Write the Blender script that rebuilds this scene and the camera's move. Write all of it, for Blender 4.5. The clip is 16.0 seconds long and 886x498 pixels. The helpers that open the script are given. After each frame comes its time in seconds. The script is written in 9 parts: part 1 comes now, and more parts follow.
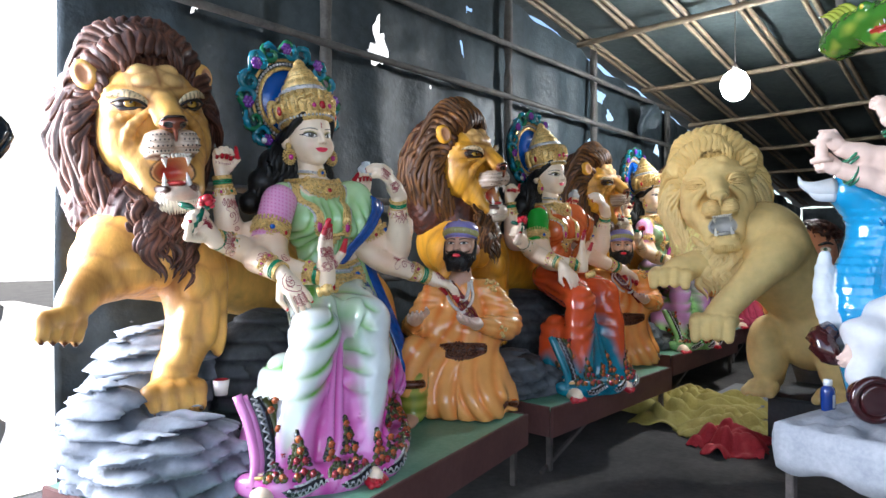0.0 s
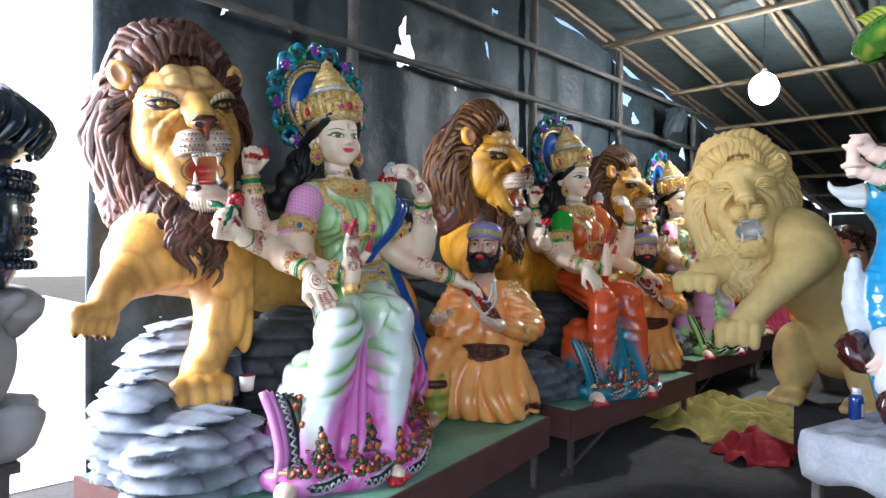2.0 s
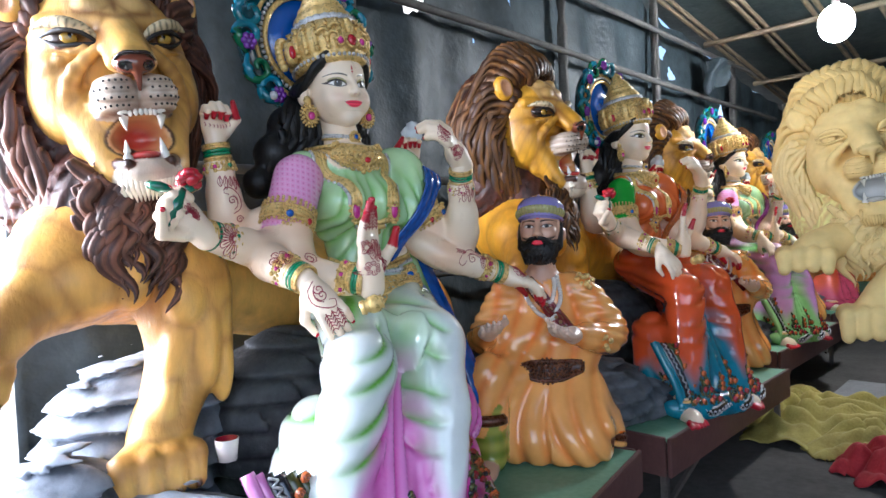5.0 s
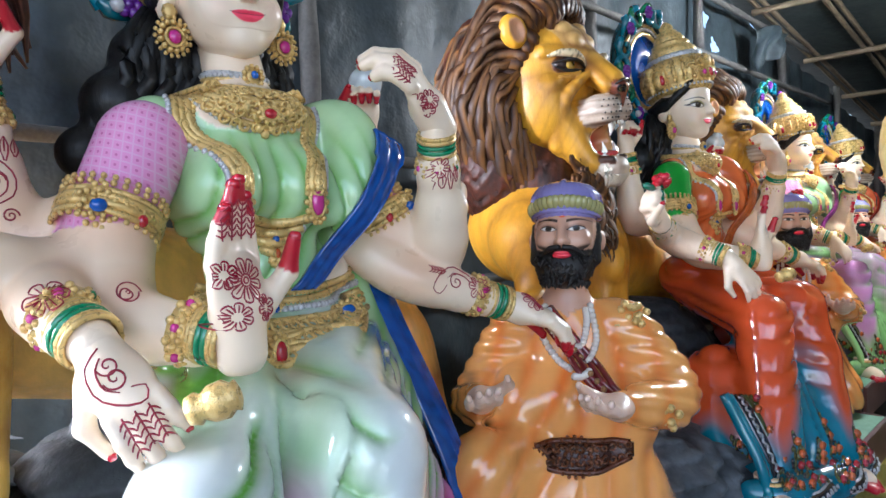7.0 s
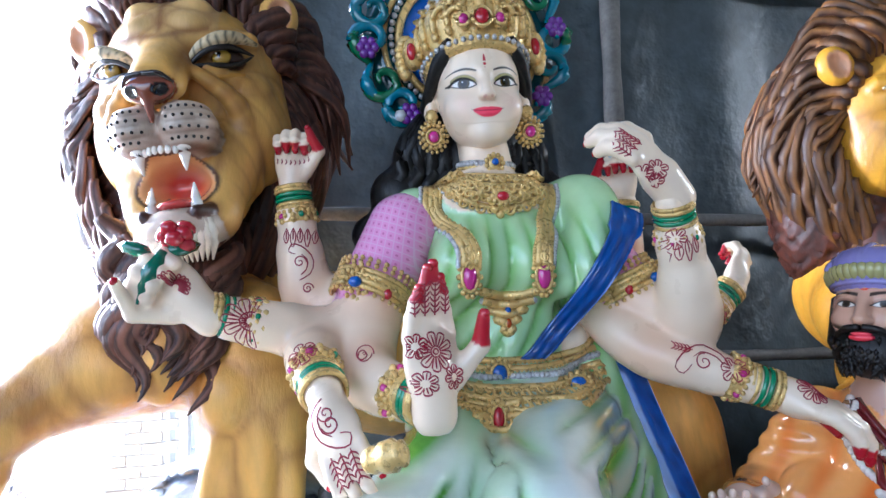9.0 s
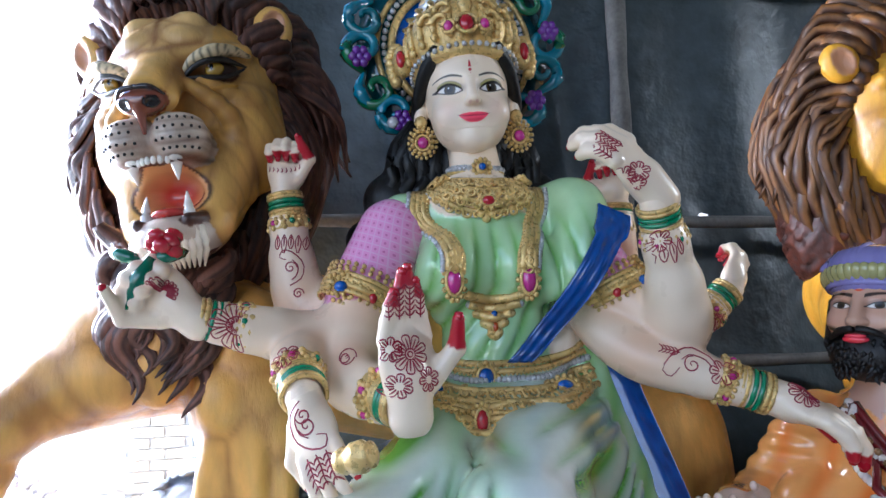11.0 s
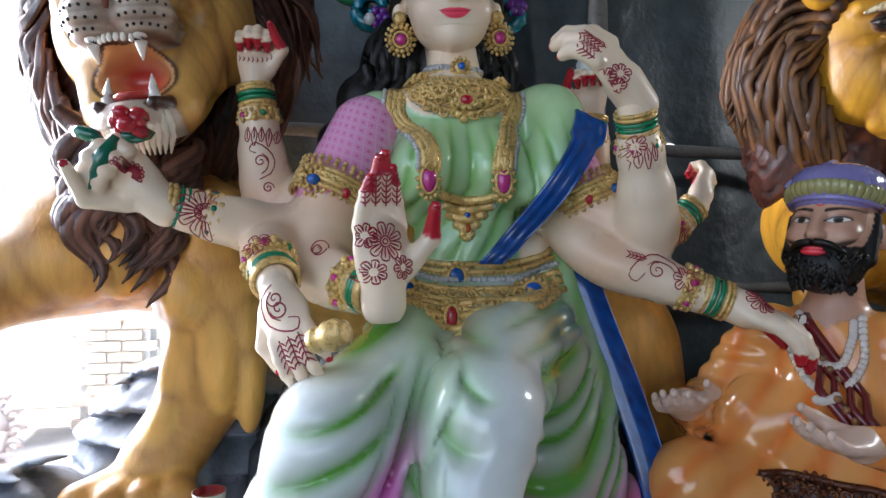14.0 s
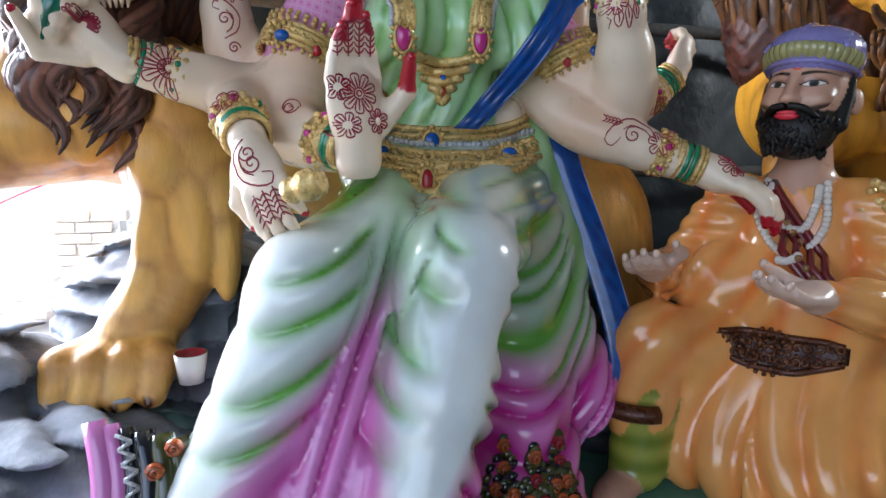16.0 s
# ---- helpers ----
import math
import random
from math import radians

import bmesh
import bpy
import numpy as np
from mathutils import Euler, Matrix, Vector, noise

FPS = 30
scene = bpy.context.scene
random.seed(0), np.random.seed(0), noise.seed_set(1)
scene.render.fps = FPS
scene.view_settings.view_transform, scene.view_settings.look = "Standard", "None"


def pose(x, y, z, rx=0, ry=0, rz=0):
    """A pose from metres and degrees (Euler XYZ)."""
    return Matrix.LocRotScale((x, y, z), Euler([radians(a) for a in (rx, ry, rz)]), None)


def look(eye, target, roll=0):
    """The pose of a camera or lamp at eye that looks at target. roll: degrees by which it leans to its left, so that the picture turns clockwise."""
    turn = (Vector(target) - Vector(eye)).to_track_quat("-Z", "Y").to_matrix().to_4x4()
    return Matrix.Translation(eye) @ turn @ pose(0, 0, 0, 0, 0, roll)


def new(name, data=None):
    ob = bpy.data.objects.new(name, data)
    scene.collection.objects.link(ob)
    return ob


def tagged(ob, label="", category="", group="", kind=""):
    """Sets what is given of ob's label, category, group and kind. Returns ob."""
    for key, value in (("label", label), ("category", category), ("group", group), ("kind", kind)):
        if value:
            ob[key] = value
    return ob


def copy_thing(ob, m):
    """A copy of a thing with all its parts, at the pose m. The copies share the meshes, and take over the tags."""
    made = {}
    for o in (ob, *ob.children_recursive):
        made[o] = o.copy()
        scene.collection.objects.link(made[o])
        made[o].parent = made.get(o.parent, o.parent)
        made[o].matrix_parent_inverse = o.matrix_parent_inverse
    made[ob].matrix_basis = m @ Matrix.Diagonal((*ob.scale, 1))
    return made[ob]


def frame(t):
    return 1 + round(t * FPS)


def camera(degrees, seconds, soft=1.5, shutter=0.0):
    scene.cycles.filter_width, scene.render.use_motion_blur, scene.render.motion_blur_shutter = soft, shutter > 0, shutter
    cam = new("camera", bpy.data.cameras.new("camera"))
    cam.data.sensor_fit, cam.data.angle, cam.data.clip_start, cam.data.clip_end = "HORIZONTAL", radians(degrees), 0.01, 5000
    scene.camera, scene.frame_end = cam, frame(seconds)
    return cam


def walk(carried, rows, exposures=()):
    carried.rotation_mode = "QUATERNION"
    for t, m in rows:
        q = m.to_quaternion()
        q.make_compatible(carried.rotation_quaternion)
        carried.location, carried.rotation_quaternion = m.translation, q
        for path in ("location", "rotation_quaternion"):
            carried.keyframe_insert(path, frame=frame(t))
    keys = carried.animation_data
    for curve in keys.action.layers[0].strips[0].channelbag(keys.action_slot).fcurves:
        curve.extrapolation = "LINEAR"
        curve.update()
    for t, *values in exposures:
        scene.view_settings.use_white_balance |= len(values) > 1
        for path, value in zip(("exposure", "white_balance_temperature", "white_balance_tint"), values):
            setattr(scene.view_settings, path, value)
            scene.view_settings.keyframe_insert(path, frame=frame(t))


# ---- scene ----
cam = camera(69.7, 16.0, soft=1.5)
METRES, EYE = 3.0, 1.42
ROWS = [
    (0.0, 0.0, 0.0, 0.0, -0.0, 0.0, 0.0),
    (0.5, -0.0039, -0.0029, 0.0002, 1.38, 0.38, -0.4),
    (1.0, -0.0045, -0.0049, 0.0007, 1.91, 0.7, -0.79),
    (1.5, -0.0042, -0.0059, -0.0005, 1.75, 0.39, -0.82),
    (2.0, -0.0053, -0.0054, -0.0011, 1.89, 0.12, -0.79),
    (2.5, -0.0122, 0.0023, -0.0025, -0.15, -0.27, -1.42),
    (3.0, -0.0337, 0.0192, -0.0016, -1.2, -1.16, 0.01),
    (5.5, -0.057, 0.4158, 0.0076, 2.73, -1.02, 2.33),
    (6.0, -0.0317, 0.5093, 0.0113, 4.05, -0.52, 0.04),
    (6.5, -0.0494, 0.6034, 0.0105, 4.38, -1.36, 0.32),
    (7.0, -0.0501, 0.6596, 0.0152, 3.33, -1.77, 1.94),
    (7.5, -0.0281, 0.7153, 0.025, 12.6, 1.88, 4.4),
    (8.0, -0.0022, 0.7345, 0.0287, 25.15, 4.31, 6.65),
    (8.5, 0.0372, 0.7014, 0.0241, 30.02, 3.1, 3.51),
    (9.0, 0.0614, 0.6807, 0.0287, 36.56, 3.72, 1.05),
    (11.5, 0.0948, 0.7004, 0.0236, 41.05, 4.38, 1.68),
    (12.0, 0.0923, 0.6937, 0.0208, 45.21, 3.16, 1.19),
    (12.5, 0.0945, 0.6904, 0.0192, 45.73, 2.89, 1.0),
    (13.0, 0.0924, 0.6904, 0.014, 43.73, 2.03, 0.11),
    (13.5, 0.088, 0.6955, 0.0067, 39.1, 0.64, -0.37),
    (14.0, 0.0815, 0.6951, -0.0042, 35.74, -1.23, -0.75),
    (14.5, 0.0801, 0.6961, -0.0101, 34.31, -3.14, -0.22),
    (15.0, 0.0822, 0.6972, -0.0159, 33.07, -4.62, -0.4),
    (15.5, 0.085, 0.6966, -0.0254, 33.13, -7.38, -0.5),
    (16.0, 0.0811, 0.6932, -0.0338, 33.33, -9.91, -0.8),
]
START = pose(-2.064, -2.639, EYE, 0.0, 0.0, -48.0)
EXPOSURES = [(t, stops, kelvin, 10) for t, stops, kelvin in (
    (0.0, 1.05, 6320), (3.0, 1.05, 6320), (5.5, 1.17, 6100), (6.5, 1.15, 6150), (7.0, 1.47, 6050), (7.5, 1.92, 5950), (8.0, 1.55, 5850), (8.6, 1.66, 5700), (9.0, 1.52, 5600),
    (11.3, 1.2, 5750), (11.6, 1.0, 6000), (12.0, -0.2, 6300), (12.6, 0.24, 6350), (13.0, 0.68, 6350), (13.5, 0.80, 6350), (14.5, 0.84, 6200), (16.0, 0.92, 6200))]
walk(cam, [(t, START @ pose(METRES * x, METRES * y, METRES * z, 90 + pitch, roll, yaw))
           for t, x, y, z, yaw, pitch, roll in ROWS], EXPOSURES)

# ---- light: day from the open back corner and the open front, one lamp under the roof ----
world = bpy.data.worlds.new("sky")
scene.world = world
world.use_nodes = True
wn = world.node_tree
sky = wn.nodes.new("ShaderNodeTexSky")
sky.sky_type, sky.sun_disc = 'NISHITA', False
sky.sun_elevation, sky.sun_rotation = radians(54), radians(-121)
sky.air_density, sky.dust_density, sky.ozone_density = 1.0, 1.0, 2.0
wn.links.new(sky.outputs[0], wn.nodes["Background"].inputs["Color"])
wn.nodes["Background"].inputs["Strength"].default_value = 0.15


def lamp(name, kind, energy, m, colour=(1, 1, 1), size=None, size_y=None):
    data = bpy.data.lights.new(name, kind)
    data.energy, data.color = energy, colour
    if kind == 'AREA':
        data.shape, data.size, data.size_y = 'RECTANGLE', size, size_y or size
    elif kind == 'SUN':
        data.angle = size
    else:
        data.shadow_soft_size = size
    ob = new(name, data)
    ob.matrix_world = m
    return ob


lamp("sun", 'SUN', 5.0, look((-5.0, -3.0, 8.1), (0, 0, 0)), (1.0, 0.96, 0.9), radians(0.5))
lamp("daylight_back", 'AREA', 480, look((-2.8, 2.0, 2.0), (-0.9, -0.4, 1.3)), (0.855, 0.888, 1.0), 3.0, 2.8)
lamp("daylight_front", 'AREA', 30, look((-3.6, -5.4, 2.3), (0.0, 0.0, 1.2)), (0.855, 0.888, 1.0), 6.0, 2.6)
lamp("bulb_light", 'POINT', 40, look((4.88, -0.47, 3.0), (4.88, -0.47, 0)), (0.9, 0.96, 1.0), 0.09)


# ---- materials ----
def lin(h):
    """Linear colour of a hex string."""
    v = [int(h[i:i + 2], 16) / 255 for i in (0, 2, 4)]
    return tuple(c / 12.92 if c <= 0.04045 else ((c + 0.055) / 1.055) ** 2.4 for c in v)


class Nodes:
    def __init__(self, name):
        self.mat = bpy.data.materials.new(name)
        self.mat.use_nodes = True
        self.t = self.mat.node_tree
        self.bsdf = self.t.nodes["Principled BSDF"]

    def add(self, kind, **sets):
        n = self.t.nodes.new(kind)
        for k, v in sets.items():
            if k in n.inputs:
                n.inputs[k].default_value = v
        return n

    def link(self, a, b):
        self.t.links.new(a, b)

    def noise(self, scale, detail=4.0, rough=0.55, vec=None, stretch=None):
        n = self.add("ShaderNodeTexNoise", Scale=scale, Detail=detail, Roughness=rough)
        if vec is None:
            vec = self.add("ShaderNodeTexCoord").outputs["Object"]
        if stretch:
            m = self.add("ShaderNodeMapping", Scale=stretch)
            self.link(vec, m.inputs["Vector"])
            vec = m.outputs["Vector"]
        self.link(vec, n.inputs["Vector"])
        return n.outputs["Fac"]

    def ramp(self, fac, *stops):
        r = self.add("ShaderNodeValToRGB")
        e = r.color_ramp.elements
        while len(e) < len(stops):
            e.new(0.5)
        for el, (p, c) in zip(e, stops):
            el.position, el.color = p, (*c, 1) if len(c) == 3 else c
        self.link(fac, r.inputs["Fac"])
        return r.outputs["Color"]

    def mix(self, fac, a, b, mode='MIX'):
        m = self.t.nodes.new("ShaderNodeMix")
        m.data_type, m.blend_type = 'RGBA', mode
        for sock, v in ((m.inputs[0], fac), (m.inputs[6], a), (m.inputs[7], b)):
            if hasattr(v, "is_linked"):
                self.link(v, sock)
            elif isinstance(v, (int, float)):
                sock.default_value = v
            else:
                sock.default_value = (*v, 1)
        return m.outputs[2]

    def bump(self, height, strength=0.2, distance=0.01):
        b = self.add("ShaderNodeBump", Strength=strength, Distance=distance)
        self.link(height, b.inputs["Height"])
        self.link(b.outputs["Normal"], self.bsdf.inputs["Normal"])

    def set(self, **kw):
        for k, v in kw.items():
            sock = self.bsdf.inputs[k.replace("_", " ")]
            if hasattr(v, "is_linked"):
                self.link(v, sock)
            elif isinstance(v, (tuple, list)):
                sock.default_value = (*v, 1) if len(v) == 3 else v
            else:
                sock.default_value = v
        return self.mat


GREY3 = (0.5, 0.5, 0.5)


def painted(name, rough=0.22, metallic=0.0, coat=0.4, grain=6.0, amount=0.12, bump_scale=60.0, bump=0.05, bump_stretch=None, sss=0.0):
    """Hand-painted plaster: the colour comes from the mesh's paint, with brush variation and fine relief."""
    n = Nodes(name)
    col = n.add("ShaderNodeAttribute")
    col.attribute_name = "paint"
    v = n.noise(grain, 5, stretch=bump_stretch)
    tone = n.ramp(v, (0.3, (1 - amount * 1.6,) * 3), (0.7, (1.0,) * 3))
    c = n.mix(1.0, col.outputs["Color"], tone, 'MULTIPLY')
    r = n.ramp(n.noise(grain * 2.3, 3), (0.3, (rough * 0.75,) * 3), (0.75, (min(1, rough * 1.5),) * 3))
    n.bump(n.noise(bump_scale, 4, 0.6, stretch=bump_stretch), bump, 0.006)
    return n.set(Base_Color=c, Roughness=r, Metallic=metallic, Coat_Weight=coat, Coat_Roughness=0.08)


ENAMEL = painted("glossy_enamel", 0.17, coat=0.8, bump=0.05)
SKIN = painted("painted_skin", 0.32, coat=0.25, amount=0.06, bump=0.03)
GILT = painted("gold_paint", 0.28, metallic=0.35, coat=0.25, grain=30, amount=0.2, bump_scale=110, bump=0.5)
HAIR = painted("painted_hair", 0.5, coat=0.05, grain=18, amount=0.5, bump_scale=45, bump=0.5, bump_stretch=(1, 1, 0.25))
FUR = painted("painted_fur", 0.4, coat=0.15, grain=22, amount=0.16, bump_scale=90, bump=0.35, bump_stretch=(1, 1, 0.3))
PLASTER = painted("matt_plaster", 0.75, coat=0.0, grain=10, amount=0.12, bump_scale=70, bump=0.2)
ROCKPAINT = painted("painted_rock", 0.7, coat=0.0, grain=9, amount=0.35, bump_scale=55, bump=0.6)
def lace():
    """Sleeve cloth with a fine woven check and small dots."""
    n = Nodes("sleeve_lace")
    col = n.add("ShaderNodeAttribute")
    col.attribute_name = "paint"
    xyz = n.add("ShaderNodeSeparateXYZ")
    n.link(n.add("ShaderNodeTexCoord").outputs["Object"], xyz.inputs[0])

    def math_(op, a, b=0.0):
        m = n.add("ShaderNodeMath")
        m.operation = op
        for sock, v in zip(m.inputs, (a, b)):
            if hasattr(v, "is_linked"):
                n.link(v, sock)
            else:
                sock.default_value = v
        return m.outputs[0]

    wu = math_('SINE', math_('MULTIPLY', math_('ADD', xyz.outputs[0], math_('MULTIPLY', xyz.outputs[1], -0.7)), 290.0))
    wv = math_('SINE', math_('MULTIPLY', math_('ADD', xyz.outputs[2], math_('MULTIPLY', xyz.outputs[0], 0.35)), 290.0))
    line = math_('GREATER_THAN', math_('MAXIMUM', wu, wv), 0.86)
    dot = math_('GREATER_THAN', math_('MULTIPLY', math_('MULTIPLY', wu, -1.0), math_('MULTIPLY', math_('LESS_THAN', wu, 0.0), math_('MULTIPLY', wv, -1.0))), 0.62)
    c = n.mix(math_('MULTIPLY', line, 0.4), col.outputs["Color"], (0.85, 0.62, 0.78))
    c = n.mix(math_('MULTIPLY', dot, 0.5), c, (0.5, 0.05, 0.2))
    n.bump(n.noise(70, 3), 0.05, 0.005)
    return n.set(Base_Color=c, Roughness=0.25, Coat_Weight=0.4, Coat_Roughness=0.1)


LACE = lace()
MATS = [ENAMEL, SKIN, GILT, HAIR, FUR, PLASTER, ROCKPAINT, LACE]


def plain(name, a, b, scale, rough=0.7, bump=0.3, bump_scale=40.0, stretch=None, metallic=0.0, detail=5, distance=0.01):
    """Two tones mixed by noise at two scales, with relief."""
    n = Nodes(name)
    f = n.noise(scale, detail, stretch=stretch)
    g = n.noise(scale * 9, 3, stretch=stretch)
    c = n.mix(0.3, n.ramp(f, (0.3, a), (0.7, b)), n.ramp(g, (0.35, a), (0.65, b)))
    n.bump(n.noise(bump_scale, 4, stretch=stretch), bump, distance)
    return n.set(Base_Color=c, Roughness=rough, Metallic=metallic)


TARP = plain("dark_tarpaulin", (0.008, 0.014, 0.018), (0.060, 0.083, 0.096), 1.2, 0.5, 0.6, 4.5, detail=8, distance=0.045)
ROOFTARP = plain("roof_tarpaulin", (0.012, 0.020, 0.021), (0.055, 0.072, 0.072), 1.7, 0.55, 0.6, 4.0, distance=0.04)
BAMBOO = plain("bamboo", (0.10, 0.075, 0.05), (0.27, 0.205, 0.13), 7, 0.6, 0.2, 30, stretch=(1, 1, 6))
POLE = plain("weathered_pole", (0.055, 0.052, 0.049), (0.15, 0.14, 0.13), 6, 0.75, 0.3, 30)
DIRT = plain("dirt_floor", (0.035, 0.032, 0.030), (0.095, 0.087, 0.08), 2.2, 0.92, 0.6, 28, detail=8)
BROWN = plain("brown_painted_board", (0.085, 0.035, 0.032), (0.14, 0.062, 0.055), 4, 0.5, 0.15, 30)
GREEN = plain("green_painted_top", (0.10, 0.27, 0.17), (0.19, 0.40, 0.27), 4, 0.5, 0.2, 20)
STEEL = plain("rusty_steel", (0.05, 0.045, 0.042), (0.14, 0.12, 0.11), 12, 0.6, 0.3, 60, metallic=0.3)
WHITEWASH = plain("whitewashed_wall", (0.55, 0.54, 0.52), (0.78, 0.78, 0.77), 3, 0.9, 0.3, 14)


# ---- modelling tools ----
def part(name, bm, material, parent=None, label=""):
    me = bpy.data.meshes.new(name)
    bm.to_mesh(me)
    bm.free()
    me.materials.append(material)
    ob = new(name, me)
    ob.parent = parent
    if label:
        tagged(ob, label)
    return ob


def box_bm(bm, c, s, m=None, bevel=0.0):
    r = bmesh.ops.create_cube(bm, size=1.0)
    mm = (m or Matrix.Identity(4)) @ Matrix.Translation(c) @ Matrix.Diagonal((*s, 1))
    bmesh.ops.transform(bm, matrix=mm, verts=r["verts"])
    if bevel:
        es = list({e for v in r["verts"] for e in v.link_edges})
        bmesh.ops.bevel(bm, geom=es, offset=bevel, segments=2, affect='EDGES')


def box(c, s, m=None, bevel=0.0):
    bm = bmesh.new()
    box_bm(bm, c, s, m, bevel)
    return bm


def smooth_all(ob):
    ob.data.polygons.foreach_set("use_smooth", [True] * len(ob.data.polygons))
    return ob


V3 = lambda *a: np.array(a, dtype=np.float64)


def curve_points(points, n):
    """n points along a smooth curve through the given ones."""
    P = np.array(points, dtype=float)
    if len(P) == 2:
        return P[0] + (P[1] - P[0]) * np.linspace(0, 1, n)[:, None]
    Q = np.vstack([2 * P[0] - P[1], P, 2 * P[-1] - P[-2]])
    s = np.linspace(0, len(P) - 1 - 1e-6, n)
    i = s.astype(int)
    u = (s - i)[:, None]
    a, b, c, d = Q[i], Q[i + 1], Q[i + 2], Q[i + 3]
    return 0.5 * (2 * b + (c - a) * u + (2 * a - 5 * b + 4 * c - d) * u ** 2 + (3 * b - a - 3 * c + d) * u ** 3)


class Sculpt:
    """Blends rounded forms in a field of distances and draws their common skin."""

    def __init__(self, lo, hi, step):
        self.lo, self.step = np.array(lo, dtype=np.float32), step
        n = np.ceil((np.array(hi) - self.lo) / step).astype(int) + 1
        self.n = n
        self.axes = [self.lo[i] + step * np.arange(n[i], dtype=np.float32) for i in range(3)]
        self.D = np.full(n, 0.3, dtype=np.float32)
        self.prims = []
        self.seam = None

    def _apply(self, f, lo, hi, k, paint, mat, bias=0.0, cut=False):
        pad = k + 2 * self.step
        a = np.clip(((np.array(lo) - pad - self.lo) / self.step).astype(int), 0, self.n - 1)
        b = np.clip(((np.array(hi) + pad - self.lo) / self.step).astype(int) + 2, 1, self.n)
        if np.any(b <= a):
            return self
        sl = tuple(slice(i, j) for i, j in zip(a, b))
        X, Y, Z = np.meshgrid(*[ax[i:j] for ax, i, j in zip(self.axes, a, b)], indexing='ij', sparse=True)
        d = f(X, Y, Z).astype(np.float32)
        old = self.D[sl]
        if cut:
            d = -d
            h = np.clip(0.5 + 0.5 * (d - old) / k, 0, 1)
            self.D[sl] = old * (1 - h) + d * h + k * h * (1 - h)
        else:
            h = np.clip(0.5 + 0.5 * (old - d) / k, 0, 1)
            self.D[sl] = old * (1 - h) + d * h - k * h * (1 - h)
        if paint is not None:
            self.prims.append((f, np.array(lo) - pad, np.array(hi) + pad, paint, mat, bias, cut))
        return self

    def ball(self, c, r, paint=None, mat=0, k=0.03, turn=None, bias=0.0, cut=False, disp=None):
        r = np.array((r,) * 3 if isinstance(r, (int, float)) else r, dtype=np.float32)
        R = np.array(Euler([radians(v) for v in turn]).to_matrix()).T if turn else None
        c = tuple(float(v) for v in c)

        def f(X, Y, Z):
            x, y, z = X - c[0], Y - c[1], Z - c[2]
            if R is not None:
                x, y, z = (R[i, 0] * x + R[i, 1] * y + R[i, 2] * z for i in range(3))
            k0 = np.sqrt((x / r[0]) ** 2 + (y / r[1]) ** 2 + (z / r[2]) ** 2)
            k1 = np.sqrt((x / r[0] ** 2) ** 2 + (y / r[1] ** 2) ** 2 + (z / r[2] ** 2) ** 2) + 1e-6
            d = k0 * (k0 - 1) / k1
            return d + disp(X, Y, Z) if disp else d
        e = np.full(3, r.max()) if R is not None else r
        e = e + (0.03 if disp else 0)
        return self._apply(f, c - e, c + e, k, paint, mat, bias, cut)

    def limb(self, a, b, ra, rb, paint=None, mat=0, k=0.03, bias=0.0, disp=None, cut=False, flat=None):
        a, b = np.array(a, dtype=np.float32), np.array(b, dtype=np.float32)
        ab = b - a
        L2 = float(ab @ ab) + 1e-9

        def f(X, Y, Z):
            t = np.clip(((X - a[0]) * ab[0] + (Y - a[1]) * ab[1] + (Z - a[2]) * ab[2]) / L2, 0, 1)
            d = np.sqrt((X - a[0] - t * ab[0]) ** 2 + (Y - a[1] - t * ab[1]) ** 2 + (Z - a[2] - t * ab[2]) ** 2) - (ra + t * (rb - ra))
            return d + disp(X, Y, Z) if disp else d
        e = max(ra, rb) + (0.03 if disp else 0)
        return self._apply(f, np.minimum(a, b) - e, np.maximum(a, b) + e, k, paint, mat, bias, cut)

    def chain(self, points, radii, paint=None, mat=0, k=0.03, n=None, bias=0.0, disp=None):
        if n:
            radii = np.interp(np.linspace(0, 1, n), np.linspace(0, 1, len(radii)), radii)
            points = curve_points(points, n)
        for i in range(len(points) - 1):
            self.limb(points[i], points[i + 1], float(radii[i]), float(radii[i + 1]), paint, mat, k, bias, disp)
        return self

    def skin(self):
        D, s = self.D, self.step
        D[0], D[-1], D[:, 0], D[:, -1], D[:, :, 0], D[:, :, -1] = (0.3,) * 6
        I = D < 0
        cells = np.zeros(np.array(D.shape) - 1, dtype=np.uint8)
        for o in range(8):
            dx, dy, dz = o & 1, o >> 1 & 1, o >> 2
            cells += I[dx:dx + cells.shape[0], dy:dy + cells.shape[1], dz:dz + cells.shape[2]]
        act = np.argwhere((cells > 0) & (cells < 8))
        index = np.full(cells.shape, -1, dtype=np.int32)
        index[tuple(act.T)] = np.arange(len(act))
        acc, cnt = np.zeros((len(act), 3)), np.zeros(len(act))
        corners = [np.array((o & 1, o >> 1 & 1, o >> 2)) for o in range(8)]
        vals = [D[tuple((act + c).T)] for c in corners]
        for i in range(8):
            for j in range(i + 1, 8):
                dif = corners[j] - corners[i]
                if np.abs(dif).sum() != 1:
                    continue
                cross = (vals[i] < 0) != (vals[j] < 0)
                t = np.where(cross, vals[i] / np.where(cross, vals[i] - vals[j], 1), 0)
                acc += np.where(cross[:, None], corners[i] + t[:, None] * dif, 0)
                cnt += cross
        verts = self.lo + s * (act + acc / cnt[:, None])
        quads = []
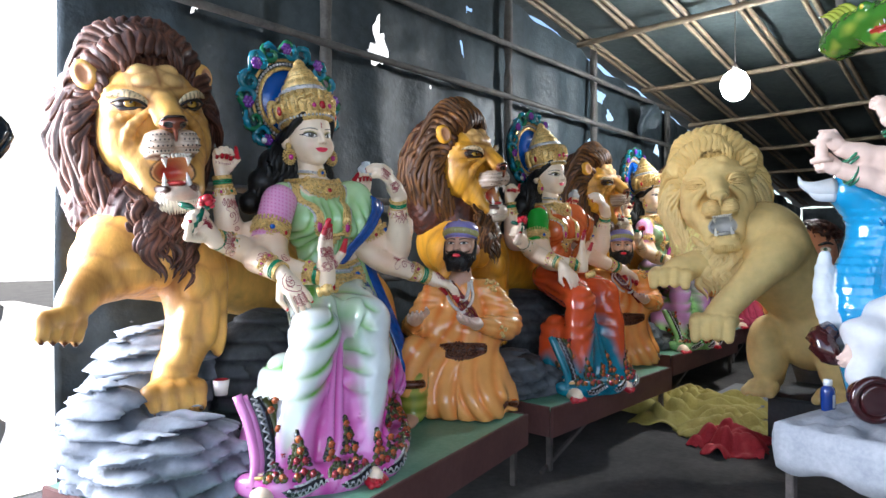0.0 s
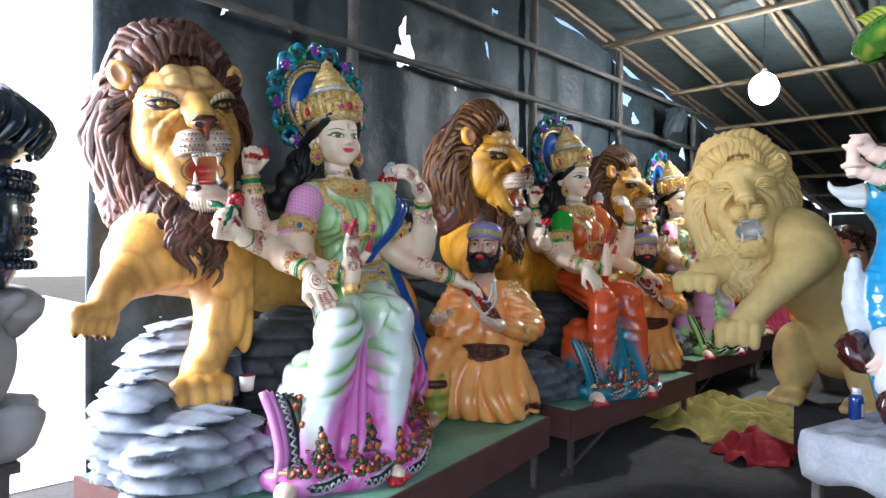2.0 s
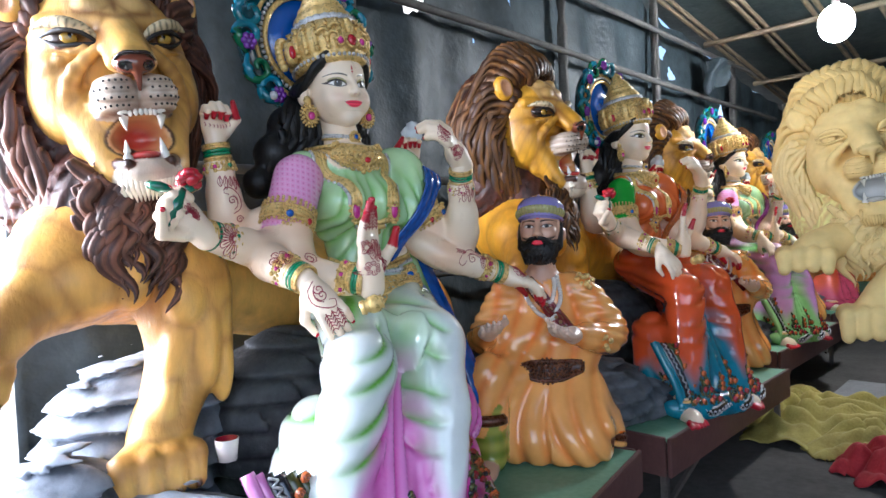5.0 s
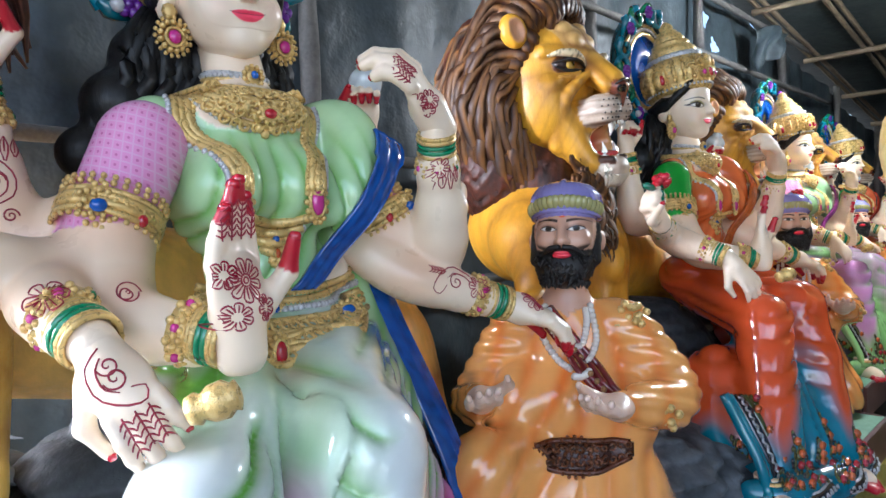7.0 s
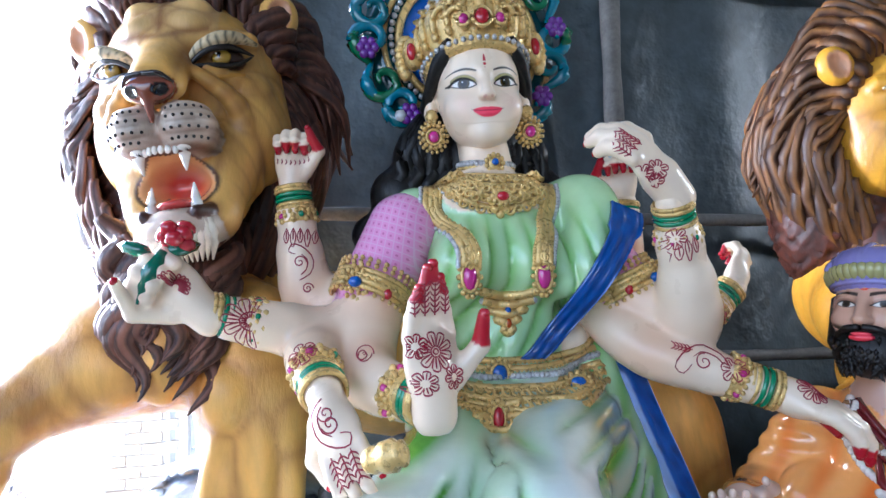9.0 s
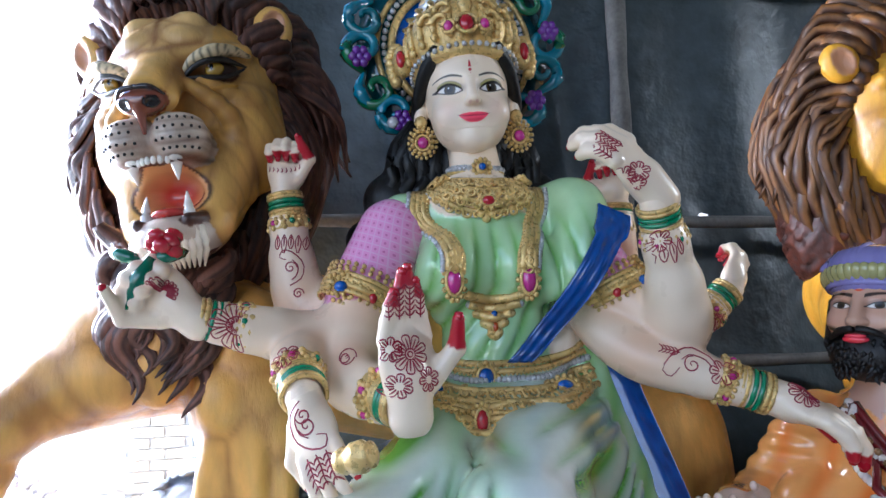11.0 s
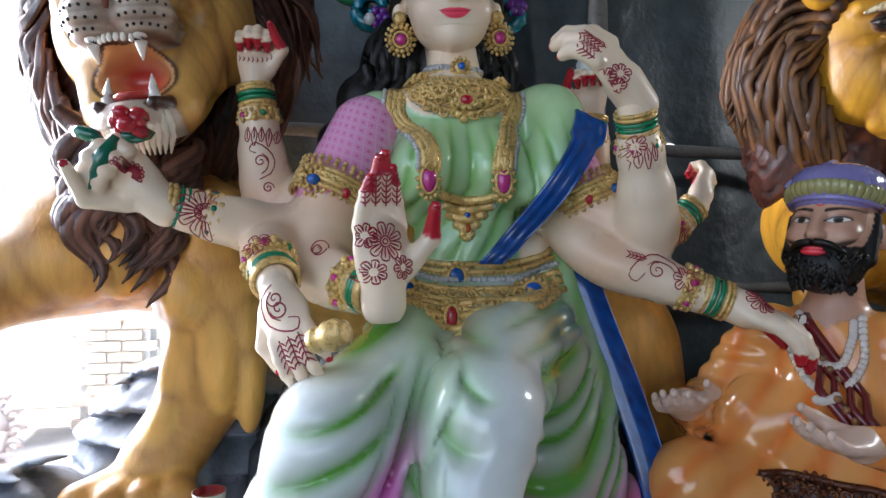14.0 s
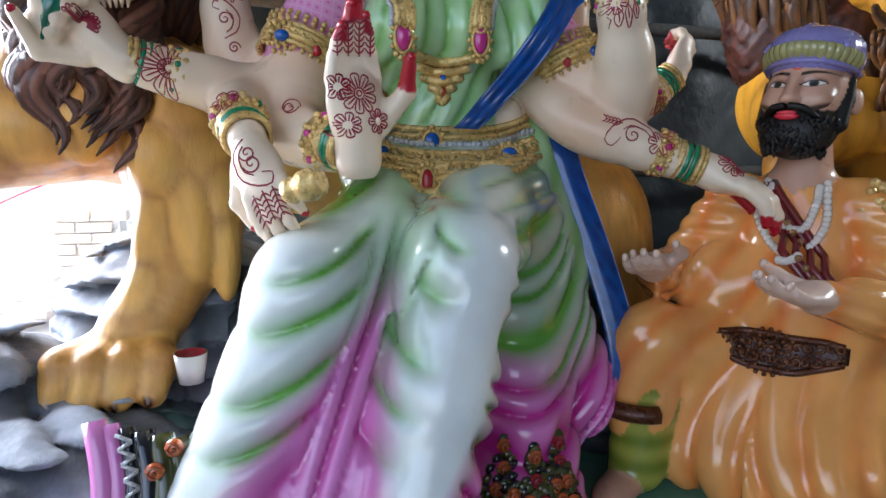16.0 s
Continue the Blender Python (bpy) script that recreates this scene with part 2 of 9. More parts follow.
        for ax in range(3):
            b, c = (ax + 1) % 3, (ax + 2) % 3
            lo = [slice(None)] * 3
            hi = [slice(None)] * 3
            lo[ax], hi[ax] = slice(0, -1), slice(1, None)
            e = np.argwhere(I[tuple(lo)] != I[tuple(hi)])
            e = e[(e[:, b] > 0) & (e[:, c] > 0) & (e[:, b] < cells.shape[b]) & (e[:, c] < cells.shape[c])]
            q = []
            for ob, oc in ((1, 1), (0, 1), (0, 0), (1, 0)):
                w = e.copy()
                w[:, b] -= ob
                w[:, c] -= oc
                q.append(index[tuple(w.T)])
            q = np.stack(q, 1)
            q[~I[tuple(e.T)]] = q[~I[tuple(e.T)]][:, ::-1]
            quads.append(q)
        quads = np.vstack(quads)
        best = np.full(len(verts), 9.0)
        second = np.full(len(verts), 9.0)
        paint = np.full((len(verts), 3), 0.5)
        mat = np.zeros(len(verts), dtype=int)
        for f, lo, hi, col, m, bias, cut in self.prims:
            w = np.where(np.all((verts >= lo) & (verts <= hi), 1))[0]
            if not len(w):
                continue
            P = verts[w]
            d = f(P[:, 0], P[:, 1], P[:, 2])
            d = np.where(np.abs(d) < 1.3 * self.step, -1.0, 1.0) if cut else d - bias
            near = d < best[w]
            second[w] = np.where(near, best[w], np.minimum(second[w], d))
            w = w[near]
            if len(w):
                best[w] = d[near]
                paint[w] = col(verts[w]) if callable(col) else col
                mat[w] = m
        # airbrushed creases: shade put into the paint where two forms meet
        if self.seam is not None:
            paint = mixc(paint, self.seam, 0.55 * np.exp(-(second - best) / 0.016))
        return verts, quads, paint, mat[quads[:, 0]]


class Builder:
    """Collects skins, tubes and beads into one mesh with painted colours."""

    def __init__(self, lod=1.0):
        self.lod = lod
        self.v, self.c, self.f4, self.f3, self.m4, self.m3, self.n = [], [], [], [], [], [], 0

    def add(self, v, paint, quads=None, mq=0, tris=None, mt=0, place=None):
        v = np.asarray(v, dtype=float)
        if place is not None:
            M = np.array(place)
            v = v @ M[:3, :3].T + M[:3, 3]
        self.v.append(v)
        self.c.append(np.broadcast_to(np.asarray(paint, dtype=float), (len(v), 3)))
        if quads is not None and len(quads):
            self.f4.append(np.asarray(quads) + self.n)
            self.m4.append(np.broadcast_to(mq, len(quads)))
        if tris is not None and len(tris):
            self.f3.append(np.asarray(tris) + self.n)
            self.m3.append(np.broadcast_to(mt, len(tris)))
        self.n += len(v)

    def sculpt(self, s, place=None):
        v, q, c, m = s.skin()
        self.add(v, c, q, m, place=place)
        return v, q

    def tube(self, points, radii, paint, mat=0, sides=8, n=None, flat=1.0, up=(0, 0, 1), place=None, ridge=None):
        """A round or flattened tube with closed ends; flat squeezes it along up; ridge: how many ridges along it and how deep, with a colour for the grooves and one for the ridges."""
        sides = max(4, round(sides * self.lod))
        P = curve_points(points, max(4, round(n * (0.4 + 0.6 * self.lod)))) if n else np.array(points, dtype=float)
        n = len(P)
        r = np.interp(np.linspace(0, 1, n), np.linspace(0, 1, len(radii)), radii) if hasattr(radii, "__len__") else np.full(n, radii)
        T = np.gradient(P, axis=0)
        T /= np.linalg.norm(T, axis=1)[:, None] + 1e-9
        upv = np.array(up, dtype=float)
        A = np.cross(T, upv)
        bad = np.linalg.norm(A, axis=1) < 1e-3
        A[bad] = np.cross(T[bad], (0.3, 1, 0.1))
        A /= np.linalg.norm(A, axis=1)[:, None]
        B = np.cross(A, T)
        th = np.linspace(0, 2 * np.pi, sides, endpoint=False)
        gr = np.cos(ridge[0] * th) if ridge else np.zeros(sides)
        rr = r[:, None, None] * (1 + (ridge[1] if ridge else 0) * gr)[None, :, None]
        ring = P[:, None] + rr * (np.cos(th)[None, :, None] * A[:, None] + flat * np.sin(th)[None, :, None] * B[:, None])
        v = np.vstack([ring.reshape(-1, 3), P[:1], P[-1:]])
        i = np.arange(n - 1)[:, None] * sides
        j = np.arange(sides)
        k = (j + 1) % sides
        q = np.stack([i + j, i + k, i + sides + k, i + sides + j], -1).reshape(-1, 4)
        e = (n - 1) * sides
        t = np.vstack([np.stack([k, j, np.full(sides, n * sides)], 1), np.stack([e + j, e + k, np.full(sides, n * sides + 1)], 1)])
        if ridge:
            lo, hi = np.array(paint[0]), np.array(paint[1])
            f = np.concatenate([np.tile(0.5 + 0.5 * gr, n), (0.5, 0.5)])[:, None]
            paint = lo * (1 - f) + hi * f
        if callable(paint):
            paint = paint(v)
        self.add(v, paint, q, mat, t, mat, place)

    def ribbon(self, lines, depth, paint, mat=0):
        """A closed flat band through lines of points, set back by depth at its rear."""
        F = np.array(lines, dtype=float)
        m, n = F.shape[:2]
        v = np.vstack([F.reshape(-1, 3), (F + (0, depth, 0)).reshape(-1, 3)])
        i, j = (a.ravel() for a in np.meshgrid(np.arange(m - 1), np.arange(n - 1), indexing='ij'))
        q = np.stack([i * n + j, (i + 1) * n + j, (i + 1) * n + j + 1, i * n + j + 1], 1)
        e = []
        for a in (0, m - 1):
            k = a * n + np.arange(n - 1)
            e.append(np.stack([k, k + 1, k + 1 + m * n, k + m * n], 1))
        for a in (0, n - 1):
            k = np.arange(m - 1) * n + a
            e.append(np.stack([k, k + n, k + n + m * n, k + m * n], 1))
        self.add(v, paint(v) if callable(paint) else paint, np.vstack([q, q[:, ::-1] + m * n] + e), mat)

    def bead(self, c, r, paint, mat=0, nu=8, nv=5, turn=None, place=None):
        """A small ellipsoid."""
        nu, nv = max(4, round(nu * self.lod)), max(3, round(nv * (0.5 + 0.5 * self.lod)))
        r = np.array((r,) * 3 if isinstance(r, (int, float)) else r)
        th = np.linspace(0, 2 * np.pi, nu, endpoint=False)
        ph = np.linspace(0, np.pi, nv + 1)[1:-1]
        g = np.stack([np.outer(np.sin(ph), np.cos(th)), np.outer(np.sin(ph), np.sin(th)), np.outer(np.cos(ph), np.ones(nu))], -1).reshape(-1, 3)
        v = np.vstack([g, (0, 0, 1), (0, 0, -1)]) * r
        if turn:
            v = v @ np.array(Euler([radians(a) for a in turn]).to_matrix()).T
        v = v + np.array(c)
        rows = len(ph)
        i = np.arange(rows - 1)[:, None] * nu
        j = np.arange(nu)
        k = (j + 1) % nu
        q = np.stack([i + j, i + nu + j, i + nu + k, i + k], -1).reshape(-1, 4)
        e = (rows - 1) * nu
        t = np.vstack([np.stack([np.full(nu, rows * nu), j, k], 1), np.stack([e + k, e + j, np.full(nu, rows * nu + 1)], 1)])
        if callable(paint):
            paint = paint(v)
        self.add(v, paint, q, mat, t, mat, place)

    def beads(self, points, r, paint, mat=0, n=None, place=None):
        for p in (curve_points(points, n) if n else points):
            self.bead(p, r, paint, mat, 6, 4, place=place)

    def tree(self):
        from mathutils.bvhtree import BVHTree
        v = np.vstack(self.v)
        polys = [tuple(int(i) for i in q) for f in self.f4 + self.f3 for q in f]
        return BVHTree.FromPolygons([tuple(p) for p in v], polys)

    def mesh(self, name, origin=(0, 0, 0)):
        v = np.vstack(self.v) - np.array(origin)
        c = np.vstack(self.c)
        f4 = np.vstack(self.f4) if self.f4 else np.zeros((0, 4), int)
        f3 = np.vstack(self.f3) if self.f3 else np.zeros((0, 3), int)
        m = np.concatenate([np.concatenate(x) for x in (self.m4, self.m3) if x])
        me = bpy.data.meshes.new(name)
        me.vertices.add(len(v))
        me.vertices.foreach_set("co", v.astype(np.float32).ravel())
        loops = np.concatenate([f4.ravel(), f3.ravel()])
        me.loops.add(len(loops))
        me.loops.foreach_set("vertex_index", loops.astype(np.int32))
        npoly = len(f4) + len(f3)
        me.polygons.add(npoly)
        start = np.concatenate([np.arange(len(f4)) * 4, len(f4) * 4 + np.arange(len(f3)) * 3])
        me.polygons.foreach_set("loop_start", start.astype(np.int32))
        me.polygons.foreach_set("material_index", m.astype(np.int32))
        me.polygons.foreach_set("use_smooth", np.ones(npoly, dtype=bool))
        me.update(calc_edges=True)
        me.validate()
        at = me.attributes.new("paint", 'FLOAT_COLOR', 'POINT')
        at.data.foreach_set("color", np.hstack([c, np.ones((len(c), 1))]).astype(np.float32).ravel())
        for mt in MATS:
            me.materials.append(mt)
        return me

    def finish(self, name, origin, label, category, group=""):
        ob = new(name, self.mesh(name, origin))
        ob.location = origin
        return tagged(ob, label, category, group)


def hash_noise(X, Y, Z, f, seed=0.0):
    """Cheap smooth noise of a few crossed waves, about -1 to 1."""
    a = np.sin(f * (1.0 * X + 0.6 * Y - 0.3 * Z) + 1.3 * seed + 1.7 * np.sin(f * 0.7 * Z + seed))
    b = np.sin(f * (-0.5 * X + 1.1 * Y + 0.7 * Z) + 2.1 * seed + 1.3 * np.sin(f * 0.9 * X - seed))
    c = np.sin(f * (0.4 * X - 0.7 * Y + 1.2 * Z) + 0.7 * seed + 1.5 * np.sin(f * 0.8 * Y + 2 * seed))
    return (a + b + c) / 3


def lathe(b, profile, paint, mat=0, sides=32, ribs=0, depth=0.0, squash=1.0, place=None):
    """Turns a profile of (radius, height) round the z axis, with optional ribs."""
    P = np.array(profile, dtype=float)
    th = np.linspace(0, 2 * np.pi, sides, endpoint=False)
    rr = 1 + depth * np.cos(ribs * th) if ribs else np.ones(sides)
    v = np.stack([P[:, :1] * rr * np.cos(th), squash * P[:, :1] * rr * np.sin(th), np.repeat(P[:, 1:], sides, 1)], -1).reshape(-1, 3)
    i = np.arange(len(P) - 1)[:, None] * sides
    j = np.arange(sides)
    k = (j + 1) % sides
    q = np.stack([i + j, i + k, i + sides + k, i + sides + j], -1).reshape(-1, 4)
    b.add(v, paint(v) if callable(paint) else paint, q, mat, place=place)


def ring(c, r, axis, n=20, squash=1.0):
    """Points of a closed circle round an axis."""
    c, axis = np.array(c, dtype=float), Vector(axis).normalized()
    u = axis.orthogonal().normalized()
    w = axis.cross(u)
    return [tuple(c + r * (math.cos(t) * np.array(u) + squash * math.sin(t) * np.array(w))) for t in np.linspace(0, 2 * np.pi, n)]


def mixc(a, b, f):
    f = np.clip(f, 0, 1)[:, None]
    return np.asarray(a) * (1 - f) + np.asarray(b) * f


# ---- painted statues ----
C_SKIN, C_GOLD, C_RED, C_BLACK = lin("fbe4c8"), lin("f2cc80"), lin("c0162c"), lin("0d0c0d")
C_WHITE, C_SILVER, C_MAGENTA, C_BLUE = lin("e9eef0"), lin("d8d8da"), lin("d1338f"), lin("0d5cbc")
C_GREEN, C_HENNA = lin("0f8a5c"), lin("a31d35")


def arm(s, points, radii, paint, mat=1, n=9):
    s.chain(points, radii, paint, mat, 0.025, n)


def bangles(b, a, c, r, green=True):
    """Gold cuff with green bangles round a wrist, between two points, and a jewelled plate below it."""
    a, c = np.array(a, dtype=float), np.array(c, dtype=float)
    ax = c - a
    for f, col, rad in ((0.0, C_GOLD, 0.0055), (0.18, C_GOLD, 0.0065), (0.42, C_GREEN, 0.0062), (0.66, C_GREEN, 0.0062), (0.88, C_GOLD, 0.0065), (1.06, C_GOLD, 0.0055)):
        b.tube(ring(a + ax * f, r * 0.96, ax, 22), rad, col, 2 if col is C_GOLD else 0, 6)
    b.tube([a - ax * 0.05, a - ax * 0.35, a - ax * 0.75], [r * 1.03, r * 1.10, r * 1.18], C_GOLD, 2, 18)
    for f, n, rad in ((-0.22, 20, 0.0065), (-0.42, 16, 0.0075), (-0.66, 11, 0.0085)):
        for q in ring(a + ax * f, r * (1.05 - 0.16 * f), ax, n)[:-1]:
            b.bead(q, rad, C_GOLD, 2, 6, 4)
    for q in ring(a - ax * 0.42, r * 1.12, ax, 7)[:-1]:
        b.bead(q, 0.0085, C_MAGENTA if q[0] < a[0] else C_GREEN, 0, 8, 5)


def hand(b, wrist, fingers, back, step, size=1.0, curl=0.2, spread=0.25, thumb=1, nails=C_RED, stain=None, paint=None, mat=1, plump=1.0):
    """A hand from the wrist along fingers; back is the direction of its back. curl: 0 straight to 1 closed."""
    w = Vector(wrist)
    f = Vector(fingers).normalized()
    bk = Vector(back)
    bk = (bk - f * bk.dot(f)).normalized()
    side = f.cross(bk) * thumb
    paint = C_SKIN if paint is None else paint
    S = size
    m = Matrix((side, f, bk)).transposed().to_4x4()
    m.translation = w
    s = Sculpt((-0.1 * S, -0.05 * S, -0.16 * S), (0.12 * S, 0.26 * S, 0.09 * S), step)
    s.limb((0, -0.02 * S, 0), (0, 0.03 * S, 0), 0.034 * S, 0.036 * S, paint, mat)
    s.ball((0, 0.065 * S, -0.002), (0.046 * S, 0.058 * S, 0.022 * S), paint, mat, 0.02)
    tips = []
    for i in range(4):
        o = (1.5 - i) * 0.0225 * S
        L = (0.085, 0.098, 0.092, 0.07)[i] * S
        ang = spread * (1.5 - i) * 0.25
        p, d = Vector((o, 0.105 * S - abs(1.5 - i) * 0.006 * S, 0)), Vector((math.sin(ang), math.cos(ang), 0))
        bend = 0.0
        pts = [p.copy()]
        for seg in (0.42, 0.32, 0.26):
            bend += curl * (1.75 if seg != 0.42 else 1.35)
            q = Vector((d.x * math.cos(bend), d.y * math.cos(bend), -math.sin(bend)))
            p = p + q * L * seg
            pts.append(p.copy())
        rr = np.array((0.0125, 0.0118, 0.0105, 0.0085)) * S * plump
        for a in range(3):
            s.limb(pts[a], pts[a + 1], rr[a], rr[a + 1], stain if (stain is not None and a == 2) else paint, mat, 0.006)
        tips.append((pts[-1], q))
    t0, t1, t2 = Vector((0.035, 0.03, -0.008)) * S, Vector((0.07, 0.075, -0.03)) * S, Vector((0.07 - 0.03 * curl, 0.12, -0.045 - 0.03 * curl)) * S
    s.limb(t0, t1, 0.018 * S, 0.0145 * S, paint, mat, 0.015)
    s.limb(t1, t2, 0.014 * S, 0.0095 * S, stain if stain is not None else paint, mat, 0.008)
    tips.append((t2, (t2 - t1).normalized()))
    b.sculpt(s, m)
    for p, q in tips:
        b.bead(p + q * 0.004 * S, (0.0085 * S, 0.0085 * S, 0.0105 * S), nails, 0, place=m)


def goddess(pal, step=0.009, fine=0.0042, henna=True, lod=1.0):
    b = Builder(lod)
    blouse, crease, skirt, skirt2, lowhem = pal["blouse"], pal["crease"], pal["skirt"], pal["skirt2"], pal["low"]
    s = Sculpt((-1.0, -0.78, 0.40), (0.66, 0.62, 2.0), step)

    def groove(u):
        f = u - np.floor(u)
        return np.clip(np.exp(-(f / 0.30) ** 1.2) + np.exp(-((1 - f) / 0.13) ** 1.2), 0, 1)

    def folds(X, Y, Z):
        """Swags over both legs and long pleats between and below them."""
        xc = -0.15 - 0.43 * (1.09 - Z)
        d = X - xc
        q1 = d + 0.27
        u1 = (Z + 0.25 * q1 - 2.4 * q1 * q1) / 0.098
        u1 = u1 + 0.10 * np.sin(2.3 * u1)
        m1 = np.clip((-d - 0.03) / 0.03, 0, 1) * np.clip((0.27 + d) / 0.14, 0, 1)
        u2 = (Z + 0.25 * d - 9.0 * (d - 0.085) ** 2) / 0.088
        u2 = u2 + 0.10 * np.sin(1.9 * u2)
        m2 = np.clip((d - 0.03) / 0.015, 0, 1) * np.clip((0.125 - d) / 0.05, 0, 1)
        u3 = (Z - 3.4 * (X - 0.16) ** 2 + 0.15 * Y) / 0.084
        u3 = u3 + 0.28 * np.sin(2.1 * u3 + 1)
        m3 = np.clip((d - 0.21) / 0.03, 0, 1)
        u4 = (Z - 0.5 * X + 0.35 * Y) / 0.075
        m4 = np.clip((Z - 1.13) / 0.05, 0, 1) * np.clip((X - 0.02) / 0.06, 0, 1)
        m3 = m3 * (1 - m4)
        cut = np.clip((Z - 0.70 + 0.2 * (d > 0.1)) / 0.10, 0, 1)
        sw = (groove(u1) * m1 + 0.7 * groove(u2) * m2 + groove(u3) * m3 * 1.1 + 0.5 * groove(u4) * m4) * cut
        low = np.clip((0.80 - Z) / 0.14, 0, 1)
        a = np.arctan2(X + 0.2 + 0.2 * (0.8 - Z), 0.45 - Y)
        pl = (0.5 + 0.5 * np.cos(a * 46 + 3 * np.sin(Z * 5 + 3 * X))) ** 2
        mid = np.exp(-(d / 0.050) ** 2) * np.clip((1.2 - Z) / 0.1, 0, 1)
        mp = (0.5 + 0.5 * np.cos(2 * np.pi * d / 0.040)) ** 3
        shin = np.exp(-((d - 0.13) / 0.06) ** 2) * np.clip((Z - 0.5) / 0.2, 0, 1)
        shin = np.maximum(shin, np.exp(-((d + 0.2) / 0.06) ** 2) * np.clip((Z - 0.55) / 0.2, 0, 1))
        return np.clip(sw, 0, 1.2), np.maximum(pl * low * (1 - 0.7 * shin), mp * mid), d

    def skirt_disp(X, Y, Z):
        a, p, d = folds(X, Y, Z)
        return 0.024 * a + 0.016 * p

    def skirt_paint(P):
        a, p, d = folds(P[:, 0], P[:, 1], P[:, 2])
        edge = 0.78 + 0.20 * np.exp(-(d / 0.05) ** 2) - 0.24 * np.exp(-((d - 0.15) / 0.055) ** 2) - 0.24 * np.exp(-((d + 0.21) / 0.055) ** 2) + 0.03 * np.sin(P[:, 0] * 17)
        up = np.clip((P[:, 2] - edge) / 0.15, 0, 1)
        tint = 0.55 * np.exp(-((d - 0.01) / 0.055) ** 2) + 0.40 * np.clip((d - 0.20) / 0.10, 0, 1) + 0.3 * np.clip((P[:, 2] - 1.16) / 0.08, 0, 1)
        base = mixc(skirt2, mixc(skirt, crease, 0.75 * np.clip(tint, 0, 1)), up)
        deep = mixc(lowhem, crease, np.clip((P[:, 2] - edge + 0.02) / 0.08, 0, 1))
        f = np.clip(1.25 * a ** 1.3 + 0.75 * p * (1 - 0.4 * up), 0, 1)[:, None]
        return base * (1 - f) + deep * f

    kw = dict(paint=skirt_paint, mat=0, disp=skirt_disp)
    s.ball((0.05, 0.14, 1.20), (0.27, 0.19, 0.14), k=0.05, **kw)
    s.limb((-0.06, 0.10, 1.16), (-0.295, -0.26, 1.04), 0.135, 0.110, k=0.03, **kw)
    s.limb((0.17, 0.10, 1.16), (-0.03, -0.30, 1.075), 0.15, 0.118, k=0.03, **kw)
    s.limb((-0.295, -0.26, 1.04), (-0.50, -0.36, 0.52), 0.110, 0.12, k=0.045, **kw)
    s.limb((-0.03, -0.30, 1.07), (-0.08, -0.38, 0.87), 0.116, 0.100, k=0.03, **kw)
    s.limb((-0.08, -0.38, 0.87), (-0.17, -0.46, 0.52), 0.100, 0.12, k=0.045, **kw)
    s.limb((-0.13, -0.13, 1.10), (-0.31, -0.385, 0.55), 0.085, 0.135, k=0.05, **kw)
    s.limb((0.20, 0.06, 1.08), (0.17, -0.14, 0.55), 0.14, 0.16, k=0.05, **kw)
    s.limb((0.26, 0.10, 1.10), (0.36, -0.02, 0.68), 0.10, 0.13, k=0.06, **kw)
    s.limb((-0.32, -0.08, 0.8), (-0.48, -0.2, 0.52), 0.14, 0.16, k=0.06, **kw)
    # flared hem, standing off the ground in waves
    hem = [(-0.70, -0.34, 0.475), (-0.62, -0.44, 0.465), (-0.50, -0.47, 0.46), (-0.38, -0.53, 0.46), (-0.26, -0.53, 0.46), (-0.12, -0.54, 0.465), (0.03, -0.46, 0.48), (0.15, -0.34, 0.49), (0.26, -0.24, 0.50)]
    s.chain(hem, [0.04, 0.045, 0.045, 0.05, 0.045, 0.05, 0.045, 0.045, 0.04], skirt_paint, 0, 0.05, 24)
    # torso
    tk = dict(mat=0, k=0.045)

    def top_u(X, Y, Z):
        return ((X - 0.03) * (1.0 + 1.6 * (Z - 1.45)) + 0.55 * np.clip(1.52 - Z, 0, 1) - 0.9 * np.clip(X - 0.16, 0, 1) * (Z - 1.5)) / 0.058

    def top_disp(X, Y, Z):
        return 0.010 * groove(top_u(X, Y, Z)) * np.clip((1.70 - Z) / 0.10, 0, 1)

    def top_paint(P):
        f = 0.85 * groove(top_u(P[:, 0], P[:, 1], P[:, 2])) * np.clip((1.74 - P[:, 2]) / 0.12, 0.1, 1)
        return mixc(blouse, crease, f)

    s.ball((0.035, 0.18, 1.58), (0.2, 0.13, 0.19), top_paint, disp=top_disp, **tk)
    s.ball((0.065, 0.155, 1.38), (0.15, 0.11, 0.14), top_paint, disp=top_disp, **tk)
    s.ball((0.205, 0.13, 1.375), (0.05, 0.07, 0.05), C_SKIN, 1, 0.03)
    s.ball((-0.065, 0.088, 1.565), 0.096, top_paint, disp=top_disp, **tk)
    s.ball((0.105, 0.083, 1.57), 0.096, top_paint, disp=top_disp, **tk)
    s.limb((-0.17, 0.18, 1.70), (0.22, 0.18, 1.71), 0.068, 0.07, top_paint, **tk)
    s.limb((0.02, 0.21, 1.92), (0.025, 0.18, 1.74), 0.058, 0.082, C_SKIN, 1, 0.04)
    s.ball((0.02, 0.125, 1.745), (0.13, 0.08, 0.055), C_SKIN, 1, 0.03)
    # draped end over the shoulder
    s.chain([(0.22, 0.24, 1.71), (0.27, 0.13, 1.735), (0.265, 0.06, 1.65), (0.21, 0.035, 1.5)], [0.055, 0.05, 0.048, 0.045], top_paint, 0, 0.05, 9, disp=top_disp)
    s.chain([(0.27, 0.20, 1.60), (0.28, 0.18, 1.4), (0.31, 0.14, 1.2), (0.36, 0.08, 0.98)], [0.05, 0.055, 0.07, 0.085], lambda P: mixc(blouse, crease, 0.35 + 0.35 * np.sin(70 * (P[:, 0] - 0.25 * P[:, 2]))), 0, 0.03, 10)
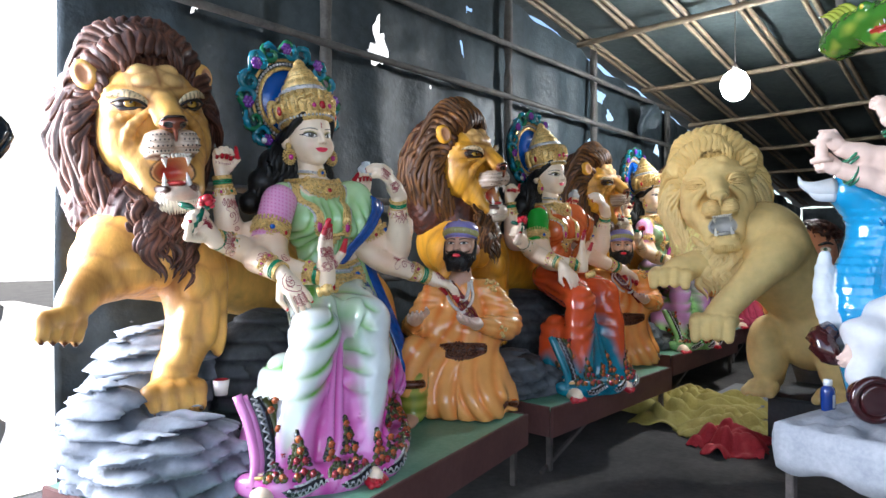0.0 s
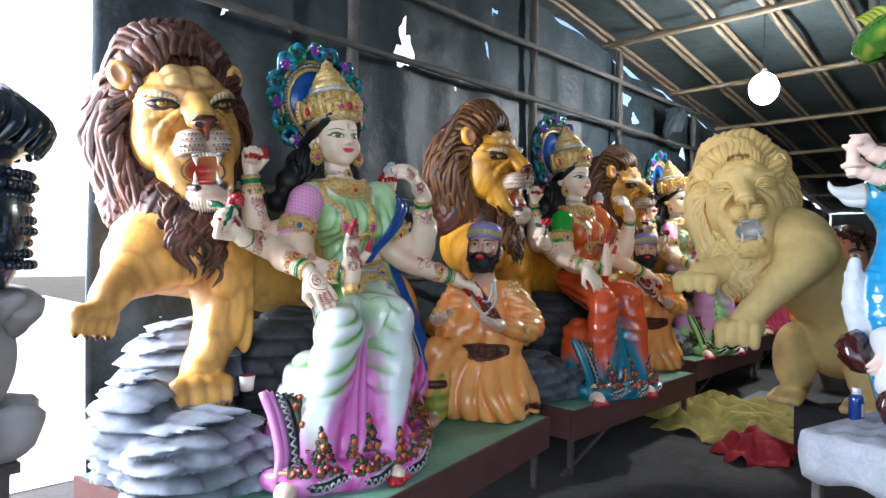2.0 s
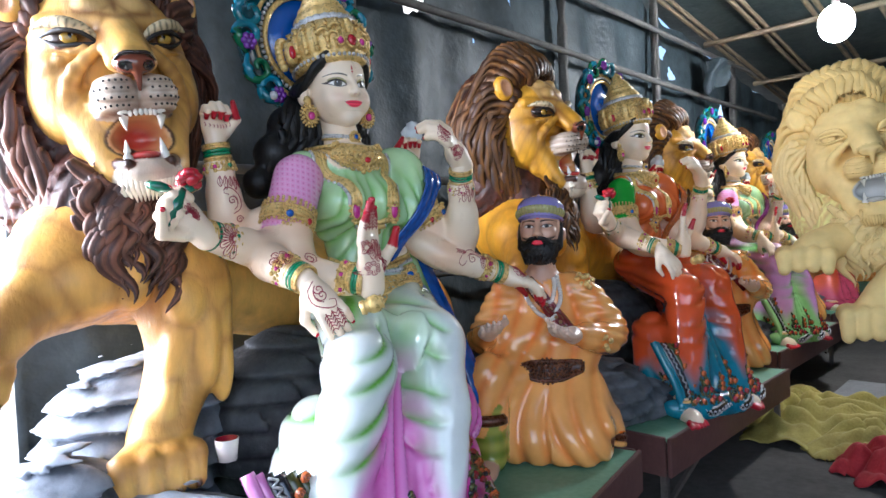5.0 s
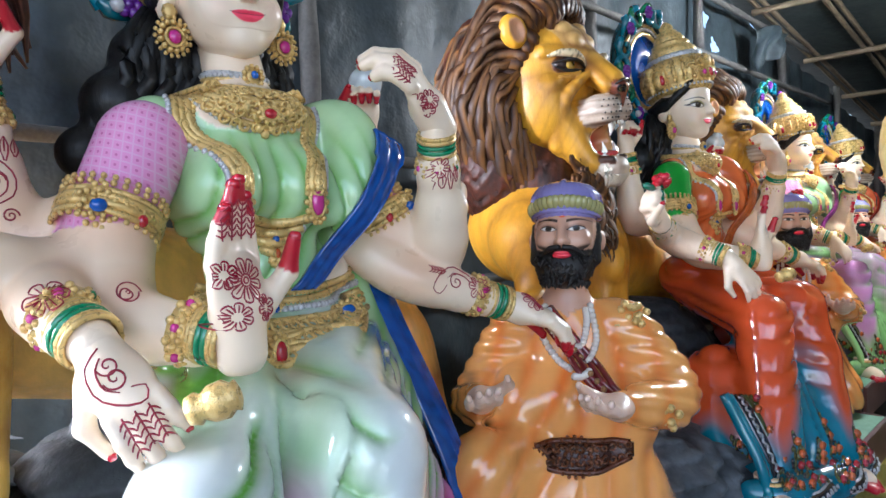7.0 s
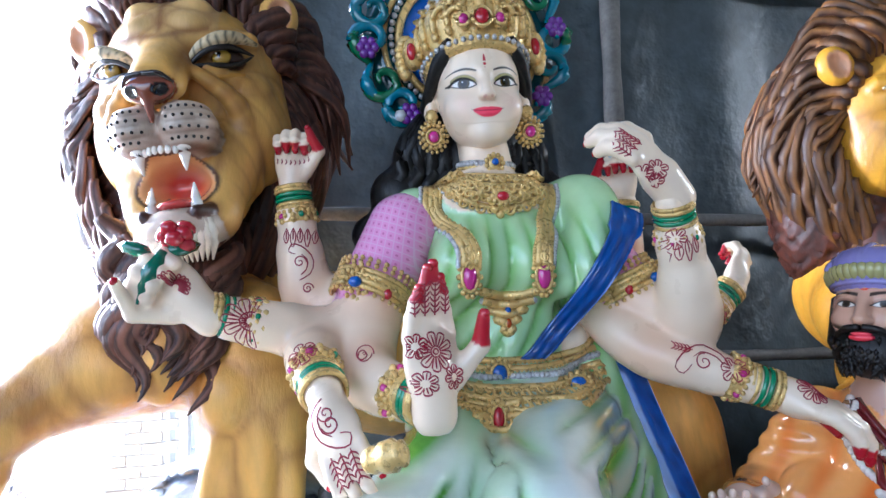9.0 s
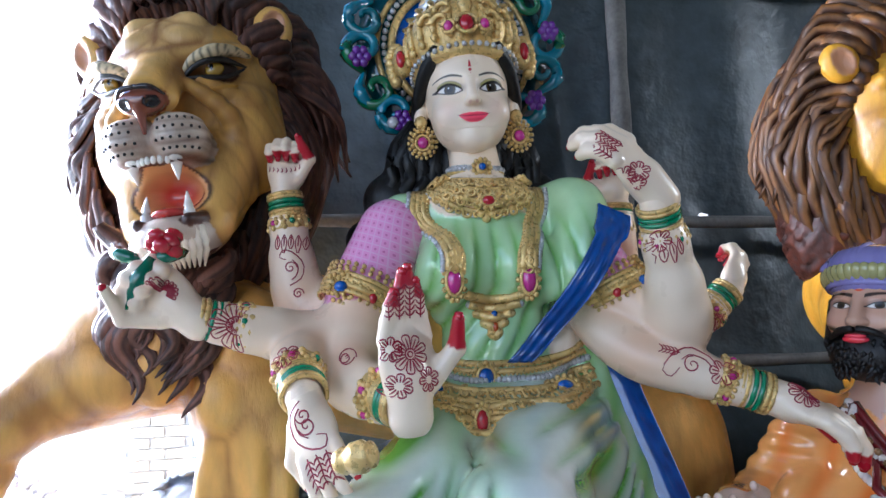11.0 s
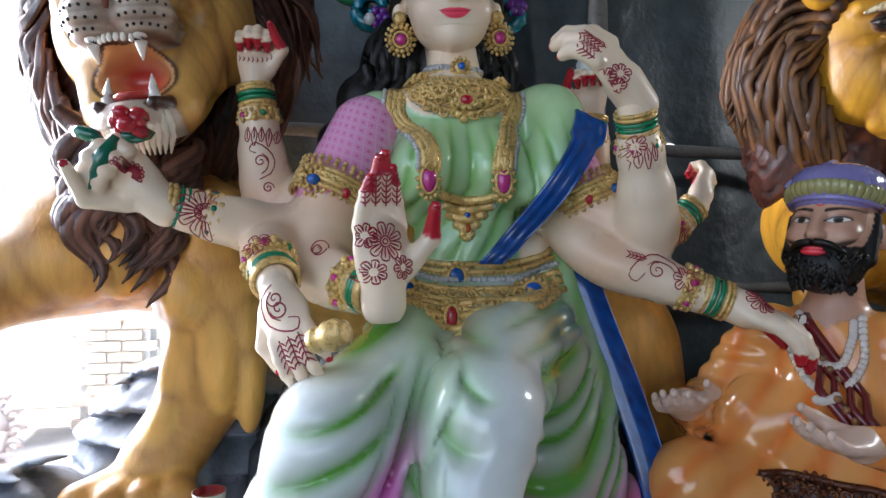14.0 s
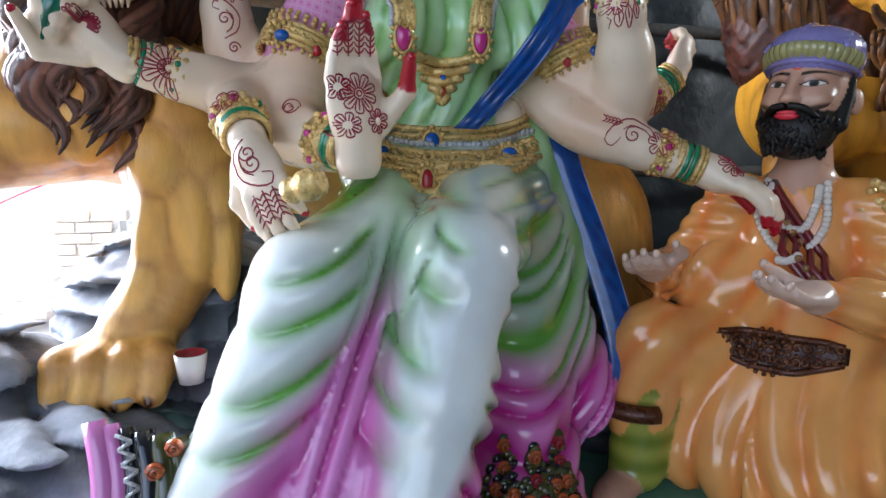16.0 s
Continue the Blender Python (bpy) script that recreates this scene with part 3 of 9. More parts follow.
    # hair behind the neck
    for x, y, z, r in ((-0.12, 0.34, 1.88, 0.085), (0.15, 0.34, 1.88, 0.08), (-0.19, 0.34, 1.77, 0.08), (0.22, 0.33, 1.78, 0.075), (0.02, 0.35, 1.9, 0.12), (-0.26, 0.35, 1.66, 0.06)):
        s.ball((x, y, z), r, C_BLACK, 3, 0.04)
    b.sculpt(s)
    body = b.tree()
    # short sleeves and eight arms
    s = Sculpt((-0.78, -0.32, 1.14), (0.84, 0.36, 1.86), step * 0.8)
    for a, c in (((-0.2, 0.17, 1.66), (-0.282, 0.12, 1.51)), ((0.265, 0.17, 1.66), (0.345, 0.11, 1.51))):
        s.limb(a, c, 0.092, 0.085, pal["sleeve"], pal.get("sleeve_mat", 7), 0.02)
    joints = [(-0.30, 0.0, 1.34), (-0.41, 0.03, 1.36), (-0.36, 0.11, 1.41), (-0.43, 0.23, 1.48), (0.45, 0.02, 1.41), (0.37, 0.0, 1.35), (0.56, 0.19, 1.39), (0.41, 0.2, 1.58), (-0.29, 0.08, 1.45), (0.36, 0.07, 1.45), (-0.30, 0.12, 1.40)]

    def C_ARM(P):
        f = np.zeros(len(P))
        for q in joints:
            f = np.maximum(f, np.exp(-((P - np.array(q)) ** 2).sum(1) / 0.0062))
        return mixc(C_SKIN, lin("e8aa7c"), 0.8 * f)

    arm(s, [(-0.282, 0.12, 1.50), (-0.315, 0.03, 1.36), (-0.30, -0.05, 1.315), (-0.21, -0.215, 1.295)], [0.072, 0.064, 0.058, 0.040], C_ARM)
    arm(s, [(-0.28, 0.13, 1.47), (-0.40, 0.06, 1.385), (-0.425, -0.02, 1.36), (-0.405, -0.16, 1.31)], [0.06, 0.058, 0.054, 0.036], C_ARM)
    arm(s, [(-0.28, 0.15, 1.48), (-0.36, 0.12, 1.41), (-0.5, 0.06, 1.43), (-0.655, 0.01, 1.47)], [0.06, 0.058, 0.054, 0.034], C_ARM)
    arm(s, [(-0.28, 0.18, 1.52), (-0.41, 0.235, 1.47), (-0.45, 0.24, 1.56), (-0.475, 0.245, 1.78)], [0.06, 0.062, 0.06, 0.034], C_ARM)
    arm(s, [(0.345, 0.1, 1.5), (0.46, 0.03, 1.405), (0.455, -0.03, 1.47), (0.368, -0.115, 1.70)], [0.074, 0.072, 0.070, 0.036], C_ARM)
    arm(s, [(0.30, 0.12, 1.44), (0.36, 0.02, 1.355), (0.46, -0.03, 1.315), (0.635, -0.10, 1.255)], [0.06, 0.055, 0.052, 0.035], C_ARM)
    arm(s, [(0.36, 0.16, 1.46), (0.52, 0.19, 1.39), (0.60, 0.19, 1.40), (0.73, 0.18, 1.50)], [0.05, 0.05, 0.05, 0.034], C_ARM)
    arm(s, [(0.3, 0.2, 1.52), (0.42, 0.24, 1.55), (0.43, 0.24, 1.65), (0.435, 0.24, 1.75)], [0.055, 0.05, 0.048, 0.034], C_ARM)
    b.sculpt(s)
    for i in range(34):
        a = i / 33
        x0, x1 = -0.13 + 0.29 * a, -0.235 + 0.49 * a
        y = 0.31 - 0.03 * math.sin(3 * a)
        wob = 0.018 * math.sin(i * 2.3)
        b.tube([(x0, y, 1.99), (x0 * 1.35 - 0.01, y - 0.03, 1.90), (x1 * 0.8 + wob, y - 0.03 + 0.012 * (i % 3), 1.82), (x1 - wob, y - 0.01, 1.73), (x1 * 1.02 + wob, y + 0.03, 1.62)],
               [0.012, 0.02, 0.02, 0.017, 0.004], C_BLACK, 3, 6, 12)
    # feet
    for c, yaw in (((-0.235, -0.57, 0.455), -8), ((-0.70, -0.46, 0.445), -40)):
        m = Matrix.Translation(c) @ Matrix.Rotation(radians(yaw), 4, 'Z')
        f = Sculpt((-0.09, -0.14, -0.06), (0.09, 0.16, 0.09), 0.006)
        f.ball((0, 0.04, 0.0), (0.05, 0.11, 0.045), C_SKIN, 1).limb((0, 0.08, 0.02), (0, 0.1, 0.08), 0.05, 0.05, C_SKIN, 1)
        for i in range(5):
            f.limb(((i - 2) * 0.02, -0.04, -0.015), ((i - 2) * 0.024, -0.095 + 0.012 * abs(i - 1), -0.022), 0.016, 0.0125 - 0.001 * i + 0.003 * (i == 0), C_RED, 1, 0.008)
        b.sculpt(f, m)
        for z in (0.045, 0.06):
            b.tube(ring((0, 0.09, z), 0.058, (0, 0.2, 1), 16), 0.009, C_GOLD, 2, 6, place=m)
    head(b, fine)
    crown(b)
    halo(b)
    jewels(b, pal, body)
    if lod > 0.45:
        hem_border(b, hem, pal, body)
    # palms and fists
    F = fine * 1.25
    hand(b, (-0.205, -0.225, 1.30), (-0.06, -0.02, 1), (-0.36, 0.93, 0), F, 1.27, 0.06, -0.55, thumb=-1, stain=C_RED)
    hand(b, (-0.40, -0.165, 1.30), (0.25, -0.62, -0.75), (-0.5, -0.7, 0.45), F, 1.05, 0.18, 0.25, thumb=1)
    hand(b, (-0.655, 0.01, 1.475), (-0.75, 0.0, 0.65), (-0.3, 0.9, 0.3), F, 1.22, 0.98, 0.0, thumb=1, plump=1.25)
    hand(b, (-0.475, 0.245, 1.785), (0.0, 0.1, 1), (0.1, 1, -0.1), F, 1.0, 0.8, 0.1, thumb=-1, stain=C_RED)
    hand(b, (0.366, -0.115, 1.725), (-0.62, -0.10, 0.68), (0.35, -0.85, 0.35), F, 1.25, 0.32, -0.20, thumb=1, plump=1.3)
    hand(b, (0.635, -0.10, 1.255), (0.75, -0.55, -0.35), (0.2, -0.35, 0.9), F, 1.22, 0.25, 0.05, thumb=-1, stain=C_RED, plump=1.25)
    hand(b, (0.73, 0.18, 1.505), (0.45, 0.1, 0.85), (0.5, -0.8, 0.0), F, 0.95, 0.6, 0.1, thumb=1, stain=C_RED)
    hand(b, (0.435, 0.24, 1.755), (-0.1, -0.1, 1), (0.5, 0.8, 0.0), F, 0.95, 0.7, 0.1, thumb=1, stain=C_RED)
    for a, c, r in (((-0.245, -0.17, 1.305), (-0.220, -0.205, 1.297), 0.046), ((-0.415, -0.10, 1.335), (-0.405, -0.15, 1.315), 0.046), ((-0.58, 0.035, 1.452), (-0.635, 0.017, 1.466), 0.044),
                    ((-0.468, 0.243, 1.72), (-0.475, 0.245, 1.77), 0.044), ((0.392, -0.092, 1.645), (0.374, -0.110, 1.69), 0.045), ((0.57, -0.073, 1.28), (0.625, -0.095, 1.26), 0.046),
                    ((0.68, 0.182, 1.46), (0.72, 0.18, 1.495), 0.042), ((0.433, 0.24, 1.70), (0.435, 0.24, 1.74), 0.042)):
        bangles(b, a, c, r)
    # rose in one fist, gold staff end in another, conch in a third
    for i in range(9):
        t = i * 2.4
        b.bead((-0.70 + 0.02 * math.cos(t), -0.03 + 0.02 * math.sin(t), 1.612 + 0.004 * i), (0.022, 0.022, 0.016), C_RED, 0, turn=(30 * math.sin(t), 30 * math.cos(t), 0))
    for d in (-1, 1):
        b.bead((-0.735 + 0.045 * d, -0.02, 1.602), (0.04, 0.018, 0.016), lin("0c6a50"), 0, turn=(0, -15 * d, 20 * d))
    b.tube([(-0.72, -0.035, 1.595), (-0.745, -0.045, 1.55), (-0.77, -0.04, 1.49)], [0.012, 0.02, 0.004], lin("0c6a50"), 0, 8, 8)
    lathe(b, [(0.0, -0.05), (0.03, -0.05), (0.036, -0.03), (0.028, -0.02), (0.04, 0.0), (0.042, 0.03), (0.03, 0.045), (0.034, 0.055), (0.02, 0.06), (0.0, 0.055)], C_GOLD, 2, 20,
          place=Matrix.Translation((-0.312, -0.350, 1.235)) @ Matrix.Rotation(radians(70), 4, 'Y') @ Matrix.Rotation(radians(35), 4, 'X') @ Matrix.Scale(0.66, 4))
    lathe(b, [(0.0, -0.1), (0.012, -0.08), (0.03, -0.04), (0.045, 0.0), (0.048, 0.02), (0.036, 0.04), (0.022, 0.055), (0.026, 0.062), (0.0, 0.075)], lin("dfe8ee"), 0, 20, 5, 0.05,
          place=Matrix.Translation((0.43, 0.22, 1.875)) @ Matrix.Rotation(radians(30), 4, 'X') @ Matrix.Rotation(radians(-25), 4, 'Y'))
    if henna:
        henna_art(b)
    return b


def henna_art(b):
    """Henna drawn on palms and forearms in thin raised lines."""
    bt = b.tree()

    def draw(c, n, up, strokes, r=0.0015):
        c, n = Vector(c), Vector(n).normalized()
        w = Vector(up)
        w = (w - n * w.dot(n)).normalized()
        u = w.cross(n)
        for st in strokes:
            pts = []
            q = curve_points([(x, y, 0) for x, y in st], max(5, 2 * len(st)))
            for x, y, _ in q:
                o = c + u * x + w * y + n * 0.09
                h = bt.ray_cast(o, -n, 0.16)
                if h[0] is not None:
                    pts.append(np.array(h[0] + n * 0.0006))
            if len(pts) > 2:
                b.tube(pts, [r, r * 1.25, r * 0.7], C_HENNA, 1, 5)

    def petals(k, r0, r1, a0=0.0, a1=2 * math.pi):
        out = []
        for i in range(k):
            t0, t1 = a0 + (a1 - a0) * i / k, a0 + (a1 - a0) * (i + 1) / k
            tm = (t0 + t1) / 2
            out.append([(r0 * math.cos(t0), r0 * math.sin(t0)), (r1 * math.cos(t0 * 0.7 + tm * 0.3), r1 * math.sin(t0 * 0.7 + tm * 0.3)), (r1 * 1.12 * math.cos(tm), r1 * 1.12 * math.sin(tm)),
                        (r1 * math.cos(t1 * 0.7 + tm * 0.3), r1 * math.sin(t1 * 0.7 + tm * 0.3)), (r0 * math.cos(t1), r0 * math.sin(t1))])
            out.append([(r0 * 0.9 * math.cos(tm), r0 * 0.9 * math.sin(tm)), (r1 * 0.7 * math.cos(tm), r1 * 0.7 * math.sin(tm)), (r1 * 0.95 * math.cos(tm), r1 * 0.95 * math.sin(tm))])
        return out

    def circle(r, cx=0.0, cy=0.0, n=14):
        return [(cx + r * math.cos(t), cy + r * math.sin(t)) for t in np.linspace(0, 2 * math.pi, n)]

    def shift(strokes, dx, dy, k=1.0):
        return [[(x * k + dx, y * k + dy) for x, y in st] for st in strokes]

    def spiral(turns, r, n=22, flip=1):
        return [(r * (1 - q) * math.cos(turns * 6.28 * q), flip * r * (1 - q) * math.sin(turns * 6.28 * q)) for q in np.linspace(0, 0.92, n)]

    def fern(L, k):
        out = [[(0, 0), (0, L * 0.5), (0, L)]]
        for i in range(k):
            y = L * (i + 0.5) / k
            for d in (-1, 1):
                out.append([(0, y), (d * 0.006, y + 0.004), (d * 0.010, y + 0.010)])
        return out

    flower = petals(9, 0.012, 0.032) + [circle(0.010), circle(0.005)]
    half = petals(7, 0.022, 0.048, -0.2, 3.4) + [[(0.02 * math.cos(t), 0.02 * math.sin(t)) for t in np.linspace(-0.2, 3.4, 12)]] + petals(5, 0.008, 0.018, 0, 3.2)
    paisley = [[(0.0, -0.05), (0.03, -0.03), (0.035, 0.01), (0.01, 0.04), (-0.02, 0.05), (-0.03, 0.03), (-0.012, 0.022)], [(0.004, -0.035), (0.018, -0.02), (0.02, 0.006), (0.004, 0.022)], spiral(1.6, 0.018)]
    drops = [s_ for i in range(5) for s_ in shift([[(0, 0), (0.007, -0.02), (0, -0.038 - 0.012 * (i % 2)), (-0.007, -0.02), (0, 0)], [(0, -0.006), (0, -0.02), (0, -0.03)]], (i - 2) * 0.017, 0.0)]
    # raised palm
    draw((-0.208, -0.25, 1.395), (0.36, -0.93, 0), (-0.06, 0, 1), flower + shift(petals(7, 0.008, 0.02), -0.028, -0.055) + shift(petals(7, 0.008, 0.02), 0.03, -0.05)
         + shift(petals(7, 0.008, 0.02), -0.036, 0.012) + [s_ for i in range(4) for s_ in shift(fern(0.06, 6), (i - 1.5) * 0.022, 0.065)], 0.0014)
    # forearms
    draw((-0.54, 0.04, 1.44), (-0.25, -0.9, 0.15), (-0.8, 0.3, 0.1), half)
    draw((-0.455, 0.20, 1.665), (-0.1, -1, 0.1), (0, 0, 1), drops + shift(paisley, 0, -0.085, 0.9) + shift([spiral(1.8, 0.014)], 0.02, -0.15))
    draw((-0.475, 0.22, 1.855), (0, -1, 0.1), (0, 0, 1), [s_ for i in range(8) for s_ in shift([[(0, 0), (0.003, 0.006), (0, 0.013)]], (i - 3.5) * 0.011, -0.02 - 0.008 * math.cos((i - 3.5) * 0.5))])
    draw((-0.415, -0.09, 1.33), (-0.3, -0.8, 0.5), (0.2, -0.9, -0.3), shift(petals(6, 0.01, 0.03), 0, -0.05))
    draw((-0.385, -0.20, 1.26), (-0.4, -0.8, 0.3), (0.25, -0.5, -0.8), paisley + shift([spiral(1.5, 0.016)], 0.0, -0.02) + [s_ for i in range(3) for s_ in shift(fern(0.055, 5), (i - 1) * 0.02, 0.055)])
    draw((-0.31, 0.0, 1.37), (-0.2, -1, 0.1), (0, 0.2, 1), shift([spiral(1.5, 0.022), spiral(1.3, 0.018, flip=-1)], 0.0, 0.0))
    draw((0.37, -0.12, 1.60), (0.1, -1, 0.2), (-0.3, -0.3, 0.9), drops + shift(petals(6, 0.008, 0.02), 0, 0.01))
    draw((0.30, -0.19, 1.76), (0.35, -0.9, 0.1), (-0.5, -0.3, 0.7), shift(petals(6, 0.008, 0.02), 0.018, -0.01) + shift(petals(6, 0.008, 0.02), -0.012, 0.0) + shift(petals(5, 0.006, 0.014), 0.0, -0.03)
         + [s_ for i in range(4) for s_ in shift(fern(0.05, 6), (i - 1.5) * 0.021, 0.05)])
    draw((0.47, -0.06, 1.315), (0.1, -0.9, 0.35), (-0.9, 0.2, 0.3), shift(paisley, 0.0, 0.02, 1.15) + shift(petals(6, 0.01, 0.026), 0, -0.045) + shift(fern(0.04, 5), 0.02, 0.05))
    draw((0.675, -0.13, 1.25), (0.1, -0.8, 0.6), (0.7, -0.5, -0.3), flower)
    draw((0.65, 0.16, 1.44), (0.1, -1, 0.2), (-0.6, 0, -0.7), half)
    draw((-0.70, -0.02, 1.52), (-0.1, -1, 0.2), (-0.7, 0, 0.6), shift(petals(9, 0.008, 0.026, -1.5, 1.8), 0, 0))


HEAD_M = Matrix.Translation((0.008, 0.20, 2.0)) @ Matrix.Rotation(radians(-6), 4, 'Z') @ Matrix.Rotation(radians(-3.5), 4, 'Y')


def almond(X, Z):
    """Outline of an eye: place along it, upper and lower lid."""
    u = (np.abs(X) - 0.0535) / 0.0315
    zc = 0.0175 + 0.004 * u
    q = np.clip(1 - u * u, 0, 1)
    return u, zc, zc + 0.0136 * q ** 0.75, zc - 0.0095 * q ** 0.9


def mouth_line(X):
    return -0.0555 + 0.0045 * (X / 0.038) ** 2 + 0.0012 * np.exp(-(X / 0.012) ** 2)


def face_paint(X, Z):
    """Brows, eyes, lips and the brow mark as they are painted on the face."""
    soft = lambda d, e=0.0007: np.clip(0.5 - d / (2 * e), 0, 1)
    c = np.broadcast_to(np.asarray(C_SKIN), (len(X), 3)) * 1.0
    c = mixc(c, lin("f3b7a4"), 0.30 * np.exp(-((np.abs(X) - 0.062) / 0.026) ** 2 - ((Z + 0.035) / 0.028) ** 2))
    u, zc, zu, zl = almond(X, Z)
    ax = np.abs(X)
    c = mixc(c, lin("7a5a44"), 0.55 * np.exp(-((u + 1.0) / 0.30) ** 2 - ((Z - zc - 0.006) / 0.010) ** 2))
    c = mixc(c, lin("a89c5c"), 0.95 * soft(np.abs(Z - zu - 0.0045) - 0.0045) * (np.abs(u) < 0.95))
    c = mixc(c, lin("5a4030"), 0.8 * soft(np.abs(Z - zu - 0.0098) - 0.0006) * (np.abs(u) < 0.95))
    inside = soft(np.maximum(Z - zu, zl - Z)) * (np.abs(u) < 1)
    c = mixc(c, lin("f2ece4"), inside)
    c = mixc(c, lin("e49a92"), inside * 0.6 * np.clip((np.abs(u) - 0.72) / 0.2, 0, 1))
    r = np.hypot(ax - 0.0525, Z - 0.0192)
    c = mixc(c, lin("120d08"), inside * soft(r - 0.0142))
    c = mixc(c, lin("4a3a18"), inside * soft(r - 0.0124))
    c = mixc(c, lin("241a0a"), inside * soft(r - 0.0096))
    c = mixc(c, C_BLACK, inside * soft(r - 0.0064))
    # white dot is a catchlight painted on the iris
    c = mixc(c, C_WHITE, inside * soft(np.hypot(X - np.sign(X) * 0.0525 + 0.003, Z - 0.0235) - 0.0017))
    wing = np.clip(u, -1, 1.32)
    up = np.where(u > 1, 0.0215 + 0.010 * (wing - 1), zu)
    c = mixc(c, C_BLACK, soft(np.abs(Z - up) - np.clip(0.0032 + 0.0008 * u - 0.010 * np.clip(u - 1, 0, 1), 0, 1)) * (u > -1.02) * (u < 1.3))
    c = mixc(c, C_BLACK, soft(np.abs(Z - zl) - 0.0016) * (np.abs(u) < 1.02))
    lash = (np.cos(ax * 1750) > 0.35) * (u > 0.1) * (u < 1.15)
    c = mixc(c, C_BLACK, 0.9 * lash * soft(np.abs(Z - up - 0.003) - 0.003))
    v = (ax - 0.021) / 0.073
    zb = 0.0375 + 0.0185 * np.sin(np.pi * np.clip(0.14 + 0.62 * v, 0, 1)) - 0.003 * v
    c = mixc(c, C_BLACK, 0.95 * soft(np.abs(Z - zb) - 0.0028 * np.clip(1.1 - np.abs(v - 0.35) * 1.1, 0.1, 1), 0.0009) * (v > 0) * (v < 1))
    drop = np.clip((0.087 - Z) / 0.019, 0, 1)
    c = mixc(c, C_RED, soft(ax - 0.0038 * np.sqrt(drop) * (drop > 0)) * (Z > 0.068) * (Z < 0.087))
    c = mixc(c, C_RED, soft(np.hypot(X, Z - 0.0605) - 0.0040))
    c = mixc(c, C_RED, soft(np.hypot(X, Z - 0.0515) - 0.0012))
    zm = mouth_line(X)
    w = np.clip(1 - (X / 0.0375) ** 2, 0, 1)
    top, low = zm + 0.0098 * w ** 0.9 - 0.0022 * np.exp(-(X / 0.005) ** 2), zm - 0.0160 * w ** 0.8
    c = mixc(c, lin("ff4a66"), soft(np.maximum(Z - top, low - Z)) * (ax < 0.0375))
    c = mixc(c, lin("4a1216"), 0.9 * soft(np.abs(Z - zm) - 0.0005) * (ax < 0.041))
    c = mixc(c, lin("c98a78"), 0.5 * soft(np.hypot((ax - 0.009) / 1.5, Z + 0.0265) - 0.0028))
    return c


def face_relief(X, Z):
    u, zc, zu, zl = almond(X, Z)
    mid, half = (zu + zl) / 2, (zu - zl) / 2 + 1e-5
    eye = 0.0016 * np.clip(1 - u * u, 0, 1) * np.clip(1 - ((Z - mid) / half) ** 2, 0, 1)
    lid = 0.0022 * np.exp(-((Z - zu - 0.003) / 0.003) ** 2) * (np.abs(u) < 1)
    zm = mouth_line(X)
    w = np.clip(1 - (X / 0.0375) ** 2, 0, 1)
    lips = w * (0.0042 * np.exp(-((Z - zm - 0.0045) / 0.0038) ** 2) + 0.0055 * np.exp(-((Z - zm + 0.0075) / 0.0058) ** 2))
    return eye + lid + lips


def face_sheet(b, v, q, M, n, half, z0, z1, paint, relief):
    """A fine skin over the front of a head that carries the painted features."""
    from mathutils.bvhtree import BVHTree
    bt = BVHTree.FromPolygons([tuple(a) for a in v], [tuple(int(i) for i in a) for a in q])
    zc, hz = (z0 + z1) / 2, (z1 - z0) / 2
    X, Z = (a.ravel() for a in np.meshgrid(np.linspace(-half, half, n), np.linspace(z0, z1, n), indexing='ij'))
    edge = np.clip((1 - ((X / half) ** 4 + ((Z - zc) / hz) ** 4)) / 0.12, 0, 1)
    lift = 0.0026 * edge - 0.0012 + relief(X, Z) * edge
    P, ok = np.zeros((n * n, 3)), np.zeros(n * n, dtype=bool)
    for k in np.where(edge > 0)[0]:
        h = bt.ray_cast(Vector((X[k], -0.4, Z[k])), Vector((0, 1, 0)))
        if h[0] is not None:
            P[k] = h[0]
            P[k, 1] -= lift[k]
            ok[k] = True
    i, j = (a.ravel() for a in np.meshgrid(np.arange(n - 1), np.arange(n - 1), indexing='ij'))
    f = np.stack([i * n + j, (i + 1) * n + j, (i + 1) * n + j + 1, i * n + j + 1], 1)
    f = f[ok[f].all(1)]
    used = np.unique(f)
    remap = np.zeros(n * n, dtype=int)
    remap[used] = np.arange(len(used))
    b.add(P[used], paint(X[used], Z[used]), remap[f], 1, place=M)


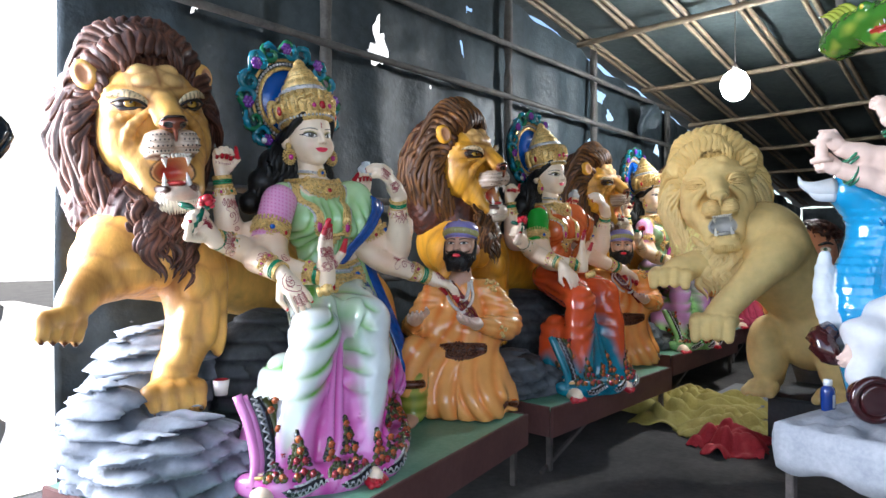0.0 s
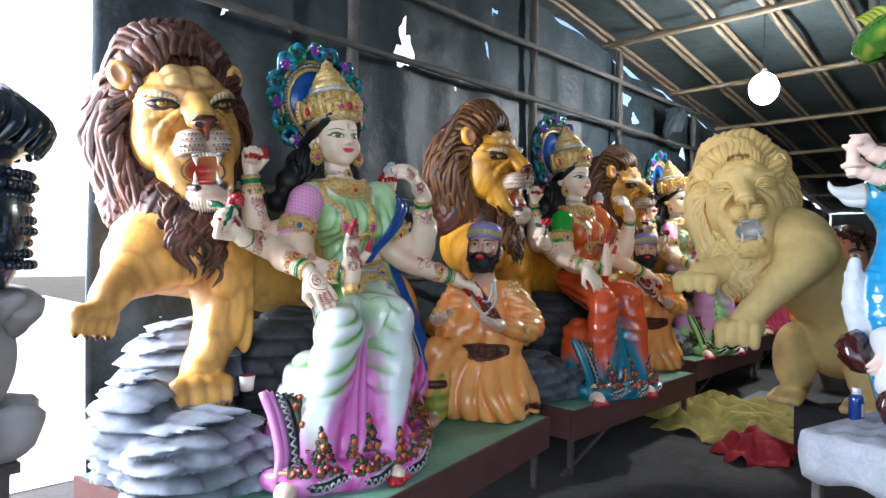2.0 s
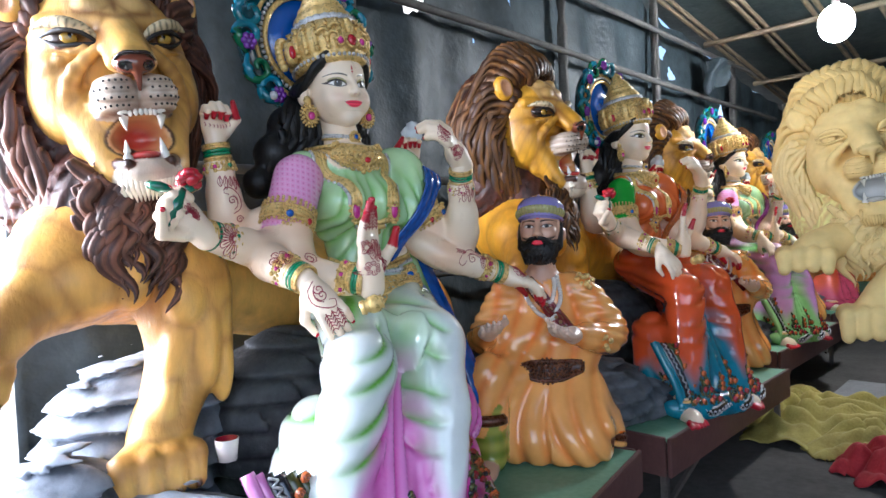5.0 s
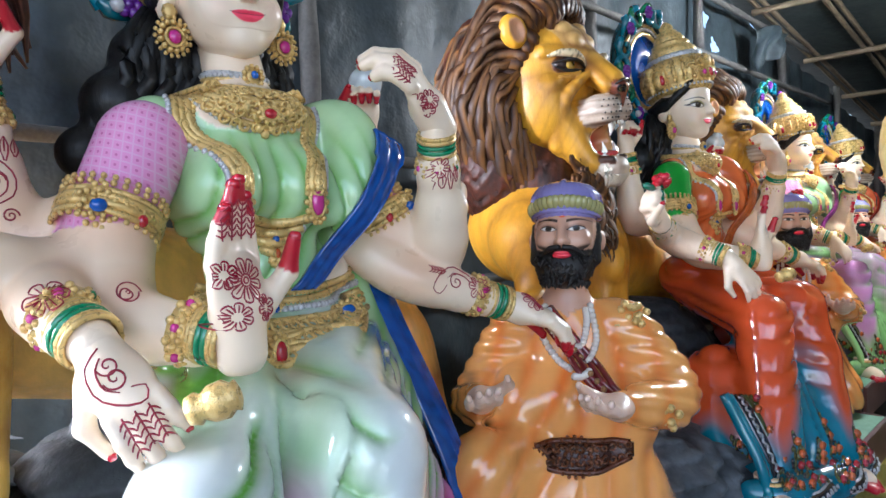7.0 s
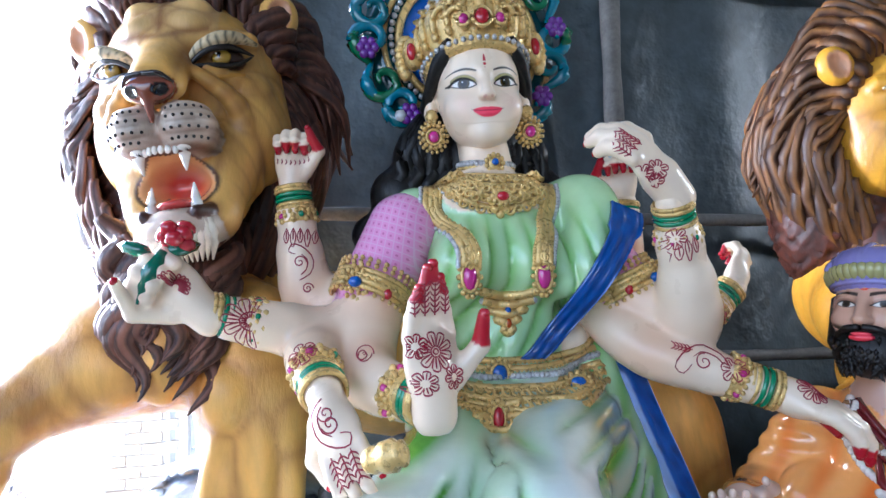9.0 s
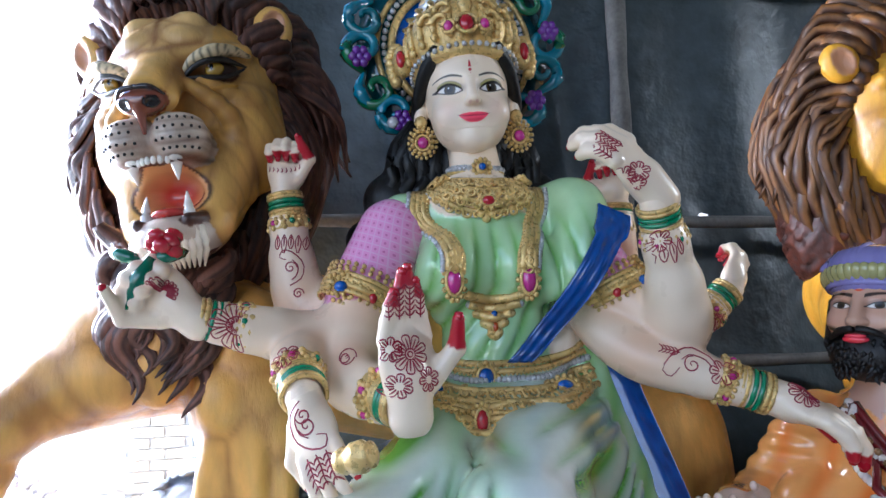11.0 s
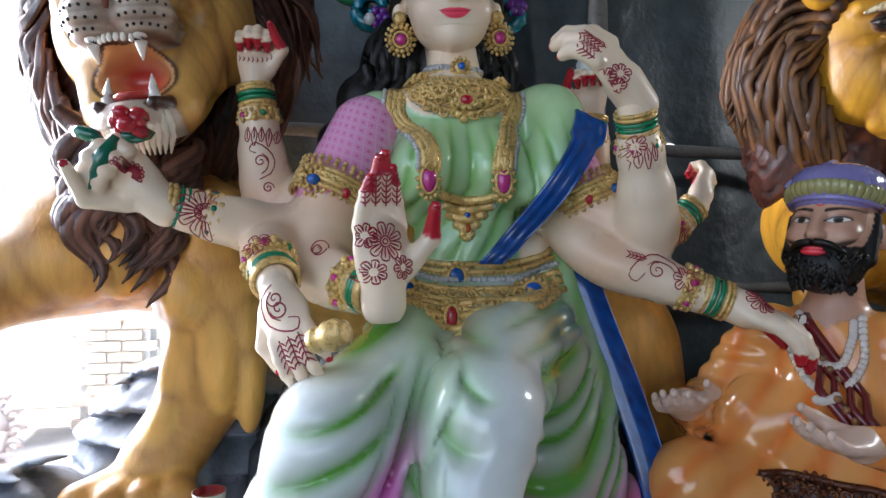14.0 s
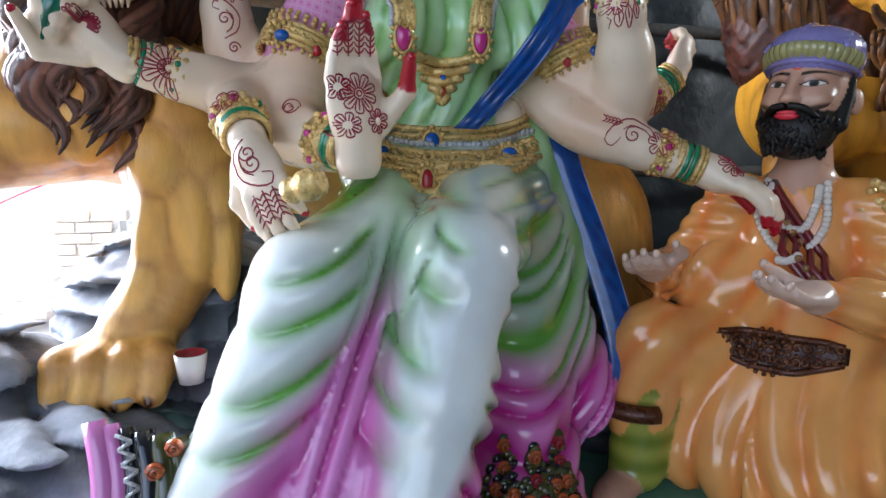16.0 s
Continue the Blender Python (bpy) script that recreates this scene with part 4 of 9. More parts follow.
def head(b, step):
    s = Sculpt((-0.16, -0.2, -0.16), (0.16, 0.2, 0.2), step)
    s.ball((0, 0.01, 0.05), (0.112, 0.142, 0.15), C_SKIN, 1, 0.02)
    s.ball((0, -0.035, -0.050), (0.094, 0.088, 0.082), C_SKIN, 1, 0.04)
    s.ball((0, -0.088, -0.105), (0.036, 0.030, 0.026), C_SKIN, 1, 0.035)
    for d in (-1, 1):
        s.ball((0.052 * d, -0.080, -0.038), (0.042, 0.037, 0.042), C_SKIN, 1, 0.03)
        s.ball((0.053 * d, -0.140, 0.018), (0.040, 0.018, 0.020), k=0.030, cut=True, paint=None)
        s.ball((0.128 * d, 0.03, 0.0), (0.018, 0.03, 0.045), C_SKIN, 1, 0.015)
    s.limb((0, -0.122, 0.038), (0, -0.150, -0.016), 0.009, 0.0135, C_SKIN, 1, 0.018)
    for d in (-1, 1):
        s.ball((0.0125 * d, -0.139, -0.021), 0.0085, C_SKIN, 1, 0.012)
    v, q = b.sculpt(s, HEAD_M)
    face_sheet(b, v, q, HEAD_M, 150 if step < 0.005 else (84 if step < 0.008 else 50), 0.098, -0.085, 0.098, face_paint, face_relief)
    # hair round the brow and ears
    for i in range(26):
        a = (0.52 + 0.48 * (i // 2) / 12) * (1 if i % 2 else -1)
        t = a * 1.5
        x, z = 0.121 * math.sin(t), 0.055 + 0.075 * math.cos(t)
        y = -0.118 * max(0.0, math.cos(t * 0.9)) + 0.005
        b.tube([(x * 0.93, y - 0.015, z + 0.03), (x * 1.04, y - 0.004, z), (x * 1.14, y + 0.05, z - 0.05 * abs(a) - 0.01), (x * 1.1, y + 0.12, z - 0.04)], [0.009, 0.012, 0.016, 0.018], C_BLACK, 3, 7, 8, place=HEAD_M)
    for d in (-1, 1):
        # round earrings
        c = (0.128 * d, 0.0, -0.085)
        for r, n, rad in ((0.0, 1, 0.024), (0.027, 13, 0.0075)):
            for k in range(n):
                t = 2 * math.pi * k / n
                b.bead((c[0] + r * math.cos(t), c[1] - 0.012, c[2] + r * 1.15 * math.sin(t)), (rad, 0.012, rad), C_GOLD, 2, place=HEAD_M)
        for k in range(18):
            t = 2 * math.pi * k / 18
            b.bead((c[0] + 0.037 * math.cos(t), c[1] - 0.010, c[2] + 0.042 * math.sin(t)), 0.0055, C_GOLD, 2, 6, 4, place=HEAD_M)
        b.tube([(c[0] + 0.019 * math.cos(t), c[1] - 0.024, c[2] - 0.004 + 0.020 * math.sin(t)) for t in np.linspace(0, 6.3, 19)], 0.0035, C_GOLD, 2, 6, up=(0, 1, 0), place=HEAD_M)
        b.bead((c[0], c[1] - 0.026, c[2] - 0.004), (0.0145, 0.009, 0.0155), C_MAGENTA, 0, 10, 6, place=HEAD_M)
        b.bead((c[0], c[1] - 0.004, c[2] + 0.055), (0.018, 0.012, 0.02), C_GOLD, 2, place=HEAD_M)


def crown(b):
    M = HEAD_M @ Matrix.Translation((0, 0.015, 0.10)) @ Matrix.Rotation(radians(-9), 4, 'X')
    sq = 1.12
    lathe(b, [(0.118, -0.02), (0.134, -0.015), (0.14, 0.0), (0.134, 0.014), (0.142, 0.03), (0.15, 0.06), (0.152, 0.09), (0.14, 0.125), (0.118, 0.15)], C_GOLD, 2, 64, 22, 0.018, sq, M)
    lathe(b, [(0.12, 0.15), (0.124, 0.158), (0.122, 0.17), (0.112, 0.175)], C_SILVER, 2, 48, 24, 0.03, sq, M)
    lathe(b, [(0.11, 0.172), (0.112, 0.19), (0.104, 0.21), (0.084, 0.228), (0.088, 0.234), (0.086, 0.244), (0.074, 0.25)], C_GOLD, 2, 48, 16, 0.025, 1.05, M)
    lathe(b, [(0.072, 0.248), (0.074, 0.265), (0.064, 0.285), (0.044, 0.3), (0.046, 0.306), (0.03, 0.315), (0.034, 0.33), (0.022, 0.348), (0.01, 0.358), (0.0, 0.362)], C_GOLD, 2, 32, 12, 0.03, 1.0, M)
    # pearls along the brow band, leaf row above
    for k in range(46):
        t = 2 * math.pi * k / 46
        b.bead((0.142 * math.cos(t), sq * 0.142 * math.sin(t), 0.0), 0.0075, C_SILVER, 2, 6, 4, place=M)
    for k in range(22):
        t = 2 * math.pi * (k + 0.5) / 22
        x, y = math.cos(t), math.sin(t)
        b.bead((0.150 * x, sq * 0.150 * y, 0.075), (0.012, 0.012, 0.04), C_GOLD, 2, turn=(0, 0, math.degrees(t)), place=M)
        b.bead((0.147 * x, sq * 0.147 * y, 0.032), (0.011, 0.011, 0.013), C_GOLD, 2, place=M)
        b.tube([(0.146 * x, sq * 0.146 * y, 0.115), (0.152 * x, sq * 0.152 * y, 0.128), (0.135 * x, sq * 0.135 * y, 0.14)], [0.012, 0.009, 0.004], C_GOLD, 2, 6, place=M)
    # brow plaque of scrolls and stones
    for dx, dz, r, col in ((0, 0.045, 0.019, C_RED), (-0.042, 0.043, 0.0125, C_MAGENTA), (0.042, 0.043, 0.0125, C_MAGENTA)):
        t = -math.pi / 2 + dx / 0.145
        p = (0.158 * math.cos(t), sq * 0.158 * math.sin(t), dz)
        b.bead(p, (r, 0.012, r * 1.2), col, 0, 10, 6, place=M)
        b.tube(ring(p, r * 1.35, (math.cos(t), math.sin(t), 0), 14), 0.0055, C_GOLD, 2, 6, place=M)
    for d in (-1, 1):
        for z0, w in ((0.06, 0.06), (0.09, 0.05), (0.075, 0.095)):
            pts = []
            for q in np.linspace(0, 5.5, 14):
                rr = 0.024 * (1 - q / 7)
                t = -math.pi / 2 + d * (w + rr * math.cos(q)) / 0.15
                pts.append((0.160 * math.cos(t), sq * 0.160 * math.sin(t), z0 + rr * math.sin(q)))
            b.tube(pts, [0.008, 0.005], C_GOLD, 2, 6, place=M)
    b.bead((0, -0.172, 0.10), (0.02, 0.014, 0.032), C_GOLD, 2, place=M)
    # side wings with red drops
    for d in (-1, 1):
        c = np.array((0.142 * d, 0.02, 0.05))
        for k in range(9):
            t = -0.6 + k * 0.42
            b.bead(c + (0.035 * d + 0.03 * d * math.sin(t) * 0.6, 0.01, 0.055 * math.cos(t * 0.9)), (0.018, 0.02, 0.018), C_GOLD, 2, place=M)
        b.bead(c + (0.02 * d, -0.02, 0.0), (0.03, 0.03, 0.05), C_GOLD, 2, place=M)
        b.bead(c + (0.026 * d, -0.042, -0.004), (0.0135, 0.012, 0.026), C_RED, 0, 10, 6, turn=(0, 0, 25 * d), place=M)


def halo(b):
    c = np.array((0.01, 0.40, 2.24))
    th = np.linspace(0, 2 * np.pi, 64, endpoint=False)

    def disc(r0, r1, y0, y1, paint, mat):
        v = []
        for r, y in ((r0, y0), (r1, y0), (r1, y1), (r0, y1)):
            v.append(np.stack([c[0] + r * np.cos(th), np.full(64, c[1] + y), c[2] + 1.0 * r * np.sin(th)], -1))
        v = np.vstack(v)
        j = np.arange(64)
        k = (j + 1) % 64
        q = np.vstack([np.stack([a * 64 + j, a * 64 + k, e * 64 + k, e * 64 + j], 1) for a, e in ((0, 1), (1, 2), (2, 3), (3, 0))])
        b.add(v, paint, q, mat)

    disc(0.004, 0.185, -0.006, 0.02, C_BLUE, 0)
    disc(0.18, 0.29, -0.01, 0.03, lin("0a4a52"), 0)
    for r, rad, col in ((0.188, 0.012, C_GOLD), (0.232, 0.009, C_GOLD)):
        pts = [(c[0] + r * math.cos(t), c[1] - 0.012, c[2] + r * math.sin(t)) for t in np.linspace(0, 2 * np.pi, 65)]
        b.tube(pts, rad, col, 2, 8, up=(0, 1, 0))
    for k in range(60):
        t = 2 * math.pi * k / 60
        b.bead(c + (0.211 * math.cos(t), -0.02, 0.211 * math.sin(t)), 0.0095, C_SILVER, 2, 6, 4)
    cols = [lin("0f7a92"), lin("14714a"), lin("1689a6"), lin("0b6f7f")]
    for k in range(16):
        t = 2 * math.pi * k / 16 + 0.1
        e1, e2 = np.array((math.cos(t), 0, math.sin(t))), np.array((-math.sin(t), 0, math.cos(t)))
        o = c + e1 * 0.272
        hand_ = 1 if k % 2 else -1
        pts = []
        for q in np.linspace(0, 6.5, 20):
            rr = 0.052 * (1 - q / 8.5)
            pts.append(o + e1 * (rr * math.cos(q)) + e2 * hand_ * (rr * math.sin(q) + 0.01) + np.array((0, -0.028 - 0.004 * q, 0)))
        b.tube(pts, [0.019, 0.015, 0.008], cols[k % 4], 0, 8)
        b.tube([o - e2 * 0.06 * hand_ + (0, -0.015, 0), o + e1 * 0.05 + (0, -0.04, 0), o + e2 * 0.07 * hand_ + e1 * 0.02 + (0, -0.02, 0)], [0.008, 0.022, 0.006], cols[(k + 1) % 4], 0, 8, 10)
        if k % 2 == 0:
            for j in range(7):
                a = 2 * math.pi * j / 6
                rr = 0.02 if j < 6 else 0
                b.bead(c + e1 * 0.285 + e2 * 0.02 + (rr * math.cos(a), -0.055, rr * math.sin(a)), 0.0145, lin("6f2f9a"), 0, 7, 5)
    for k in (10, 14):
        t = 2 * math.pi * k / 16
        b.bead(c + (0.27 * math.cos(t), -0.06, 0.27 * math.sin(t) - 0.05), 0.018, C_SILVER, 0)


def gem(b, p, r, col, turn=None, n=10):
    """A stone in a beaded gold setting that faces forward."""
    p = np.array(p, dtype=float)
    b.bead(p, (r[0], 0.010, r[1]), col, 0, 12, 6)
    b.tube([p + (r[0] * 1.12 * math.cos(t), 0.001, r[1] * 1.12 * math.sin(t)) for t in np.linspace(0, 2 * np.pi, 21)], 0.005, C_GOLD, 2, 6, up=(0, 1, 0))
    for k in range(n):
        t = 2 * math.pi * k / n
        b.bead(p + (r[0] * 1.5 * math.cos(t), 0.003, r[1] * 1.5 * math.sin(t)), 0.0075, C_GOLD, 2, 6, 4)


def jewels(b, pal, bt):

    def on(x, z, lift=0.004, y0=-0.9):
        hit = bt.ray_cast(Vector((x, y0, z)), Vector((0, 1, 0)))
        p = np.array(hit[0]) if hit[0] else np.array((x, 0.1, z))
        p[1] = max(p[1], -0.06) - lift
        return p

    def band(pts, r, paint, mat, n=24, lift=0.003):
        P = curve_points([(x, 0, z) for x, z in pts], n)
        b.tube([on(p[0], p[2], lift) for p in P], r, paint, mat, 7, up=(0, 1, 0))
        return P

    def curl(c, r, t0, turn=1):
        """A small gold scroll."""
        b.tube([on(c[0] + r * (1 - q / 9) * math.cos(t0 + turn * q), c[1] + r * (1 - q / 9) * math.sin(t0 + turn * q), 0.009) for q in np.linspace(0, 6.5, 13)], [0.0048, 0.0034], C_GOLD, 2, 5, up=(0, 1, 0))

    def row(pts, r, paint, mat, n):
        for p in curve_points([(x, 0, z) for x, z in pts], n):
            b.bead(on(p[0], p[2], 0.003), r, paint, mat, 6, 4)

    # collar, broad necklace, pendants
    for z, w, rr, col in ((1.835, 0.068, 0.007, C_SILVER), (1.822, 0.072, 0.006, C_GOLD)):
        b.tube([(0.022 + w * math.sin(t), 0.195 - 1.0 * w * math.cos(t), z - 0.008 * math.cos(t)) for t in np.linspace(-2.2, 2.2, 26)], rr, col, 2, 6)
    for k in range(24):
        t = -1.9 + 3.8 * k / 23
        b.bead((0.022 + 0.073 * math.sin(t), 0.195 - 0.073 * math.cos(t), 1.831 - 0.008 * math.cos(t)), 0.0075, C_SILVER, 2, 6, 4)
    b.bead((0.022, 0.114, 1.822), (0.024, 0.010, 0.024), C_GOLD, 2)
    for k in range(11):
        t = 2 * math.pi * k / 11
        b.bead((0.022 + 0.022 * math.cos(t), 0.108, 1.822 + 0.022 * math.sin(t)), 0.0068, C_GOLD, 2, 6, 4)
    for dx, dz in ((-0.012, -0.03), (0, -0.036), (0.012, -0.03)):
        b.bead((0.022 + dx, 0.112, 1.822 + dz), 0.007, C_GOLD, 2, 6, 4)
    b.bead((0.022, 0.100, 1.824), (0.010, 0.006, 0.0095), C_BLUE, 0)
    for k, (w, d0) in enumerate(((0.100, 0.020), (0.112, 0.042), (0.124, 0.064), (0.134, 0.084))):
        pts = [(0.02 + w * math.sin(t), 1.800 - 0.004 * k - d0 * math.cos(t)) for t in np.linspace(-1.5, 1.5, 11)]
        band(pts, 0.0075, C_GOLD, 2, 30)
        row([(x, z - 0.011) for x, z in pts], 0.0050, C_GOLD, 2, 46)
        for j in range(17):
            t = -1.4 + 2.8 * j / 16
            curl((0.02 + w * math.sin(t), 1.792 - 0.004 * k - d0 * math.cos(t)), 0.0115, t + (3.1 if (j + k) % 2 else 0), 1 if j < 8 else -1)
    row([(0.02 + 0.148 * math.sin(t), 1.792 - 0.100 * math.cos(t)) for t in np.linspace(-1.45, 1.45, 11)], 0.0062, C_SILVER, 2, 34)
    gem(b, on(0.02, 1.728, 0.012), (0.016, 0.012), C_RED)
    for dx, dz in ((-0.03, -0.005), (0.03, -0.005), (-0.014, -0.028), (0.014, -0.028), (0, -0.04), (-0.05, 0.01), (0.05, 0.01)):
        b.bead(on(0.02 + dx, 1.728 + dz, 0.006), (0.012, 0.01, 0.012), C_GOLD, 2)
    # two long gold chains with pearls and pink drops
    for sx, pts in ((-1, [(-0.135, 1.76), (-0.14, 1.70), (-0.095, 1.645), (-0.075, 1.60), (-0.075, 1.56)]), (1, [(0.165, 1.77), (0.155, 1.71), (0.125, 1.65), (0.105, 1.60), (0.10, 1.56)])):
        for o in (-0.013, 0.0, 0.013):
            band([(x + o, z) for x, z in pts], 0.0095, C_GOLD, 2, 20)
        row([(x + sx * 0.026, z) for x, z in pts], 0.0075, C_SILVER, 2, 26)
        row([(x - sx * 0.022, z) for x, z in pts], 0.006, C_GOLD, 2, 26)
        for k, p in enumerate(curve_points([(x, 0, z) for x, z in pts], 9)):
            curl((p[0], p[2]), 0.012, k * 2.0, sx)
        x, z = pts[-1]
        gem(b, on(x, z - 0.025, 0.008), (0.017, 0.030), C_MAGENTA, n=14)
    # chest piece
    for k, w in enumerate((0.075, 0.062, 0.045, 0.028, 0.012)):
        z = 1.495 - 0.022 * k
        band([(0.03 - w, z + 0.008), (0.03, z - 0.004), (0.03 + w, z + 0.008)], 0.012, C_GOLD, 2, 12)
        row([(0.03 - w, z + 0.006), (0.03, z - 0.006), (0.03 + w, z + 0.006)], 0.0085 if k != 1 else 0.0095, C_SILVER if k == 1 else C_GOLD, 2, max(3, 11 - 2 * k))
    b.bead(on(0.03, 1.455, 0.008), (0.009, 0.008, 0.011), C_BLUE, 0)
    b.bead(on(0.03, 1.425, 0.010), (0.009, 0.008, 0.012), lin("c8501c"), 0)
    # blue border of the shoulder cloth
    pts = [(0.325, 1.70), (0.292, 1.63), (0.240, 1.545), (0.178, 1.45), (0.125, 1.385), (0.082, 1.340)]
    mid = curve_points([(x, 0, z) for x, z in pts], 30)
    sash = np.array([[on(p[0] + o * (1 + 0.35 * (k < 6)), p[2] - (0.55 - 0.018 * k) * o, 0.007) for k, p in enumerate(mid)] for o in np.linspace(-0.029, 0.029, 11)])
    ys = sash[:, :, 1].copy()
    for _ in range(14):
        ys[:, 1:-1] = np.minimum(ys[:, 1:-1], 0.5 * (ys[:, :-2] + ys[:, 2:])) * 0.7 + 0.3 * 0.5 * (ys[:, :-2] + ys[:, 2:])
        ys[:] = np.minimum(ys, ys.mean(0)[None, :])
    tuck = np.clip(1 - np.minimum(np.arange(30), 29 - np.arange(30)) / 4, 0, 1)
    pleat = np.sin(np.linspace(0, 5 * math.pi, 11))[:, None] * 0.0022
    sash[:, :, 1] = ys - 0.024 + 0.014 * tuck[None, :] ** 2 + pleat
    b.ribbon(sash, 0.016, lambda V: mixc(pal["border"], [c * 0.35 for c in pal["border"]], 0.5 + 0.5 * hash_noise(V[:, 0], V[:, 1], V[:, 2], 160.0)), 0)
    fall = curve_points([(0.342, 0.105, 1.36), (0.388, 0.06, 1.20), (0.440, 0.0, 1.02), (0.478, -0.06, 0.84), (0.488, -0.09, 0.70)], 34)
    b.ribbon([[p + np.array((o, 0.35 * abs(o) + 0.004 * (k % 2), 0.3 * o)) for p in fall] for k, o in enumerate(np.linspace(-0.038, 0.038, 10))], 0.014, lambda V: mixc(pal["border"], [c * 0.35 for c in pal["border"]], 0.5 + 0.5 * hash_noise(V[:, 0], V[:, 1], V[:, 2], 160.0)), 0)
    # waist belt
    for z, r, col in ((1.345, 0.011, C_GOLD), (1.327, 0.010, C_GOLD), (1.309, 0.0085, C_SILVER), (1.29, 0.012, C_GOLD), (1.268, 0.012, C_GOLD), (1.248, 0.011, C_GOLD)):
        w = 0.165 if z > 1.3 else 0.19
        pts = [(-0.135 - (1.345 - z) * 0.2, z + 0.02), (-0.05, z - 0.004), (0.06, z - 0.006), (0.17, z + 0.0), (0.265 + (1.345 - z) * 0.3, z + 0.03)]
        if col is C_SILVER:
            row(pts, 0.0095, col, 2, 40)
        else:
            band(pts, r * 0.72, col, 2, 30, 0.004)
            row([(x, zz - 0.006) for x, zz in pts], 0.0048, C_GOLD, 2, 44)
    for k in range(44):
        q = (k // 2 + 0.5 * (k % 2)) / 21.5
        curl((-0.145 + 0.42 * q, (1.272 if k % 2 else 1.252) + 0.055 * abs(q - 0.42)), 0.0125, 2.2 * k, 1 if k % 2 else -1)
    gem(b, on(0.0, 1.31, 0.016), (0.019, 0.022), C_BLUE, n=12)
    gem(b, on(0.182, 1.285, 0.014), (0.022, 0.015), C_BLUE, n=12)
    gem(b, on(-0.115, 1.285, 0.014), (0.015, 0.015), C_BLUE, n=12)
    # hanging buckle
    for k, w in enumerate((0.06, 0.055, 0.045, 0.034, 0.024, 0.014)):
        z = 1.25 - 0.024 * k
        band([(-0.03 - w, z + 0.01), (-0.03, z), (-0.03 + w, z + 0.01)], 0.009, C_GOLD, 2, 10, 0.006)
        row([(-0.03 - w, z + 0.01), (-0.03, z), (-0.03 + w, z + 0.01)], 0.0065, C_GOLD, 2, max(2, 11 - k))
    gem(b, on(-0.03, 1.225, 0.022), (0.014, 0.026), C_RED, n=12)
    for k in range(22):
        q = k / 21
        w = 0.055 * (1 - q)
        curl((-0.03 + w * math.sin(2.6 * k), 1.255 - 0.14 * q), 0.0125, 1.9 * k, 1 if k % 2 else -1)
    # armlets
    for c, ax, r in (((-0.288, 0.115, 1.505), (-0.4, -0.25, -0.9), 0.092), ((0.353, 0.105, 1.505), (0.4, -0.25, -0.9), 0.092)):
        A = np.array(Vector(ax).normalized())
        for o, rad in ((-0.02, 0.007), (-0.008, 0.009), (0.006, 0.009), (0.02, 0.007)):
            b.tube(ring(np.array(c) + A * o, r * 0.985, ax, 28), rad, C_GOLD, 2, 7)
        for o, n, rad in ((-0.034, 30, 0.0068), (-0.046, 30, 0.0065), (0.032, 30, 0.006), (0.0, 34, 0.0068)):
            for p in ring(np.array(c) + A * o, r * 1.01, ax, n)[:-1]:
                b.bead(p, rad, C_GOLD, 2, 6, 4)
        front = np.array(c) + np.array((0.5 * math.copysign(1, c[0]), -0.85, 0.05)) * r * 0.98
        for k in range(26):
            t = k * 2.4
            rr = 0.0068 * k ** 0.5
            b.bead(front + (rr * math.cos(t) * 0.9, 0.3 * rr * math.cos(t) * math.copysign(1, c[0]), rr * math.sin(t) * 1.3 + 0.02), 0.0066, C_GOLD, 2, 6, 4)
        b.bead(front + (0, -0.012, 0.02), (0.016, 0.01, 0.013), C_BLUE, 0, 10, 6)
        b.bead(np.array(c) + (-0.3 * r * math.copysign(1, c[0]), -0.98 * r, -0.005), (0.011, 0.009, 0.013), C_RED, 0, 10, 6)


